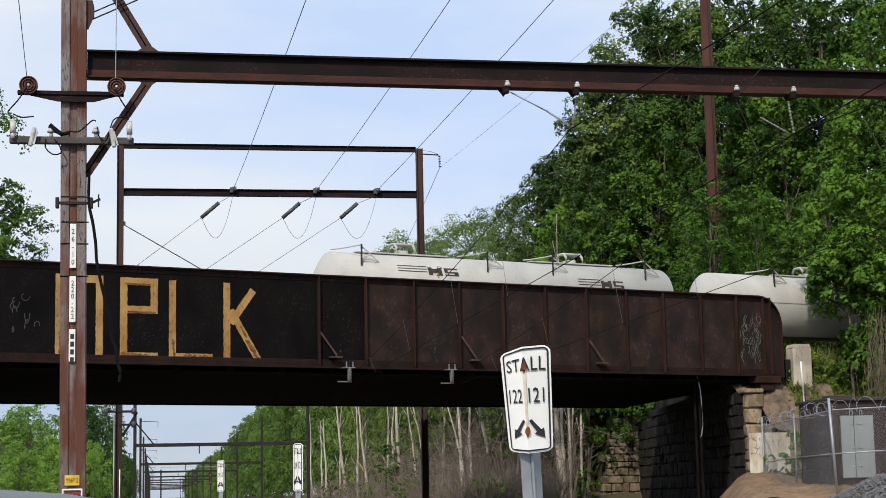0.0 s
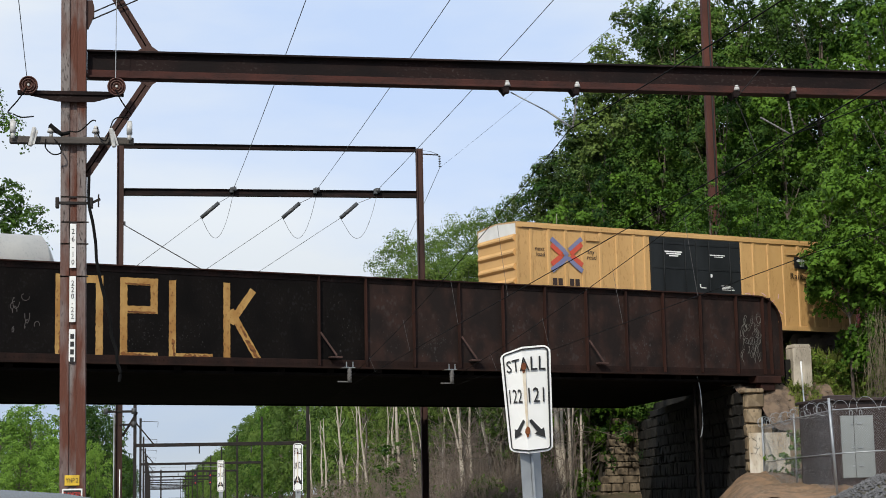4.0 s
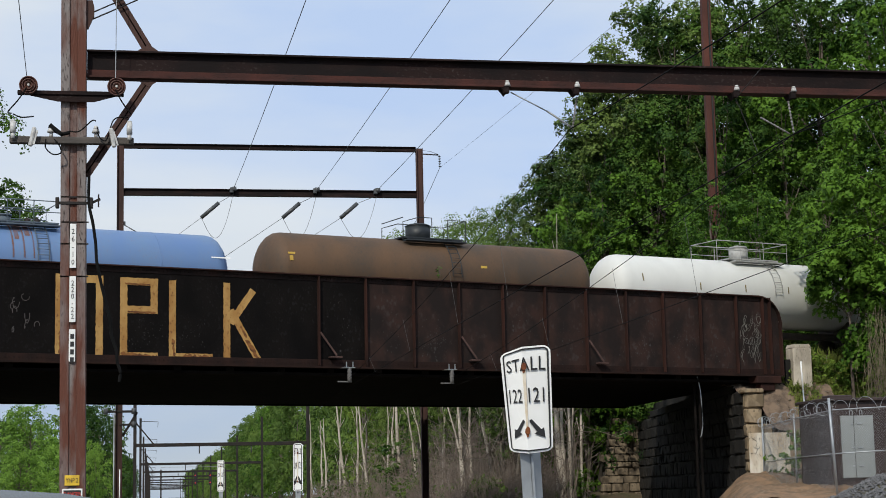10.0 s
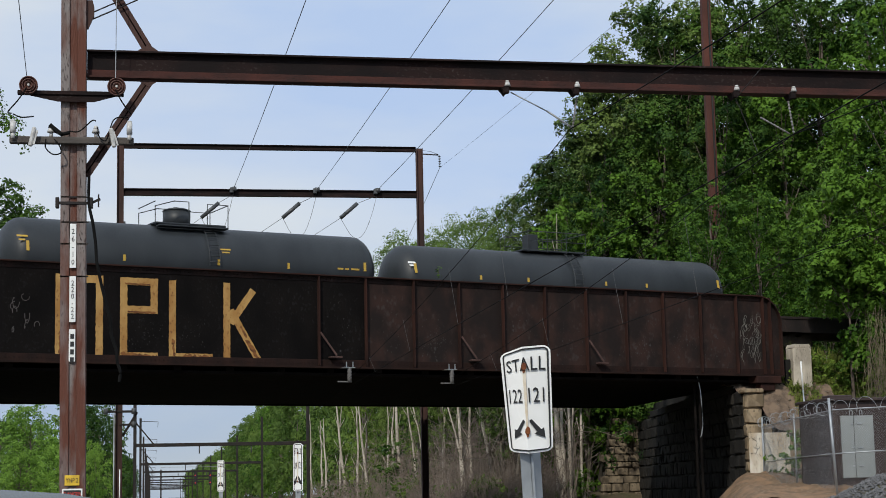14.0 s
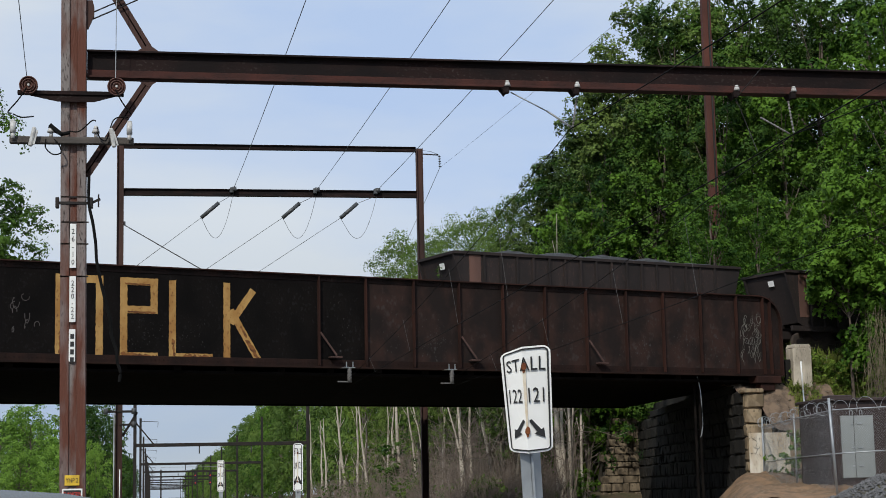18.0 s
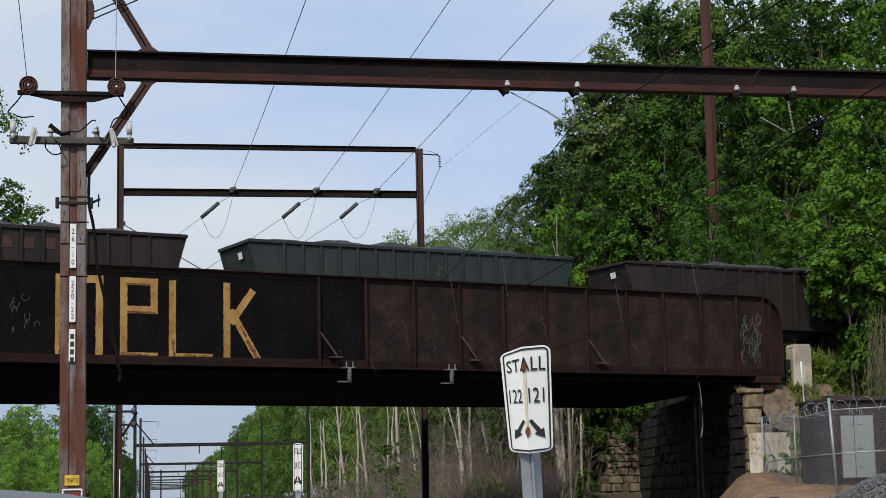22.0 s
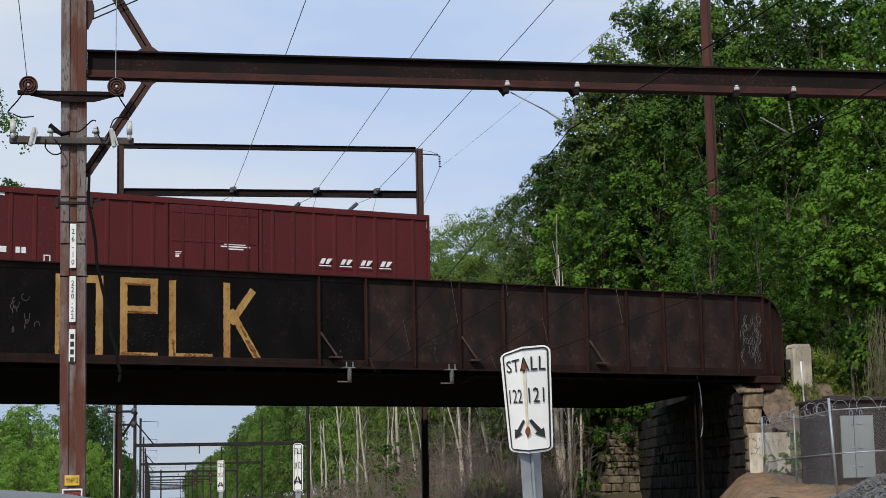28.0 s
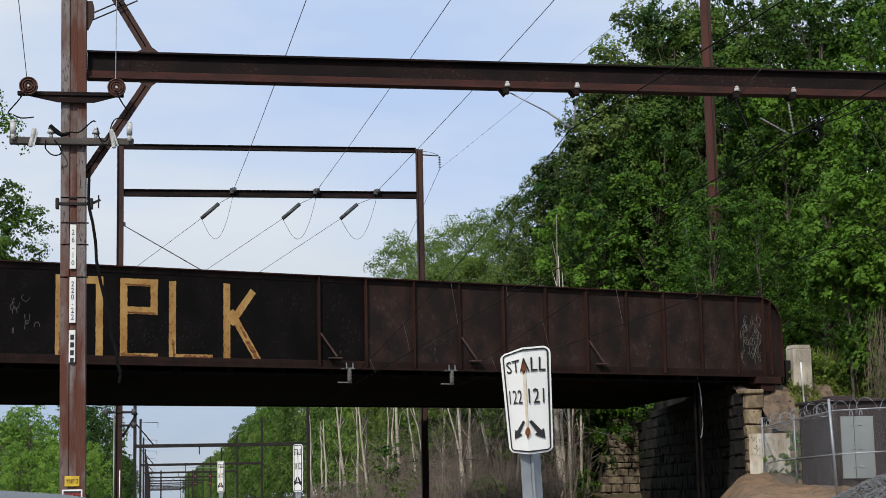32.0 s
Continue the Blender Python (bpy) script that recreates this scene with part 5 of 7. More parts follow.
for (p, hp), (q, hq) in zip(zip(FP[:3], FT[:3]), zip(FP[1:4], FT[1:4])):
    turns = int((q - p).length / 0.5)
    a0, a1 = p + Vector((0, 0, 2.78)), q + Vector((0, 0, 2.78))
    pts = []
    for i in range(turns * 12):
        f = i / (turns * 12)
        c = a0.lerp(a1, f)
        d = (q - p).normalized()
        sd = Vector((-d.y, d.x, 0))
        an = 2 * math.pi * i / 12
        rr = 0.19 + 0.07 * math.sin(i * 0.11 + p.y) + 0.05 * math.sin(i * 0.37)
        c = c + d * 0.16 * math.sin(i * 0.21) + Vector((0, 0, 0.06 * math.sin(i * 0.09)))
        pts.append(c + sd * math.cos(an) * rr + Vector((0, 0, math.sin(an) * rr)))
    coil.tube(pts, 0.008, 4)
part("coiled_wire", coil, M_GALV, fence, "coil of barbed wire")

shed = thing("utility_shed", "brown metal utility shed with grey double doors", "shed", pose(0, 0, 0))
part("cabin", Geo().box(23.95, 29.5, 58.0, 60.9, 1.2, 4.45, 0.02), M_SHED, shed)
part("roof", Geo().box(23.85, 29.6, 57.85, 61.0, 4.45, 4.56, 0.02).box(24.6, 25.5, 59.5, 60.2, 4.58, 4.75, 0.03), M_SHED, shed)
for k in range(12):
    x = 24.0 + k * 0.5
    if not 24.2 < x < 25.7:
        part("seam", Geo().box(x, x + 0.03, 57.97, 57.998, 1.3, 4.4), M_SHED, shed)
part("door_frame", Geo().box(24.27, 25.63, 57.95, 57.997, 1.62, 4.0, 0.01), M_SHED, shed)
for x0, x1 in ((24.33, 24.82), (24.84, 25.57)):
    door = part("door", Geo().box(x0, x1, 57.90, 57.948, 1.70, 3.92, 0.01), M_DOORGREY, shed, "grey painted metal door leaf")
    for z in (2.1, 2.75, 3.6):
        part("hinge", Geo().box(x1 - 0.62 if x0 > 24.5 else x1 - 0.12, x1 - 0.45 if x0 > 24.5 else x1 - 0.02, 57.87, 57.898, z, z + 0.05), M_GALV, door)
for x in (24.75, 25.12):
    part("lifting_eye", Geo().tube([(x - 0.05, 57.93, 3.95), (x - 0.05, 57.93, 4.08), (x, 57.93, 4.13), (x + 0.05, 57.93, 4.08), (x + 0.05, 57.93, 3.95)], 0.018), M_GALV, shed)


# ---- trees ----
def leaf_mesh(name, centres, radii, per, leaf, material, seed, clip=None, axes=None, small=False):
    """Many folded leaves gathered in sprays: each spray is a rounded dome of leaves about its own axis."""
    r = np.random.default_rng(seed)
    k = len(centres)
    if axes is None:
        axes = r.normal(size=(k, 3)) * 0.45 + np.array([0, 0, 1.0])
    axes = axes / np.linalg.norm(axes, axis=1)[:, None]
    c, ax, rad = np.repeat(np.asarray(centres, float), per, axis=0), np.repeat(axes, per, axis=0), np.repeat(np.asarray(radii, float), per)[:, None]
    n = len(c)
    t = r.normal(size=(n, 3)) * 0.75 + ax
    t /= np.linalg.norm(t, axis=1)[:, None]
    lump = 1.0 + 0.25 * np.sin(6.0 * t[:, :1] + 4.0 * c[:, :1]) * np.sin(5.0 * t[:, 1:2] + 3.0 * c[:, 2:])
    p = c + t * rad * lump * r.uniform(0.72, 1.08, n)[:, None] * np.array([1, 1, 0.8])
    up = t + np.array([0, 0, 0.22]) + r.normal(size=(n, 3)) * 0.33
    if clip is not None:
        keep = clip(p)
        p, t, up, n = p[keep], t[keep], up[keep], int(keep.sum())
    up /= np.linalg.norm(up, axis=1)[:, None]
    a = r.normal(size=(n, 3)) - np.array([0, 0, 0.5])
    a -= up * (a * up).sum(1)[:, None]
    a /= np.linalg.norm(a, axis=1)[:, None]
    b = np.cross(up, a)
    s = leaf * r.uniform(0.65, 1.25, n)[:, None]
    v = np.stack([p - a * s * 0.45, p + b * s * 0.40 - up * s * 0.10, p + a * s * 0.55 - up * s * 0.16, p - b * s * 0.40 - up * s * 0.10], 1).reshape(-1, 3)
    q = 4
    if small:
        q = 3
        v = np.stack([p - a * s * 0.42, p + a * s * 0.30 + b * s * 0.44 - up * s * 0.1, p + a * s * 0.30 - b * s * 0.44], 1).reshape(-1, 3)
    me = bpy.data.meshes.new(name)
    me.vertices.add(n * q)
    me.vertices.foreach_set("co", v.ravel())
    me.loops.add(n * q)
    me.loops.foreach_set("vertex_index", np.arange(n * q))
    me.polygons.add(n)
    me.polygons.foreach_set("loop_start", np.arange(0, n * q, q))
    me.materials.append(material)
    me.update(calc_edges=True)
    return me


def make_tree(label, seed, h, r, base, sprays, per, leaf, leaf_material, bark, trunk_r=0.22, lobes=9, spray_r=0.8, clip=None, at=None, lean=0.0, category="tree", small=False):
    """A tapered trunk with limbs; each limb ends in a lobe whose outside carries sprays of leaves, with dark gaps between."""
    rg = np.random.default_rng(seed)
    root = thing("tree" if category == "tree" else category, label, category, at)
    wood = Geo()
    top = h * 0.86
    n = 7
    spine = [Vector((lean * h * (i / n) ** 1.4 + rg.normal(0, 0.012) * h * (i > 0) * 0.5, rg.normal(0, 0.012) * h * (i > 0) * 0.5, top * i / n)) for i in range(n + 1)]
    wood.limb([spine[0] - Vector((0, 0, 0.4))] + spine[1:], [trunk_r * (1 - i / n * 0.88) for i in range(n + 1)])
    centres, radii, axes = [], [], []
    for k in range(lobes):
        f = (k + 0.5) / lobes
        z = base + (h - base) * (0.05 + 0.88 * f)
        prof = math.sin(math.pi * min(1, 0.20 + 0.76 * f)) ** 0.7
        a = k * 2.4 + rg.uniform(-0.5, 0.5)
        off = r * prof * rg.uniform(0.45, 0.70)
        ti = min(n - 1, int(max(0, z * 0.8) / top * n))
        start = spine[ti].lerp(spine[ti + 1], 0.3)
        ctr = Vector((spine[ti].x + off * math.cos(a), spine[ti].y + off * math.sin(a), z))
        wood.cyl(start, start.lerp(ctr, 0.55) + Vector((0, 0, 0.2)), trunk_r * 0.32 * (1 - 0.6 * f), 6, trunk_r * 0.2 * (1 - 0.6 * f), caps=False)
        wood.cyl(start.lerp(ctr, 0.55) + Vector((0, 0, 0.2)), ctr + (ctr - start) * 0.12, trunk_r * 0.2 * (1 - 0.6 * f), 6, 0.015, caps=False)
        lr = r * rg.uniform(0.36, 0.56) * (0.55 + 0.45 * prof)
        m = sprays // lobes
        d = rg.normal(size=(m, 3)) + np.array([0.35 * math.cos(a), 0.35 * math.sin(a), 0.35])
        d /= np.linalg.norm(d, axis=1)[:, None]
        q = np.array(ctr) + d * (lr * rg.uniform(0.55, 1.12, m))[:, None] * np.array([1, 1, 0.85])
        centres.append(q)
        radii.append(rg.uniform(0.5, 1.25, m) * spray_r)
        axes.append(d * 0.75 + np.array([0, 0, 0.75]) + rg.normal(size=(m, 3)) * 0.2)
    centres, radii, axes = np.concatenate(centres), np.concatenate(radii), np.concatenate(axes)
    part("trunk", wood, bark, root)
    part("crown", leaf_mesh("crown", centres, radii, per, leaf, leaf_material, seed + 1, clip, axes, small), None, root)
    return root


models = {}
spec = [("broad", "broad leafy tree with a dense green crown", 20, 4.4, 1.5, 300, 64, 0.195, M_LEAF_A, M_BARK, 0.26, 20, 0.62),
        ("broad2", "full leafy maple with clustered bright leaves", 18, 4.4, 1.0, 280, 46, 0.25, M_LEAF_B, M_BARK, 0.24, 19, 0.62),
        ("tall", "tall forest tree with a high grey-green crown", 22, 3.0, 5.0, 320, 54, 0.19, M_LEAF_C, M_GREYBARK, 0.19, 17, 0.55),
        ("birch", "slender pale-barked tree with a thin crown", 19, 2.2, 8.0, 110, 54, 0.19, M_LEAF_D, M_GREYBARK, 0.14, 12, 0.55),
        ("pale", "pale yellow-green leafy tree", 17, 2.8, 2.0, 250, 66, 0.135, M_LEAF_E, M_GREYBARK, 0.16, 17, 0.66),
        ("young", "young leafy tree at the wood's edge", 8, 2.0, 0.6, 80, 26, 0.22, M_LEAF_A, M_BARK, 0.07, 10, 0.45),
        ("young2", "young yellow-green tree at the wood's edge", 8, 1.9, 1.2, 70, 26, 0.20, M_LEAF_D, M_BIRCH, 0.07, 10, 0.45),
        ("far3", "yellow-green leafy tree along the far line", 13, 4.4, 0.3, 170, 44, 0.36, M_LEAF_E, M_BARK, 0.22, 15, 1.0),
        ("left", "pale yellow-green leafy tree beside the line", 12, 4.4, 0.2, 260, 34, 0.25, M_LEAF_F, M_BARK, 0.22, 17, 0.85),
        ("left2", "soft green leafy tree beside the line", 13, 4.2, 0.2, 220, 26, 0.30, M_LEAF_A, M_BARK, 0.22, 17, 0.85),
        ("far", "leafy tree along the far line", 15, 4.6, 0.2, 170, 44, 0.36, M_LEAF_B, M_BARK, 0.22, 15, 1.05),
        ("far2", "bright green leafy tree along the far line", 13, 4.4, 0.5, 170, 44, 0.36, M_LEAF_E, M_BARK, 0.22, 15, 1.0)]
rt = random.Random(12)


def put_tree(kind, x, y, height, wide=1.0, z=None, turn=None):
    z = float(ground_height(x, y)) - 0.1 if z is None else z
    k = height / models[kind][1]
    tilt = 3.5 if kind in ("birch", "tall") else 0.0
    m = pose(x, y, z, rt.uniform(-tilt, tilt), rt.uniform(-tilt, tilt), rt.uniform(0, 360) if turn is None else turn) @ Matrix.Diagonal((k * wide, k * wide, k, 1))
    src = models[kind][0]
    if models[kind][2]:
        models[kind][2] = False
        src.matrix_basis = m
        return src
    return copy_thing(src, m @ Matrix.Diagonal((*src.scale, 1)).inverted())


for i, (key, label, *rest) in enumerate(spec):
    root = make_tree(label, 100 + i * 7, *rest, small=key in ("broad", "broad2", "tall", "pale", "birch", "far", "far2", "far3"))
    crown = [c for c in root.children if c.name.startswith("crown")][0]
    models[key] = [root, max(v.co.z for v in crown.data.vertices), True]

# skyline of the wooded slope: kind, x, y, height of the top
SKY = [("pale", 25.4, 178, 28.6), ("pale", 26.3, 172, 28.2), ("pale", 26.9, 165, 27.2), ("pale", 27.7, 160, 26.6), ("pale", 27.7, 152, 26.7), ("pale", 28.1, 146, 26.0), ("pale", 27.9, 138, 24.7), ("pale", 27.4, 130, 24.0), ("birch", 26.7, 122, 22.8),
       ("pale", 24.6, 150, 23.0), ("pale", 24.8, 134, 20.6), ("pale", 25.4, 126, 21.0), ("tall", 26.9, 117, 23.4), ("tall", 26.9, 113, 24.0), ("broad2", 28.4, 112, 24.3), ("tall", 27.6, 111, 25.6), ("tall", 28.4, 110, 26.9), ("broad", 29.8, 109.5, 26.0),
       ("tall", 30.0, 109, 27.8), ("tall", 31.0, 108.5, 29.4), ("tall", 32.2, 108, 31.2), ("tall", 33.4, 107, 32.4), ("broad", 34.4, 106, 33.6), ("tall", 36.4, 105, 35.0), ("broad", 38.2, 104, 34.8),
       ("tall", 40.6, 106, 33.4), ("broad", 42.0, 100, 34.8), ("broad2", 44.5, 98, 34.2), ("broad", 47.0, 97, 34.0)]
for kind, x, y, top in SKY:
    put_tree(kind, x, y, top - float(ground_height(x, y)) + 0.7, 1.0 if kind != "broad" else 0.9)
for x, y, top in ((36.5, 108, 31.5), (40, 110, 32), (44, 110, 34), (33.5, 113, 27.5), (30.5, 114, 24.5), (35.0, 100, 27.5), (38.5, 98, 28), (42, 96, 28.5), (46, 95.5, 29), (32.5, 103.5, 26.5)):
    put_tree("broad" if y > 99 else "broad2", x, y, top - float(ground_height(x, y)), 0.95)
for x, y, top in ((29.5, 115, 25.5), (32, 114.5, 28.6), (34.3, 114, 32.0), (36.2, 113, 36.0), (38.6, 113, 36.5), (42.6, 112, 36), (45, 111, 36.5), (47.5, 108, 36.5)):
    put_tree("tall", x, y, top - float(ground_height(x, y)), 1.3)
# body of the wood
for x, y, top, kind in ((29.8, 108, 19.5, "broad2"), (31.2, 102.5, 23.5, "broad2"), (32.2, 97, 17.5, "broad2"), (34.0, 97.5, 21.5, "broad"), (36.5, 95, 19, "broad2"), (39, 93.6, 21, "broad"), (42, 93, 21.5, "broad2"),
                        (26.2, 105, 18.5, "pale"), (24.9, 107, 17.5, "birch"), (27.2, 104.6, 21.4, "broad2"), (28.6, 105.2, 23, "broad"), (23.4, 113, 17, "birch"), (24.0, 111, 18.5, "tall"), (22.6, 120, 18.5, "tall"), (22, 127, 18.5, "birch"),
                        (21.5, 134, 19.5, "tall"), (21, 141, 19, "birch"), (27.6, 108, 16.5, "broad2"), (34.0, 94.5, 16.0, "broad2"), (34.4, 92.8, 15.5, "broad2"), (38, 92, 15, "broad2"), (44.5, 90.8, 18, "broad"), (30.0, 87.6, 18.6, "broad2"), (29.2, 85.6, 15.8, "broad2"), (32.8, 88.2, 18.6, "broad2"), (31.2, 91.0, 17.0, "broad2")):
    put_tree(kind, x, y, top - float(ground_height(x, y)), 0.95)
for i in range(38):
    x, y = rt.uniform(17.2, 31), rt.uniform(97, 175)
    if x < 17.2 + (y > 130) * 1.0 or (x > 24 and y < 108):
        x = 18.5 + rt.random() * 4
    put_tree(rt.choice(("birch", "birch", "tall")), x, y, (rt.uniform(15, 20.5) if y > 116 else rt.uniform(12.5, 15.5)) - float(ground_height(x, y)) * 0.7, rt.uniform(0.8, 1.1))
y = 176.0
while y < 1150:
    put_tree(rt.choice(("far", "far2", "far3")), 22.9 + 2.2 * (y < 270) + rt.uniform(-0.6, 1.4), y, (20.3 if y < 480 else 17.5) + rt.uniform(-2.2, 1.6), rt.uniform(0.68, 0.8))
    y += 7.5 + y * 0.018 + rt.uniform(-1.5, 1.5)
# young trees filling the edge of the wood
for i in range(30):
    y = 99 + 62 * rt.random() ** 1.2
    x = rt.uniform(19.2, 23.5)
    put_tree(rt.choice(("young", "young2")), x, y, rt.uniform(5.0, 9.5), rt.uniform(0.9, 1.5), float(ground_height(x, y)) + rt.uniform(-0.2, 0.0))
# left side of the line
for i in range(26):
    y = 138 + i * 19 + rt.uniform(-6, 6)
    x = rt.uniform(-15, -7.5) - (y < 200) * 1.5
    put_tree("left" if i < 4 else "left2", x, y, rt.uniform(6.6, 7.8) + 0.014 * y, rt.uniform(0.9, 1.15))
for kind, x, y, h, wide in (("left", -6.4, 125, 6.2, 0.95), ("pale", -10.0, 138, 8.0, 1.9), ("pale", -12.6, 146, 8.6, 1.9), ("left", -9.6, 128, 6.0, 0.9), ("left2", -7.4, 172, 11.9, 0.85), ("left2", -6.6, 200, 13.4, 0.85), ("left", -12.6, 168, 10.6, 0.95), ("left", -4.6, 140, 6.4, 0.6), ("left2", -7, 230, 14, 0.85), ("left2", -6.5, 265, 14.5, 0.85)):
    put_tree(kind, x, y, h, wide)


# trees hanging in from the near side of the bank, kept clear of the track
def clear_of_track(rows):
    root_y = rows[1]

    def keep(p):
        return (p[:, 1] + root_y) < -2.3
    return keep


for s, b, h, r, lobe_base, seed, mt in ((34.2, -5.6, 21.0, 4.2, 3.6, 301, M_LEAF_B), (37.4, -6.4, 23.0, 4.8, 4.0, 302, M_LEAF_A), (32.9, -4.6, 11.5, 3.3, 5.2, 303, M_LEAF_B), (31.9, -4.0, 8.0, 1.7, 4.6, 304, M_LEAF_B)):
    p = BR @ Vector((s, b, 0))
    z = float(ground_height(p.x, p.y)) - 0.2
    make_tree("leafy maple leaning over the embankment", seed, h, r, lobe_base, 440 if h > 15 else 220, 42, 0.24, mt, M_BARK, 0.2 if h > 15 else 0.1, 26 if h > 15 else 15, 0.5, clear_of_track((s, b)), BR @ pose(s, b, z), small=True)
# left tree whose boughs reach into view before the girder
for x, y, h, r, seed in ((-11.0, 91.0, 24.5, 5.2, 311), (-9.6, 92.5, 18.5, 4.2, 313)):
    make_tree("feathery green tree beyond the bridge", seed, h, r, 8.0, 330, 80, 0.17, M_LEAF_A, M_BARK, 0.25, 18, 0.75, None, pose(x, y, float(ground_height(x, y)) - 0.2))
for s, b, h, r, seed in ((32.6, -4.6, 4.6, 1.5, 341), (34.6, -4.9, 6.2, 2.1, 342), (37.0, -5.0, 6.0, 2.1, 343)):
    p = BR @ Vector((s, b, 0))
    make_tree("young bright green maple on the bank", seed, h, r, 1.8, 110, 26, 0.2, M_LEAF_B, M_BARK, 0.06, 11, 0.42, clear_of_track((s, b)), BR @ pose(s, b, float(ground_height(p.x, p.y)) - 0.1))

# bushes
bush = make_tree("low green leafy bush", 321, 2.6, 1.7, 0.1, 70, 24, 0.20, M_LEAF_B, M_BARK, 0.05, 9, 0.36, None, pose(33.2, 72.3, 5.9) @ Matrix.Scale(0.7, 4), category="bush")
bush2 = make_tree("low yellow-green leafy shrub", 331, 2.4, 1.6, 0.1, 70, 24, 0.18, M_LEAF_D, M_BARK, 0.05, 9, 0.36, None, pose(31.9, 71.2, 5.0) @ Matrix.Scale(0.6, 4), category="bush")
for s, b, k in ((29.5, -2.6, 0.62), (30.1, -2.75, 0.8), (30.8, -2.9, 0.9), (31.6, -3.2, 0.95), (29.6, -5.3, 0.5), (30.4, -5.6, 0.6), (31.6, -5.9, 0.6), (32.6, -7.8, 0.6), (32.9, -4.2, 0.75), (34.2, -4.6, 0.9), (35.6, -5.0, 0.9), (32.0, -6.0, 0.8), (33.8, -7.2, 0.9), (31.2, -7.4, 0.5)):
    p = BR @ Vector((s, b, 0))
    copy_thing(bush2, pose(p.x, p.y, float(ground_height(p.x, p.y)) - 0.15, 0, 0, rt.uniform(0, 360)) @ Matrix.Scale(k, 4))
for i in range(14):
    x, y = rt.uniform(28.5, 44), 0
    y = 85.8 + 0.354 * x + rt.uniform(-1.0, 0.8) - 2.2
    copy_thing(rt.choice((bush, bush2)), pose(x, y, float(ground_height(x, y)) - 0.15, 0, 0, rt.uniform(0, 360)) @ Matrix.Scale(rt.uniform(1.3, 2.2), 4))
for x, y, k in ((22.6, 101.8, 1.2), (25.9, 101.6, 1.0), (27.6, 106.6, 1.7)):
    copy_thing(rt.choice((bush, bush2)), pose(x, y, float(ground_height(x, y)) - 0.15, 0, 0, rt.uniform(0, 360)) @ Matrix.Scale(k, 4))
for i in range(26):
    y = rt.uniform(95, 170)
    x = rt.uniform(16.8, 24)
    copy_thing(rt.choice((bush, bush2)), pose(x, y, float(ground_height(x, y)) - 0.15, 0, 0, rt.uniform(0, 360)) @ Matrix.Scale(rt.uniform(0.9, 1.9), 4))
for x, y, k in ((28.3, 67.0, 0.9), (29.6, 66.0, 1.0), (27.0, 68.3, 1.2), (27.9, 68.2, 0.9), (30.5, 64.5, 1.1)):
    copy_thing(bush, pose(x, y, float(ground_height(x, y)) - 0.1, 0, 0, rt.uniform(0, 360)) @ Matrix.Scale(k, 4))

# dry brush at the edge of the wood
g = Geo()
for i in range(3000):
    y = 94 + 95 * rt.random() ** 1.4
    x = rt.uniform(16.4, 23.0)
    z = float(ground_height(x, y))
    h = rt.uniform(0.8, 3.0) + 1.2 * (rt.random() < 0.15)
    top = Vector((x + rt.gauss(0, 0.6), y + rt.gauss(0, 0.4), z + h))
    g.cyl((x, y, z - 0.1), top, rt.uniform(0.012, 0.03), 3, 0.006, caps=False)
    for k in range(3):
        f = rt.uniform(0.35, 0.9)
        q = Vector((x, y, z)).lerp(top, f)
        g.cyl(q, q + Vector((rt.gauss(0, 0.5), rt.gauss(0, 0.4), rt.uniform(0.1, 0.8))), 0.010, 3, 0.004, caps=False)
for i in range(900):
    y = 95 + 60 * rt.random() ** 1.3
    x = rt.uniform(17.0, 24.5)
    z = float(ground_height(x, y)) + rt.uniform(0.5, 5.5)
    a = Vector((x, y, z))
    b = a + Vector((rt.gauss(0, 1.1), rt.gauss(0, 0.6), rt.gauss(0.5, 0.8)))
    c = b + Vector((rt.gauss(0, 0.7), rt.gauss(0, 0.4), rt.gauss(0.1, 0.7)))
    g.tube([a, b, c], rt.uniform(0.008, 0.02), 3)
for i in range(1500):
    y = 99 + 40 * rt.random() ** 1.3
    x = rt.uniform(17.6, 25.5)
    z = float(ground_height(x, y))
    h = rt.uniform(2.6, 6.0)
    top = Vector((x + rt.gauss(0, 0.9), y + rt.gauss(0, 0.4), z + h))
    g.cyl((x, y, z - 0.1), top, rt.uniform(0.014, 0.04), 3, 0.008, caps=False)
    for k in range(4):
        q = Vector((x, y, z)).lerp(top, rt.uniform(0.3, 0.95))
        g.cyl(q, q + Vector((rt.gauss(0, 0.8), rt.gauss(0, 0.4), rt.uniform(0.0, 1.1))), 0.012, 3, 0.005, caps=False)
tagged(part("dry_brush", g, M_TWIG), "tangle of dry grey-brown brush at the wood's edge", "brush", kind="stuff")

# pale trunks standing at the edge
def bare_trunk(x, y, h, lean, r):
    z = float(ground_height(x, y))
    t = thing("bare_trunk", "pale bare slender tree trunk", "trunk", pose(x, y, z - 0.2))
    g = Geo()
    n = 6
    sp = [Vector((lean * h * i / n + rt.gauss(0, 0.05) * (i > 0), rt.gauss(0, 0.04), h * i / n)) for i in range(n + 1)]
    g.limb(sp, [r * (1 - 0.75 * i / n) for i in range(n + 1)])
    part("stem", g, M_BIRCH, t)
    for k in range(5):
        q = sp[2 + k % 4]
        part("branch", Geo().cyl(q, q + Vector((rt.uniform(-0.7, 0.7), rt.uniform(-0.5, 0.5), rt.uniform(0.8, 1.8))), r * 0.28, 5, 0.01), M_BIRCH, t)


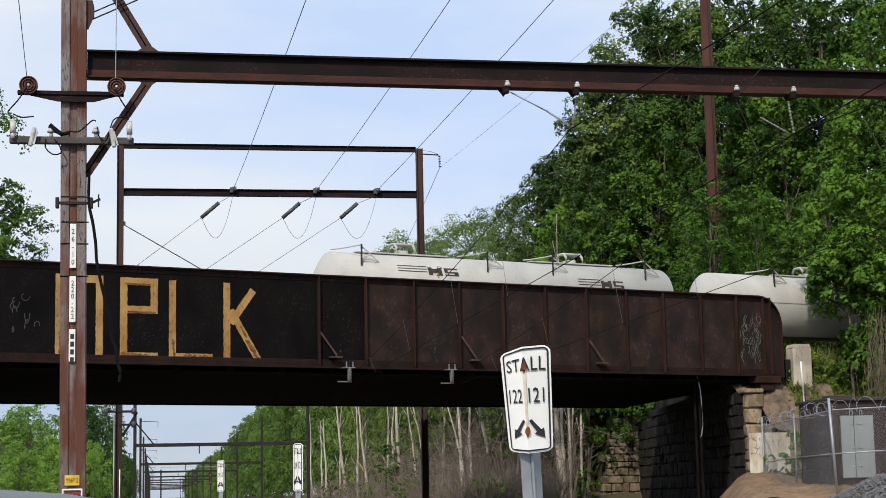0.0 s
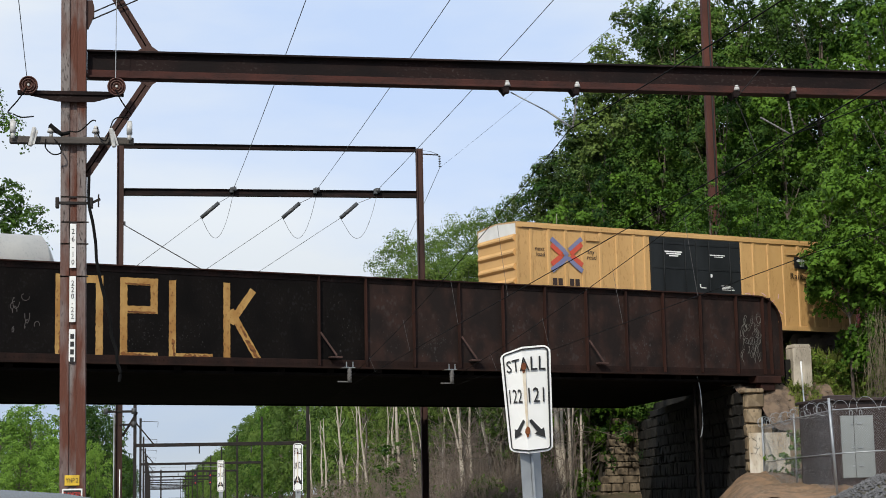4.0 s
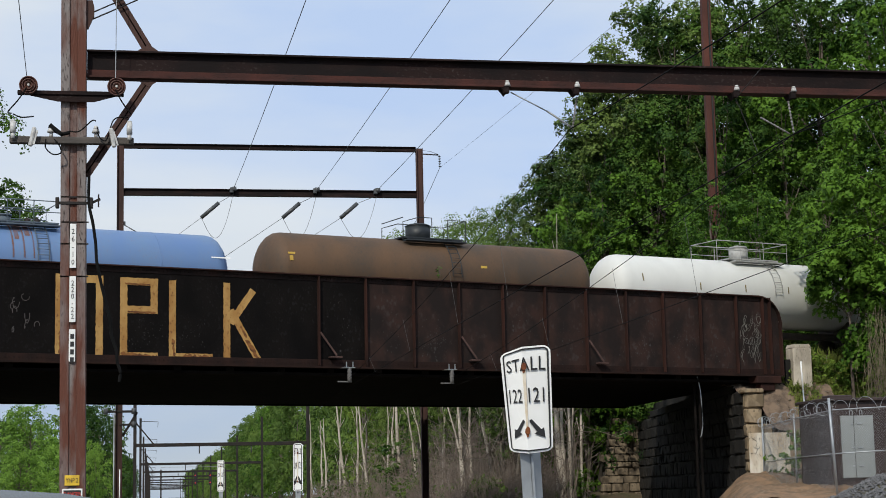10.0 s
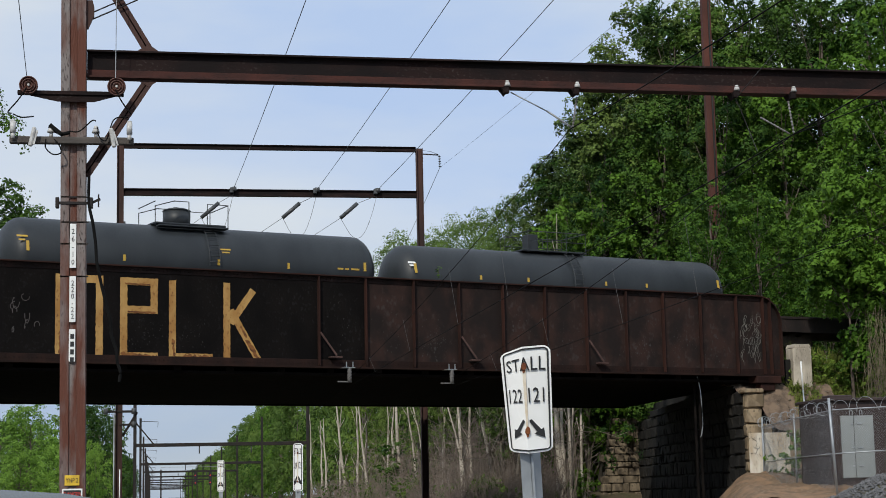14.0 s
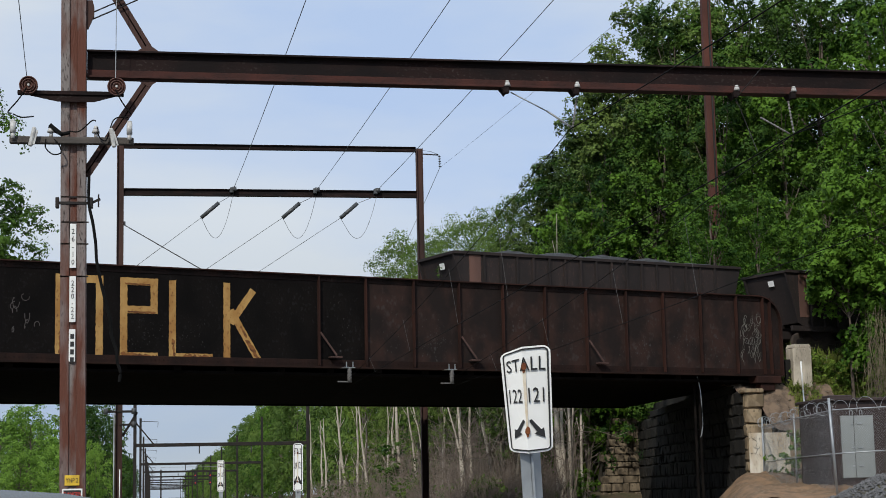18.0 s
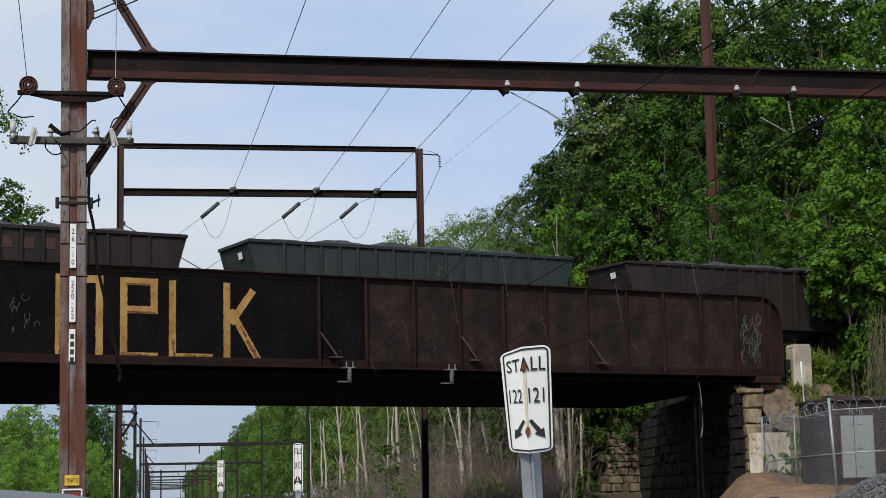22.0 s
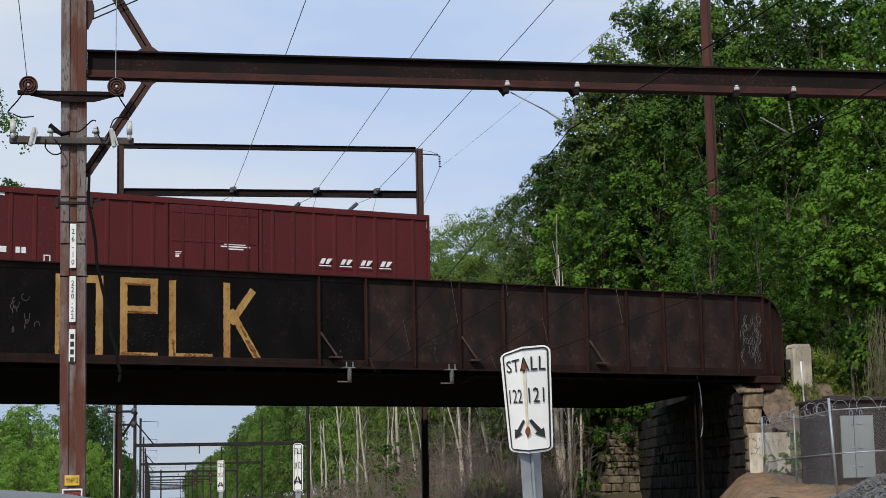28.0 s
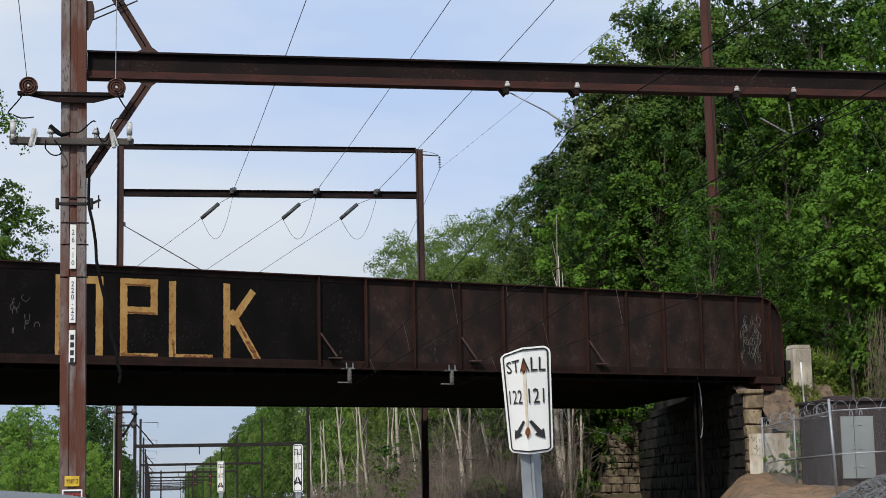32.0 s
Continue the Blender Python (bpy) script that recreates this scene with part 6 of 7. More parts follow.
for x, y, lean, r in ((24.6, 101.4, -0.056, 0.24), (25.1, 102, 0.036, 0.14), (18.3, 101, -0.027, 0.15), (18.9, 101.5, 0.004, 0.14), (20.7, 101.5, -0.177, 0.17), (18.9, 101, -0.198, 0.08), (18.2, 131.6, 0.028, 0.15), (18.2, 126.9, -0.026, 0.19), (18.2, 116.8, -0.101, 0.1), (18.2, 144.9, -0.103, 0.17), (18.2, 153.4, -0.009, 0.15)):
    bare_trunk(x, y, rt.uniform(9.5, 12.0), lean, r)
for x, y, lean, r in ((18.2, 162.1, -0.1, 0.19), (18.2, 185.7, -0.026, 0.15), (18.2, 199.2, -0.012, 0.13), (18.2, 180.8, -0.041, 0.15), (18.2, 132.5, -0.012, 0.09), (26.0, 102, 0.001, 0.11), (21.7, 103, -0.055, 0.09), (18.2, 110.8, -0.185, 0.07), (22.6, 104, 0.048, 0.09), (18.2, 107.9, 0.042, 0.11), (18.2, 169.6, 0.03, 0.11)):
    bare_trunk(x, y, rt.uniform(9.5, 12.0), lean, r)
for row in ((24.55, 101.2, 15.5, 0.012, 0.13), (24.95, 101.0, 14.4, -0.008, 0.11), (25.2, 101.4, 13.2, 0.02, 0.08), (24.2, 101.6, 18.2, 0.03, 0.07), (23.3, 103, 12.6, 0.02, 0.07), (22.2, 108, 13.4, -0.01, 0.07)):
    bare_trunk(*row)

# rough grass on the shoulder of the bank, and rubble on the bare earth
M_GRASS = leaf_mat("bank_grass", (0.075, 0.105, 0.022), (0.23, 0.27, 0.065), 0.3)
g = Geo()
for i in range(5200):
    s, b = rt.uniform(28.3, 34.5), -2.15 - 3.6 * rt.random() ** 1.3
    p = BR @ Vector((s, b, 0))
    z = float(ground_height(p.x, p.y)) - 0.03
    a, h, w = rt.uniform(0, 6.28), rt.uniform(0.22, 0.62) * (1.9 if b > -2.7 else 1.0), rt.uniform(0.012, 0.03)
    dx, dy = math.cos(a) * w, math.sin(a) * w
    lean = (rt.gauss(0, 0.14), rt.gauss(0, 0.14))
    g.add([(p.x - dx, p.y - dy, z), (p.x + dx, p.y + dy, z), (p.x + lean[0] * 0.4 + dx * 0.7, p.y + lean[1] * 0.4 + dy * 0.7, z + h * 0.6), (p.x + lean[0], p.y + lean[1], z + h), (p.x + lean[0] * 0.4 - dx * 0.7, p.y + lean[1] * 0.4 - dy * 0.7, z + h * 0.6)], [(0, 1, 2, 3, 4)])
tagged(part("bank_grass", g, M_GRASS), "rough yellow-green grass on the bank beside the bridge", "grass", kind="stuff")
g = Geo()
for i in range(420):
    kx, ky = rt.randrange(ex.shape[1]), int(ex.shape[0] * rt.random() ** 1.3)
    x, y, z, k = ex[ky, kx] + rt.uniform(-0.06, 0.06), ey[ky, kx] + rt.uniform(-0.06, 0.06), ez[ky, kx], rt.uniform(0.02, 0.075)
    g.add([(x + k * rt.uniform(0.6, 1.3) * c, y + k * rt.uniform(0.6, 1.3) * d, z + k * rt.uniform(0.5, 1.0) * e) for c, d, e in ((1, 0, 0), (-1, 0, 0), (0, 1, 0), (0, -1, 0), (0, 0, 1))], [(0, 2, 4), (2, 1, 4), (1, 3, 4), (3, 0, 4)])
tagged(part("rubble", g, mat("loose_rubble", (0.20, 0.165, 0.13), (0.09, 0.07, 0.055), 0.95, 0, 7, 30, 0.4)), "loose stones on the bare earth bank", "rubble", kind="stuff")

# hanging dry vines and weeds on the bank
g = Geo()
for i in range(150):
    x, y = 31.4 + rt.gauss(0, 0.42), 70.0 + rt.gauss(0, 0.35)
    z = rt.uniform(6.4, 9.4)
    z1 = max(float(ground_height(x, y)), z - rt.uniform(0.8, 3.8))
    pts, dx = [], 0.0
    for k in range(7):
        dx += rt.gauss(0, 0.07)
        pts.append((x + dx + 0.10 * (z - 7) * (1 - k / 6), y - 0.05 * k + rt.gauss(0, 0.03), z + (z1 - z) * k / 6))
    g.tube(pts, 0.007, 3)
tagged(part("dry_vines", g, M_VINE), "curtain of dry hanging vines on the bank", "vines", kind="stuff")
blades = []
for i in range(7500):
    s, b = rt.uniform(28.8, 38), rt.uniform(-8.5, -2.1)
    p = BR @ Vector((s, b, 0))
    blades.append((p.x, p.y, float(ground_height(p.x, p.y)) + 0.1))
tagged(part("weeds", leaf_mesh("weeds", blades, [0.25] * len(blades), 4, 0.15, M_GRASS, 77), None), "rough green weeds on the bank", "weeds", kind="stuff")
sprig = thing("girder_weed", "small green sprig growing on the girder", "weed", BR @ pose(11.25, -3.1, 9.82))
part("stem", Geo().tube([(0, 0, 0), (0.02, 0, 0.25), (-0.03, 0, 0.5)], 0.012), M_BARK, sprig)
part("leaves", leaf_mesh("leaves", [(0, 0, 0.2), (-0.02, 0, 0.38), (0.02, 0, 0.5)], [0.12, 0.13, 0.1], 9, 0.10, M_LEAF_D, 5), None, sprig)


# ---- rolling stock: x along the car from its leading end, y away from the camera, z from the rail ----
HW = 1.6
TRAIN = []


def wheelset_meshes():
    wheel = Geo().lathe([(-0.07, 0.05), (-0.07, 0.42), (-0.05, 0.46), (0.05, 0.455), (0.06, 0.49), (0.075, 0.49), (0.075, 0.36), (0.05, 0.15), (0.07, 0.05)], 20, pose(0, 0, 0, 0, 0, 90)).mesh("wheel", M_TRUCK)
    side = Geo().prism([(-1.1, 0.42), (-0.75, 0.42), (-0.4, 0.22), (0.4, 0.22), (0.75, 0.42), (1.1, 0.42), (1.1, 0.62), (0.6, 0.72), (-0.6, 0.72), (-1.1, 0.62)], -0.07, 0.07).mesh("side_frame", M_TRUCK)
    bolster = Geo().box(-0.2, 0.2, -1.0, 1.0, 0.45, 0.85, 0.02).mesh("bolster", M_TRUCK)
    return wheel, side, bolster


WHEEL, SIDE, BOLSTER = wheelset_meshes()


def running_gear(car, length):
    for xc in (2.1, length - 2.1):
        truck = part("bogie", BOLSTER, None, car, at=pose(xc, 0, 0))
        for y in (-1.0, 1.0):
            part("side_frame", SIDE, None, truck, at=pose(0, y, 0))
        for dx in (-0.88, 0.88):
            for y in (-0.78, 0.78):
                part("wheel", WHEEL, None, truck, at=pose(dx, y, 0.46, 0, 0, 0 if y > 0 else 180))
    for xa, xb in ((-0.62, 0.3), (length - 0.3, length + 0.62)):
        part("coupler", Geo().box(xa, xb, -0.1, 0.1, 0.78, 0.98, 0.02), M_TRUCK, car)


def marks(rows, y, parent, material, name="lettering_bar", label=""):
    """Plain bars: x0, x1, z0, z1."""
    for x0, x1, z0, z1 in rows:
        part(name, Geo().box(x0, x1, y - 0.004, y, z0, z1), material, parent, label)


def boxcar(name, label, length, start, paint, end_paint, ribs, door_x, door_paint, roof_paint):
    car = thing(name, label, "boxcar", None, "train cars")
    zt, zb = 5.12, 1.0
    part("side_wall", Geo().box(0.02, length - 0.02, -HW + 0.06, -HW + 0.10, zb, zt), paint, car)
    part("side_wall", Geo().box(0.02, length - 0.02, HW - 0.10, HW - 0.06, zb, zt), paint, car)
    part("floor", Geo().box(0.05, length - 0.05, -HW + 0.12, HW - 0.12, 0.98, 1.12).box(0.6, length - 0.6, -0.3, 0.3, 0.62, 0.98), M_TRUCK, car)
    for x0 in (0.0, length - 0.06):
        end = part("end_wall", Geo().box(x0, x0 + 0.06, -HW + 0.06, HW - 0.06, zb, 4.62), end_paint, car)
        part("end_cap", Geo().prism([(-HW + 0.06, 4.62), (HW - 0.06, 4.62), (HW - 0.06, 5.1), (0, 5.26), (-HW + 0.06, 5.1)], 0, 0.07, pose(x0 - 0.005 + (0.075 if x0 == 0 else 0), 0, 0, 0, 0, 90)), roof_paint, car, "pale upper end panel")
        for k in range(6):
            z = 1.25 + k * 0.62
            s = -1 if x0 == 0 else 1
            xo = x0 if s < 0 else x0 + 0.06
            part("end_rib", Geo().prism([(xo, z), (xo + s * 0.11, z + 0.10), (xo + s * 0.11, z + 0.17), (xo, z + 0.30)], -HW + 0.14, HW - 0.14), end_paint, end)
    g = Geo()
    g.add([(0, -HW, 5.08), (length, -HW, 5.08), (length, 0, 5.22), (0, 0, 5.22), (0, HW, 5.08), (length, HW, 5.08), (0, -HW, 5.16), (length, -HW, 5.16), (length, 0, 5.28), (0, 0, 5.28), (0, HW, 5.16), (length, HW, 5.16)],
          [(6, 7, 8, 9), (9, 8, 11, 10), (0, 1, 7, 6), (4, 10, 11, 5), (0, 6, 9, 3), (3, 9, 10, 4), (1, 2, 8, 7), (2, 5, 11, 8), (0, 3, 2, 1), (3, 4, 5, 2)])
    roof_ob = part("roof", g, paint, car)
    for k in range(int(length / 1.1)):
        x = 0.6 + k * 1.1
        part("roof_seam", Geo().add([(x, -HW + 0.03, 5.165), (x + 0.06, -HW + 0.03, 5.165), (x + 0.06, 0, 5.315), (x, 0, 5.315), (x, HW - 0.03, 5.165), (x + 0.06, HW - 0.03, 5.165)], [(0, 1, 2, 3), (3, 2, 5, 4)]), paint, roof_ob)
    top = part("top_chord", Geo().box(0, length, -HW - 0.01, -HW + 0.06, 4.93, 5.09, 0.01), paint, car)
    part("side_sill", Geo().box(0.1, length - 0.1, -HW - 0.01, -HW + 0.06, 0.95, 1.16, 0.01), paint, car)
    rib_me = Geo().prism([(-0.09, -HW + 0.06), (-0.055, -HW + 0.015), (0.055, -HW + 0.015), (0.09, -HW + 0.06)], 1.16, 4.93, Matrix(((1, 0, 0, 0), (0, 0, 1, 0), (0, 1, 0, 0), (0, 0, 0, 1)))).mesh("side_rib", paint)
    for x in ribs:
        part("side_rib", rib_me, None, car, at=pose(x, 0, 0))
    for y in (-HW + 0.0, HW):
        for x in (0, length - 0.10):
            part("corner_post", Geo().box(x, x + 0.10, min(y, y * 0.97), max(y, y * 0.97), 1.0, 5.08, 0.01), paint, car)
    x0, x1 = door_x
    mid = (x0 + x1) / 2
    for a, b in ((x0, mid - 0.01), (mid + 0.01, x1)):
        door = part("door", Geo().box(a, b, -HW - 0.035, -HW + 0.06, 1.18, 4.90, 0.012), door_paint, car, "plug door leaf")
        for z in (1.45, 2.45, 3.5, 4.6):
            part("door_rail", Geo().box(a + 0.05, b - 0.05, -HW - 0.055, -HW - 0.034, z, z + 0.09, 0.006), door_paint, door)
        for f in (0.28, 0.75):
            x = a + (b - a) * f
            part("lock_rod", Geo().cyl((x, -HW - 0.08, 1.25), (x, -HW - 0.08, 4.85), 0.022, 8), door_paint, door)
    running_gear(car, length)
    for x in (0.25, length - 0.65):
        lad = Geo()
        for k in range(5):
            lad.cyl((x, -HW - 0.09, 1.2 + k * 0.3), (x + 0.4, -HW - 0.09, 1.2 + k * 0.3), 0.012, 6)
        part("ladder", lad, paint, car)
    TRAIN.append((car, start))
    return car, top


def tbox(start):
    ribs = [0.76, 1.64, 2.51, 3.39, 4.30, 5.17, 6.06, 6.67, 12.05, 12.74, 13.61, 14.49, 15.36, 16.25, 17.08, 17.94]
    car, top = boxcar("boxcar", "buff yellow high boxcar with black double doors", 18.72, start, M_TBOX, M_TBOXEND, ribs, (6.9, 11.88), M_TBDOOR, M_ROOFWHITE)
    fy = -HW + 0.05
    face = part("emblem", Geo().box(2.49, 2.51, fy - 0.004, fy - 0.002, 3.80, 3.82), M_LOGO_BLUE, car, "red and blue crossed-track emblem")

    def band(pts, w, material, k):
        g = Geo()
        y = -HW + 0.012 - 0.002 * k
        for (xa, za), (xb, zb) in zip(pts, pts[1:]):
            a, b = Vector((xa, 0, za)), Vector((xb, 0, zb))
            u = (b - a).normalized()
            q = Vector((-u.z, 0, u.x)) * w / 2
            g.add([(p.x, y, p.z) for p in (a - q, b - q, b + q, a + q)], [(0, 1, 2, 3)])
        part("emblem_band", g, material, face)

    band([(1.75, 4.52), (2.38, 4.02), (2.56, 3.82), (2.38, 3.62), (1.75, 3.15)], 0.22, M_LOGO_BLUE, 0)
    band([(1.75, 4.26), (2.26, 3.86), (2.26, 3.80), (1.75, 3.42)], 0.21, M_LOGO_RED, 1)
    band([(3.31, 4.60), (2.66, 4.06)], 0.20, M_LOGO_BLUE, 2)
    band([(3.31, 4.36), (2.72, 3.90)], 0.21, M_LOGO_RED, 3)
    band([(3.31, 3.18), (2.60, 3.70)], 0.20, M_LOGO_BLUE, 4)
    band([(3.31, 3.44), (2.74, 3.86)], 0.21, M_LOGO_RED, 5)
    for body, x, z, size in (("next", 0.93, 3.98, 0.27), ("load", 0.98, 3.74, 0.27), ("any", 3.60, 3.96, 0.27), ("road", 3.56, 3.72, 0.27)):
        part("word", lettering(body, size, M_LETTER, 0.98, lean=0.12), None, car, at=pose(x, fy - 0.012, z))
    marks([(1.80, 2.02, 2.54, 2.84), (2.08, 2.30, 2.54, 2.84), (2.66, 2.88, 2.54, 2.84), (2.94, 3.16, 2.54, 2.84)], fy - 0.006, car, M_LETTER, "reporting_bar")
    plate = part("name_plate", Geo().box(15.05, 17.60, -HW - 0.04, -HW - 0.024, 3.84, 4.38, 0.004), M_BLACK, car, "black plate with white block shapes")
    g = Geo()
    for sgn in (-1, 1):
        g.prism([(17.16 - sgn * 0.30, 4.28), (17.16 - sgn * 0.08, 4.28), (17.16 + sgn * 0.30, 3.94), (17.16 + sgn * 0.08, 3.94)], -HW - 0.047, -HW - 0.042)
    part("block_shape", g, M_SIGN, plate)
    for x in (15.2, 16.0):
        part("block_shape", Geo().box(x, x + 0.62, -HW - 0.047, -HW - 0.042, 4.16, 4.28).box(x + 0.18, x + 0.44, -HW - 0.047, -HW - 0.042, 3.94, 4.16), M_SIGN, plate)
    for body, x, z, size in (("Railcar Pooling", 14.80, 3.34, 0.44), ("Experts", 15.62, 2.84, 0.44)):
        part("word", lettering(body, size, M_LETTER, 1.0), None, car, at=pose(x, -HW + 0.009, z))
    marks([(3.48, 4.21, 4.52, 4.76), (14.61, 15.32, 4.46, 4.70)], -HW - 0.02, car, M_TBOX, "placard_board")
    dy = -HW - 0.037
    marks([(7.66, 8.60, 4.24, 4.30), (7.75, 8.55, 4.15, 4.21), (7.9, 8.4, 4.06, 4.12), (10.17, 11.02, 4.20, 4.24), (10.4, 10.9, 4.13, 4.16), (9.55, 9.60, 2.75, 2.88), (9.57, 9.9, 2.70, 2.74)] + [(10.76, 11.3 + 0.06 * k, 2.84 - 0.06 * k, 2.865 - 0.06 * k) for k in range(4)], dy, car, M_SIGN)
    part("round_mark", Geo().cyl((10.19, dy - 0.006, 3.28), (10.19, dy, 3.28), 0.08, 14), M_SIGN, car)
    marks([(0.3, 1.3, 4.92, 4.95)], -HW - 0.01, car, M_LETTER)
    # sprayed tag low on the far door side
    g = Geo()
    rg = random.Random(int(start))
    for k in range(26):
        x, z = 12.1 + rg.random() * 2.0, (1.2 if start > 200 else 1.75) + rg.random() * 0.85
        a = Vector((x, fy - 0.004, z))
        b = a + Vector((rg.uniform(-0.25, 0.3), 0, rg.uniform(-0.3, 0.3)))
        g.bar(a, b, 0.004, 0.045)
    part("sprayed_tag", g, M_ROOFWHITE if start > 200 else mat("pink_spray", (0.62, 0.25, 0.28), (0.70, 0.55, 0.5), 0.7), car, "sprayed graffiti tag")
    return car


def redbox(start):
    ribs = [0.69, 1.55, 2.43, 3.31, 4.20, 5.12, 6.01, 6.89, 7.42, 11.25, 11.76, 12.64, 13.52, 14.42, 15.31, 16.22, 17.10, 17.94]
    car, top = boxcar("boxcar", "oxide red ribbed boxcar with a plug door", 18.70, start, M_OXIDE, M_OXIDE, ribs, (7.54, 11.12), M_OXIDE, M_ROOFWHITE)
    fy = -HW + 0.05
    for x in (13.72, 14.62, 15.50, 16.38):
        g = Geo().prism([(x, 2.93), (x + 0.16, 2.93), (x + 0.28, 3.14), (x + 0.12, 3.14)], fy - 0.09, fy - 0.08).prism([(x + 0.25, 2.93), (x + 0.38, 2.93), (x + 0.56, 3.14), (x + 0.36, 3.14)], fy - 0.09, fy - 0.08).box(x - 0.04, x + 0.50, fy - 0.09, fy - 0.08, 2.83, 2.87)
        part("block_shape", g, M_SIGN, car)
    marks([(0.94, 1.14, 2.76, 2.98), (1.18, 1.41, 2.76, 2.98), (1.74, 1.90, 2.76, 2.98), (1.95, 2.11, 2.76, 2.98), (0.81, 1.32, 4.90, 4.97), (0.85, 1.32, 4.82, 4.88), (2.76, 2.80, 2.45, 2.74), (2.76, 3.0, 2.70, 2.74), (2.97, 3.01, 2.45, 2.74)], fy - 0.006, car, M_SIGN, "reporting_bar")
    marks([(9.70, 10.60, 3.46, 3.51), (9.58, 10.78, 3.37, 3.42), (9.85, 10.5, 3.28, 3.33), (7.75, 8.0, 3.08, 3.11), (7.75, 7.95, 3.02, 3.05), (7.75, 7.9, 2.90, 2.99)], -HW - 0.037, car, M_SIGN)
    for k, z in enumerate((4.2, 3.6, 3.0)):
        g = Geo()
        for j in range(3):
            g.box(-0.006, 0.0, -0.72, -0.32 - 0.1 * (j == 0), z - j * 0.11, z - j * 0.11 + 0.06)
        part("end_marks", g, M_SIGN, car, at=pose(-0.005, 0, 0.0))
    return car


def shell_profile(length, r, head):
    pts = [(0.0, 0.001)]
    for i in range(1, 8):
        a = math.pi / 2 * i / 7
        pts.append((head * (i / 7) ** 2, r * i / 7) if head < 0.6 else (head * (1 - math.cos(a)), r * math.sin(a)))
    for x, q in reversed(pts[:]):
        pts.append((length - x, q))
    return pts


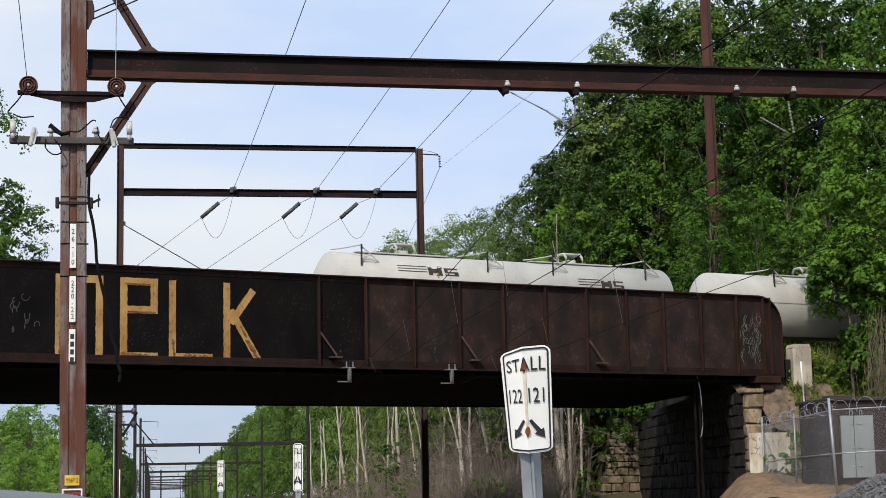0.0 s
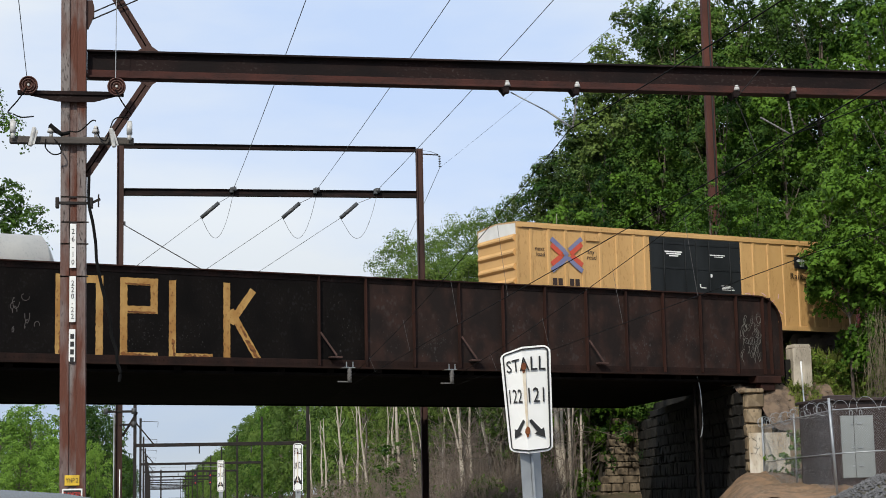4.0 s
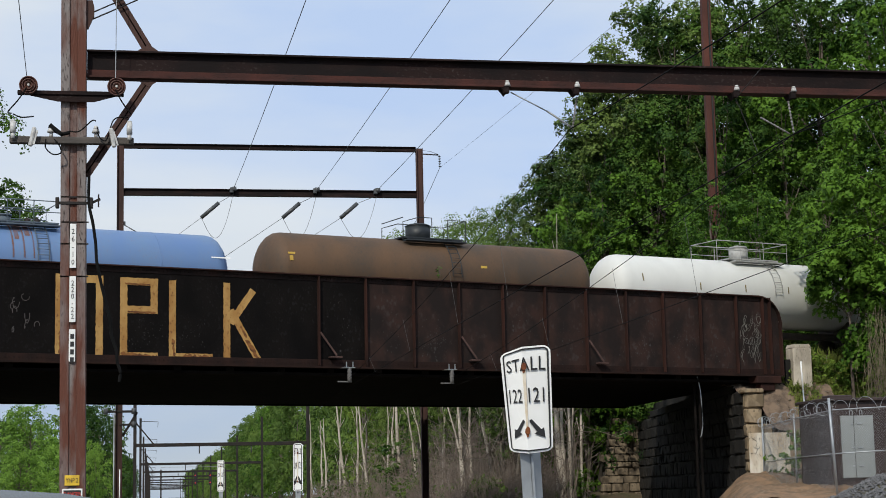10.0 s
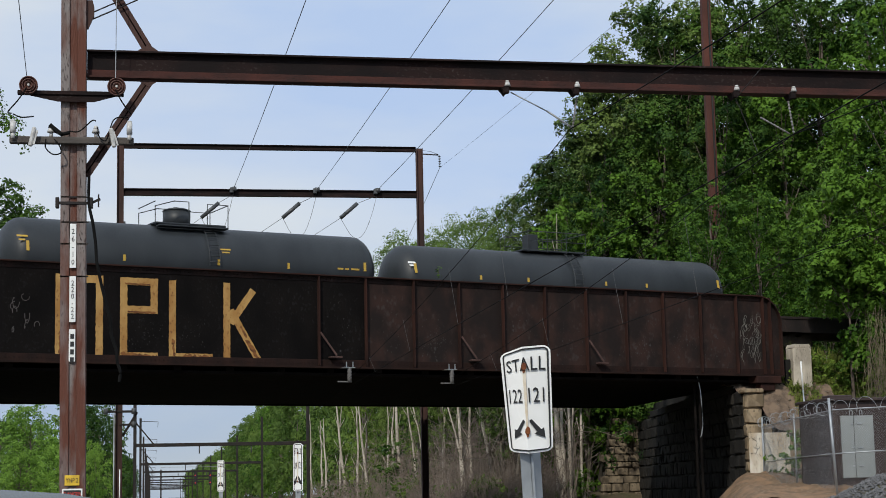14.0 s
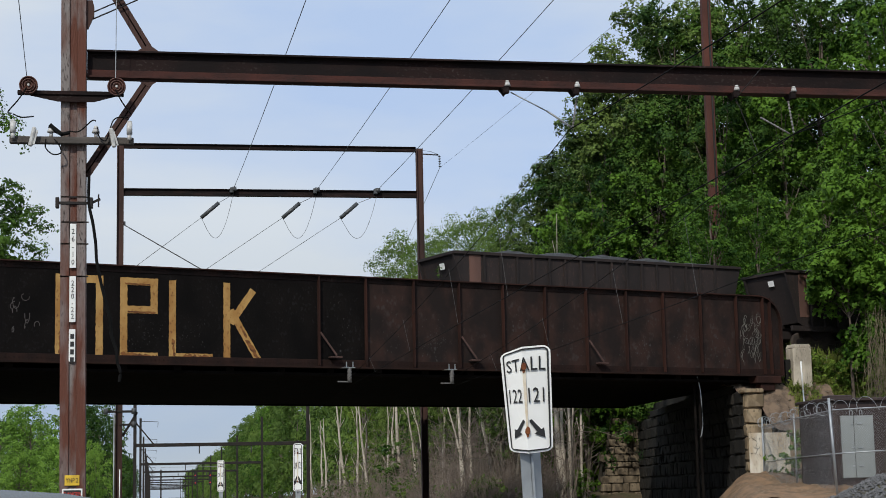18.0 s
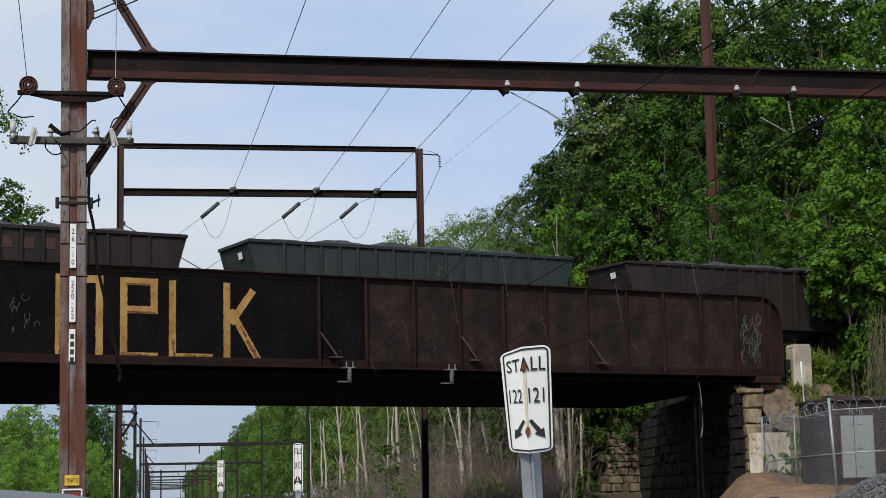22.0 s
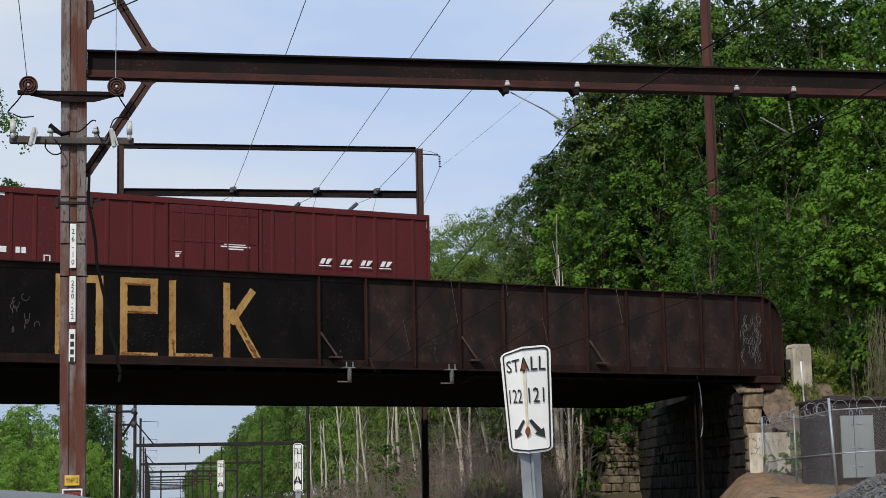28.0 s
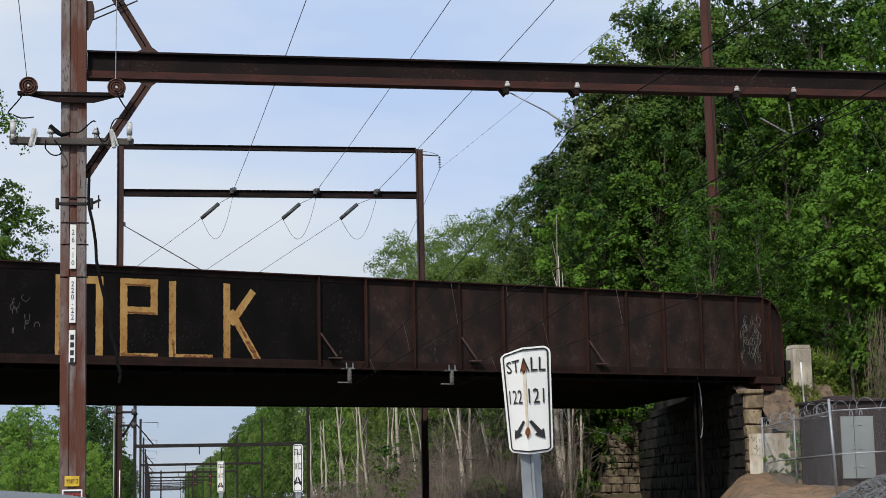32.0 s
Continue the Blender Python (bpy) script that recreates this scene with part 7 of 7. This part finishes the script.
def tank_car(name, label, length, start, top, r, paint, head=0.75, fit="dome", reflectors=(), seams=(), fit_paint=None, x_dome=None, reflect=M_REFLECT):
    """A tank on a stub sill, with its top fittings."""
    car = thing(name, label, "tank car", None, "train cars")
    zc = top - r
    shell = part("tank_shell", Geo().lathe(shell_profile(length - 0.5, r, head), 36, pose(0.2, 0, zc)), paint, car)
    for x in seams:
        part("weld_band", Geo().lathe([(x - 0.02, r + 0.001), (x - 0.02, r + 0.006), (x + 0.02, r + 0.006), (x + 0.02, r + 0.001)], 36, pose(0, 0, zc)), paint, shell)
    part("stub_sill", Geo().box(-0.35, length + 0.35, -0.35, 0.35, 0.72, 0.98, 0.02).box(0.8, 3.2, -1.0, 1.0, 0.85, zc - r * 0.72, 0.03).box(length - 3.2, length - 0.8, -1.0, 1.0, 0.85, zc - r * 0.72, 0.03), M_TRUCK, car)
    for xa in (-0.35, length - 0.75):
        part("end_platform", Geo().box(xa, xa + 1.1, -1.45, 1.45, 0.98, 1.06, 0.01), paint, car)
        part("end_handrail", Geo().tube([(xa + 0.1, -1.4, 1.06), (xa + 0.1, -1.4, 1.9), (xa + 0.1, 1.4, 1.9), (xa + 0.1, 1.4, 1.06)], 0.025), paint, car)
    fp = fit_paint or paint
    xd = x_dome or length / 2
    if fit in ("dome", "dome_black", "full_rails", "valves"):
        part("platform", Geo().box(xd - 1.15, xd + 1.75, -0.75, 0.75, top - 0.02, top + 0.05, 0.01).box(xd - 1.1, xd + 1.7, -1.15, -0.75, top - 0.16, top - 0.10, 0.01), fp, car)
    if fit in ("dome", "dome_black", "full_rails"):
        dome = part("manway_dome", Geo().cyl((xd, 0, top - 0.05), (xd, 0, top + 0.62), 0.44 if fit == "full_rails" else 0.53, 22).cyl((xd, 0, top + 0.62), (xd, 0, top + 0.70), 0.47 if fit == "full_rails" else 0.56, 22, 0.4), fp, car)
        part("lid_bolt", Geo().cyl((xd, 0.1, top + 0.70), (xd, 0.1, top + 0.78), 0.12, 10), fp, dome)
    if fit == "valves":
        part("pipe_stack", Geo().cyl((xd - 1.75, 0, top - 0.05), (xd - 1.75, 0, top + 0.40), 0.17, 14).cyl((xd - 1.75, 0, top + 0.40), (xd - 1.75, 0, top + 0.62), 0.12, 14), fp, car)
        part("manway_lid", Geo().cyl((xd - 0.15, 0, top), (xd - 0.15, 0, top + 0.30), 0.30, 16).cyl((xd - 0.15, 0, top + 0.30), (xd - 0.15, 0, top + 0.36), 0.34, 16), fp, car)
        for dx in (-0.75, -0.5, 0.75, 1.1):
            part("valve", Geo().cyl((xd + dx, -0.1, top), (xd + dx, -0.1, top + 0.26), 0.09, 10).cyl((xd + dx - 0.12, -0.1, top + 0.2), (xd + dx + 0.12, -0.1, top + 0.2), 0.04, 8), M_DARKSTEEL, car)
    if fit == "side_box":
        part("valve_box", Geo().box(xd - 0.75, xd - 0.25, -0.25, 0.25, top - 0.06, top + 0.78, 0.02), fp, car)
        part("platform", Geo().box(xd - 1.3, xd + 1.9, -0.7, 0.7, top - 0.02, top + 0.05, 0.01), fp, car)
    if fit in ("dome", "dome_black", "side_box", "valves", "full_rails"):
        x0, x1 = (xd - 1.2, xd + 1.75) if fit != "full_rails" else (xd - 2.0, xd + 2.1)
        hgt = 0.92
        z = top - 0.12
        for y in (-0.95, 0.95):
            if fit == "dome_black":
                part("handrail", Geo().tube([(x0, y, z), (x0, y, z + hgt * 0.8), (x0 + 0.75, y, z + hgt * 1.05), (x0 + 1.35, y, z + hgt * 1.05), (x0 + 1.35, y, z + 0.2)], 0.022), fp, car)
                part("handrail", Geo().tube([(x1 - 0.85, y, z), (x1 - 0.85, y, z + hgt), (x1, y, z + hgt), (x1, y, z)], 0.022), fp, car)
            else:
                part("handrail", Geo().tube([(x0, y, z), (x0, y, z + hgt), (x1, y, z + hgt), (x1, y, z)], 0.022), fp, car)
                part("mid_rail", Geo().tube([(x0, y, z + hgt * 0.55), (x1, y, z + hgt * 0.55)], 0.018), fp, car)
                for f in (0.33, 0.66):
                    x = x0 + (x1 - x0) * f
                    part("rail_post", Geo().tube([(x, y, z), (x, y, z + hgt)], 0.02), fp, car)
        for x in (x0, x1):
            part("end_rail", Geo().tube([(x, -0.95, z + hgt), (x, 0.95, z + hgt)], 0.02), fp, car)
        lad = Geo()
        xl = xd + 0.75
        for dx in (0, 0.42):
            lad.tube([(xl + dx, -(r + 0.10) * math.sin(radians(a)), zc + (r + 0.10) * math.cos(radians(a))) for a in (28, 45, 62, 80, 95)], 0.022)
        for a in range(34, 95, 8):
            lad.cyl((xl, -(r + 0.10) * math.sin(radians(a)), zc + (r + 0.10) * math.cos(radians(a))), (xl + 0.42, -(r + 0.10) * math.sin(radians(a)), zc + (r + 0.10) * math.cos(radians(a))), 0.014, 6)
        part("ladder", lad, fp, car)
    for x, z0, z1, w in reflectors:
        x, z0, z1 = x - 0.25, z0 - 0.08, z1 - 0.08
        zm = (z0 + z1) / 2
        a = math.acos(max(-1, min(1, (zm - zc) / r)))
        m = Matrix.Translation((x, -(r + 0.004) * math.sin(a), zc + (r + 0.004) * math.cos(a))) @ Euler((a - math.pi / 2, 0, 0)).to_matrix().to_4x4()
        part("reflector", Geo().box(-w / 2, w / 2, -0.006, 0.002, -(z1 - z0) / 2 / max(0.3, math.sin(a)), (z1 - z0) / 2 / max(0.3, math.sin(a))), reflect, shell, at=m)
    running_gear(car, length)
    TRAIN.append((car, start))
    return car, zc, r


def side_bars(car, zc, r, rows, material, name="lettering_bar"):
    """Bars that follow the round of the shell: x0, x1, z0, z1."""
    for x0, x1, z0, z1 in rows:
        g, n = Geo(), 10
        for i in range(n):
            q = []
            for z in (z0 + (z1 - z0) * i / n, z0 + (z1 - z0) * (i + 1) / n):
                c = max(-1.0, min(1.0, (z - zc) / r))
                q.append((-(r + 0.012) * math.sqrt(1 - c * c), zc + (r + 0.012) * c))
            g.add([(x0, *q[0]), (x1, *q[0]), (x1, *q[1]), (x0, *q[1])], [(0, 1, 2, 3)])
        part(name, g, material, car)


def bulk_car(label, length, start, paint, fittings, hoops, logos, fit_paint):
    """A round-topped bulk car with standing rods, hoops and running boards."""
    car, zc, r = tank_car("bulk_tank_car", label, length, start, 3.66, 1.45, paint, 0.58, "none", fit_paint=fit_paint)
    for x in fittings:
        part("standing_rod", Geo().bar((x, -1.20, 2.92), (x + 0.06, -1.10, 3.88), 0.07, 0.09), M_DARKSTEEL, car, "dark upright rod")
        g = Geo().bar((x + 0.06, -1.10, 3.80), (x + 0.78, -1.10, 3.24), 0.035, 0.04).bar((x + 0.05, -1.16, 3.30), (x + 0.80, -1.12, 3.22), 0.035, 0.04).bar((x + 0.04, -1.14, 3.5), (x + 0.5, -1.10, 3.42), 0.03, 0.03)
        g.tube([(x + 0.05, -1.10, 3.86), (x - 0.25, -0.9, 3.80), (x - 0.55, -0.5, 3.76), (x - 0.95, -0.3, 3.72)], 0.028)
        part("rod_brace", g, fit_paint, car)
    for x in hoops:
        hoop = Geo()
        for dx in (0.0, 0.85):
            hoop.tube([(x + dx, -0.35, 3.55), (x + dx, -0.35, 3.95), (x + dx, -0.2, 4.12), (x + dx, 0.2, 4.12), (x + dx, 0.35, 3.95), (x + dx, 0.35, 3.55)], 0.055, 8)
        hoop.box(x, x + 0.85, -0.22, 0.22, 4.08, 4.16, 0.02)
        part("hatch_hoop", hoop, fit_paint, car, "arched guard over the hatch")
        part("hatch", Geo().cyl((x + 0.42, 0, 3.5), (x + 0.42, 0, 3.85), 0.28, 16), fit_paint, car)
        part("running_board", Geo().box(x - 1.9, x + 2.4, -0.45, -0.15, 3.64, 3.70, 0.01).box(x - 1.9, x + 2.4, 0.15, 0.45, 3.64, 3.70, 0.01), fit_paint, car)
    for x0, x1, z0, z1 in logos:
        rows = [(x0, x0 + (x1 - x0) * 0.48, z1 - (z1 - z0) * (0.08 + 0.30 * k), z1 - (z1 - z0) * 0.30 * k) for k in range(3)]
        w = (x1 - x0)
        rows += [(x0 + w * 0.50, x0 + w * 0.57, z0, z1 - 0.04), (x0 + w * 0.57, x0 + w * 0.66, z0 + (z1 - z0) * 0.25, z0 + (z1 - z0) * 0.75), (x0 + w * 0.66, x0 + w * 0.73, z0, z1 - 0.04), (x0 + w * 0.77, x1, z1 - 0.10, z1 - 0.04), (x0 + w * 0.77, x0 + w * 0.83, z0 + 0.12, z1 - 0.04), (x0 + w * 0.77, x1, z0 + 0.12, z0 + 0.18), (x0 + w * 0.93, x1, z0, z0 + 0.15), (x0 + w * 0.77, x1, z0, z0 + 0.06)]
        side_bars(car, zc, r, rows, M_LETTER, "striped_mark")
    part("side_seam", Geo().box(1.0, length - 1.0, -1.47, -1.44, 2.22, 2.27), fit_paint, car)
    return car


def hopper(label, start, paint, seed, rust_first=True, patches=()):
    length, zt, zb = 14.95, 3.77, 1.05
    car = thing("coal_hopper", label, "hopper car", None, "train cars")
    inset = 0.62
    side_pts = [(0.10, zt - 0.12), (length - 0.10, zt - 0.12), (length - inset, zb + 0.3), (length - 1.2, zb), (1.2, zb), (inset, zb + 0.3)]
    for y in (-HW + 0.06, HW - 0.10):
        part("side_panel", Geo().prism(side_pts, y, y + 0.04), paint, car)
    part("top_chord", Geo().box(-0.02, length + 0.02, -HW - 0.03, -HW + 0.10, zt - 0.13, zt, 0.01).box(-0.02, length + 0.02, HW - 0.10, HW + 0.03, zt - 0.13, zt, 0.01).box(-0.02, 0.12, -HW, HW, zt - 0.13, zt, 0.01).box(length - 0.12, length + 0.02, -HW, HW, zt - 0.13, zt, 0.01), paint, car)
    rib_me = Geo().prism([(-0.055, -HW + 0.06), (-0.04, -HW - 0.03), (0.04, -HW - 0.03), (0.055, -HW + 0.06)], zb + 0.1, zt - 0.13, Matrix(((1, 0, 0, 0), (0, 0, 1, 0), (0, 1, 0, 0), (0, 0, 0, 1)))).mesh("side_rib", paint)
    for k in range(16):
        part("side_rib", rib_me, None, car, at=pose(1.45 + k * 0.80, 0, 0))
    part("side_sill", Geo().box(0.2, length - 0.2, -HW - 0.03, -HW + 0.12, zb - 0.1, zb + 0.14, 0.01).box(0.2, length - 0.2, HW - 0.12, HW + 0.03, zb - 0.1, zb + 0.14, 0.01).box(0, length, -0.3, 0.3, 0.7, zb), paint, car)
    for flip in (0, 1):
        m = pose(length, 0, 0, 0, 0, 180) if flip else pose(0, 0, 0)
        end = part("end_sheet", Geo().add([(0.08, -HW + 0.08, zt - 0.1), (0.08, HW - 0.08, zt - 0.1), (inset + 0.2, HW - 0.08, zb + 0.3), (inset + 0.2, -HW + 0.08, zb + 0.3), (0.14, -HW + 0.08, zt - 0.1), (0.14, HW - 0.08, zt - 0.1), (inset + 0.26, HW - 0.08, zb + 0.3), (inset + 0.26, -HW + 0.08, zb + 0.3)], [(0, 3, 2, 1), (4, 5, 6, 7), (0, 1, 5, 4), (3, 7, 6, 2)]), paint, car, at=m)
        for y in (-HW + 0.12, HW - 0.12):
            part("end_post", Geo().bar((0.06, y, zt - 0.12), (inset + 0.1, y, zb + 0.3), 0.10, 0.12), paint, end)
        part("end_mark", Geo().add([(0.155, -0.55, 3.38), (0.155, -0.15, 3.38), (0.215, -0.15, 3.12), (0.215, -0.55, 3.12)], [(0, 3, 2, 1)]), M_SIGN, end, at=pose(-0.05, 0, 0))
    if rust_first:
        part("rust_panel", Geo().box(0.75, 1.30, -HW + 0.045, -HW + 0.058, 1.6, zt - 0.14), M_HOPPERRUST, car, "rust-bleached panel")
    rg = random.Random(seed)
    for k in range(9):
        x = 4.6 + k * 0.80
        if patches and k < 8:
            part("faded_patch", Geo().box(x + 0.14, x + 0.52, -HW + 0.045, -HW + 0.058, 2.95, 3.36), M_FADED, car, "faded red painted patch")
    # heaped load
    nx, ny = 40, 8
    vs = [(0.3 + (length - 0.6) * i / nx, -1.45 + 2.9 * j / ny, zt - 0.02 + (0.16 + 0.18 * math.sin(i * 0.45 + seed) ** 2 + rg.uniform(0, 0.10)) * math.sin(math.pi * j / ny) ** 0.5 * math.sin(math.pi * min(1, max(0, (i + 0.2) / nx))) ** 0.4) for i in range(nx + 1) for j in range(ny + 1)]
    part("coal_load", Geo().add(vs, [(i * (ny + 1) + j, (i + 1) * (ny + 1) + j, (i + 1) * (ny + 1) + j + 1, i * (ny + 1) + j + 1) for i in range(nx) for j in range(ny)]), M_COAL, car, "heaped black coal")
    part("hopper_bottom", Geo().prism([(1.0, 1.2), (14.0, 1.2), (13.0, 0.55), (11.5, 1.1), (9.5, 0.5), (7.5, 1.1), (5.5, 0.5), (3.5, 1.1), (2.0, 0.55)], -1.3, 1.3), paint, car)
    running_gear(car, length)
    TRAIN.append((car, start))
    return car


def low_car(name, label, length, start, top, paint, ribbed):
    car = thing(name, label, "flat car" if not ribbed else "gondola car", None, "train cars")
    part("deck", Geo().box(0, length, -1.5, 1.5, 1.02, 1.12, 0.01).box(0, length, -0.3, 0.3, 0.7, 1.0), M_TRUCK, car)
    for y in (-HW + 0.02, HW - 0.08):
        part("side_panel", Geo().box(0.05, length - 0.05, y, y + 0.06, 0.88, top, 0.01), paint, car)
    part("top_chord", Geo().box(0, length, -HW - 0.02, -HW + 0.10, top - 0.12, top, 0.01).box(0, length, HW - 0.10, HW + 0.02, top - 0.12, top, 0.01), paint, car)
    if ribbed:
        rib = Geo().box(-0.06, 0.06, -HW - 0.05, -HW + 0.02, 0.95, top - 0.12, 0.02).mesh("side_rib", paint)
        for k in range(int(length / 0.95)):
            part("side_rib", rib, None, car, at=pose(0.4 + k * 0.95, 0, 0))
        for x in (0.0, length - 0.08):
            part("end_wall", Geo().box(x, x + 0.08, -HW + 0.08, HW - 0.08, 1.0, top, 0.01), paint, car)
    running_gear(car, length)
    TRAIN.append((car, start))


bulk_car("pale grey round-topped bulk rail car with dark striped marks", 17.9, 7.49, M_GREYCAR, (1.70, 7.58, 10.82, 15.66), (3.72, 12.05), ((3.30, 6.10, 2.72, 3.10), (12.0, 14.35, 2.50, 2.90)), M_GREYCAR)
bulk_car("pale grey round-topped bulk rail car with dark striped marks", 14.5, 26.62, M_GREYCAR, (3.83, 11.10), (6.30,), ((6.68, 8.12, 2.72, 3.16),), M_GREYCAR)
low_car("gondola_car", "low rusty red ribbed gondola car", 16.6, 42.4, 2.20, M_GONDRED, True)
tbox(60.08)
bulk_car("faded red round-topped bulk rail car", 14.35, 80.72, M_REDTANK, (3.95, 10.86), (6.42,), (), M_REDSTEEL)
c, zc, r = tank_car("tank_car", "bright blue tank car with rusty runs below its valves", 17.55, 96.35, 4.02, 1.52, M_BLUETANK, 0.85, "valves", (), (1.0, 4.6, 7.4, 10.6, 14.2), M_FITBLUE, 8.75)
M_RUN = mat("rust_run_paint", (0.17, 0.085, 0.06), (0.13, 0.12, 0.17), 0.8, 0, 5, 22, 0.1, 4)
for run in ((7.55, 7.61, 2.9, 3.9), (7.68, 7.72, 3.1, 3.9), (8.6, 8.66, 2.6, 3.95), (8.72, 8.88, 3.3, 3.95), (9.0, 9.06, 2.6, 3.95), (9.12, 9.3, 3.45, 3.95), (9.36, 9.4, 2.6, 3.9), (10.72, 10.80, 3.3, 3.95), (10.84, 10.88, 2.8, 3.9), (8.8, 8.98, 3.62, 3.92)):
    side_bars(c, zc, r, [run], M_RUN, "rust_run")
side_bars(c, zc, r, [(0.75, 1.1, 3.02, 3.08), (1.2, 1.5, 3.02, 3.08), (16.2, 17.0, 2.95, 3.0)], M_SIGN)
c, zc, r = tank_car("tank_car", "grimy brown tank car with a dark manway dome", 15.85, 114.85, 4.32, 1.50, M_BROWNTANK, 0.85, "dome_black", (), (), M_BLACKTANK, 7.45)
side_bars(c, zc, r, [(0.9, 1.2, 3.28, 3.36), (0.95, 1.1, 3.02, 3.22), (9.6, 9.9, 3.1, 3.2)], M_REFLECT)
c, zc, r = tank_car("tank_car", "clean white tank car with railed top platform", 17.0, 131.0, 4.25, 1.55, M_WHITETANK, 0.95, "full_rails", ((1.92, 3.0, 3.35, 0.06), (5.03, 2.72, 3.05, 0.06), (7.59, 2.72, 3.05, 0.06), (10.09, 2.72, 3.05, 0.06), (12.72, 2.72, 3.05, 0.06), (15.66, 2.95, 3.3, 0.06)), (), M_FITGREY, 8.25, M_OLIVE)
side_bars(c, zc, r, [(14.3, 14.85, 3.02, 3.07), (14.35, 14.85, 2.90, 2.95)], M_INSUL)
c, zc, r = tank_car("tank_car", "black tank car with yellow reflectors and a tall dome", 15.75, 148.62, 4.30, 1.52, M_BLACKTANK, 0.85, "dome_black", ((1.25, 2.95, 3.32, 0.11), (4.86, 2.75, 2.98, 0.10), (8.59, 2.75, 2.98, 0.10), (11.49, 2.75, 2.98, 0.10), (14.81, 2.8, 3.15, 0.11)), (), M_BLACKTANK, 7.2)
side_bars(c, zc, r, [(0.62, 1.02, 3.38, 3.45), (0.68, 0.92, 3.24, 3.30), (8.4, 8.85, 3.27, 3.33), (8.5, 8.8, 3.16, 3.21), (13.35, 13.6, 2.74, 2.81), (13.68, 13.85, 2.74, 2.81), (13.95, 14.3, 2.74, 2.81)], M_REFLECT)
c, zc, r = tank_car("tank_car", "black tank car with orange reflectors and a side valve box", 17.45, 164.6, 4.10, 1.50, M_BLACKTANK, 0.85, "side_box", ((1.16, 2.85, 3.25, 0.12), (4.21, 2.7, 2.88, 0.10), (6.53, 2.7, 2.88, 0.10), (10.48, 2.7, 2.88, 0.10), (12.63, 2.7, 2.88, 0.10), (16.6, 2.8, 3.2, 0.12)), (), M_BLACKTANK, 7.85)
side_bars(c, zc, r, [(0.6, 0.95, 3.16, 3.24), (0.65, 0.85, 3.05, 3.11)], M_SIGN)
low_car("flat_car", "long low dark flat car", 26.8, 183.4, 1.60, M_HOPPER, False)
hopper("dark brown coal hopper with ribbed sides, heaped with coal", 211.35, M_HOPPER, 1)
hopper("dark brown coal hopper with faded red patches, heaped with coal", 228.95, M_HOPPER, 2, True, (1,))
hopper("dark green coal hopper with ribbed sides, heaped with coal", 246.42, M_HOPPERGREEN, 3, False)
hopper("dark brown coal hopper with ribbed sides, heaped with coal", 264.12, M_HOPPER, 4, False)
tbox(281.28)
redbox(301.84)


# ---- what moves ----
# the train runs a shade slower at first: how far each car is ahead of an even pace, in metres
AHEAD = [(0.0, 0.42), (1.5, 0.42), (3.0, 0.42), (3.5, 0.37), (4.25, 0.20), (5.0, 0.05), (5.5, 0.0), (6.5, 0.0), (8.0, 0.0), (12.0, 0.0), (16.0, 0.0), (20.0, 0.0), (24.0, 0.0), (28.0, 0.0), (32.0, 0.0)]


def motions():
    for car_ob, start in TRAIN:
        walk(car_ob, [(t, BR @ pose(start - SPEED * t - ahead, 0, RAIL)) for t, ahead in AHEAD])


motions()
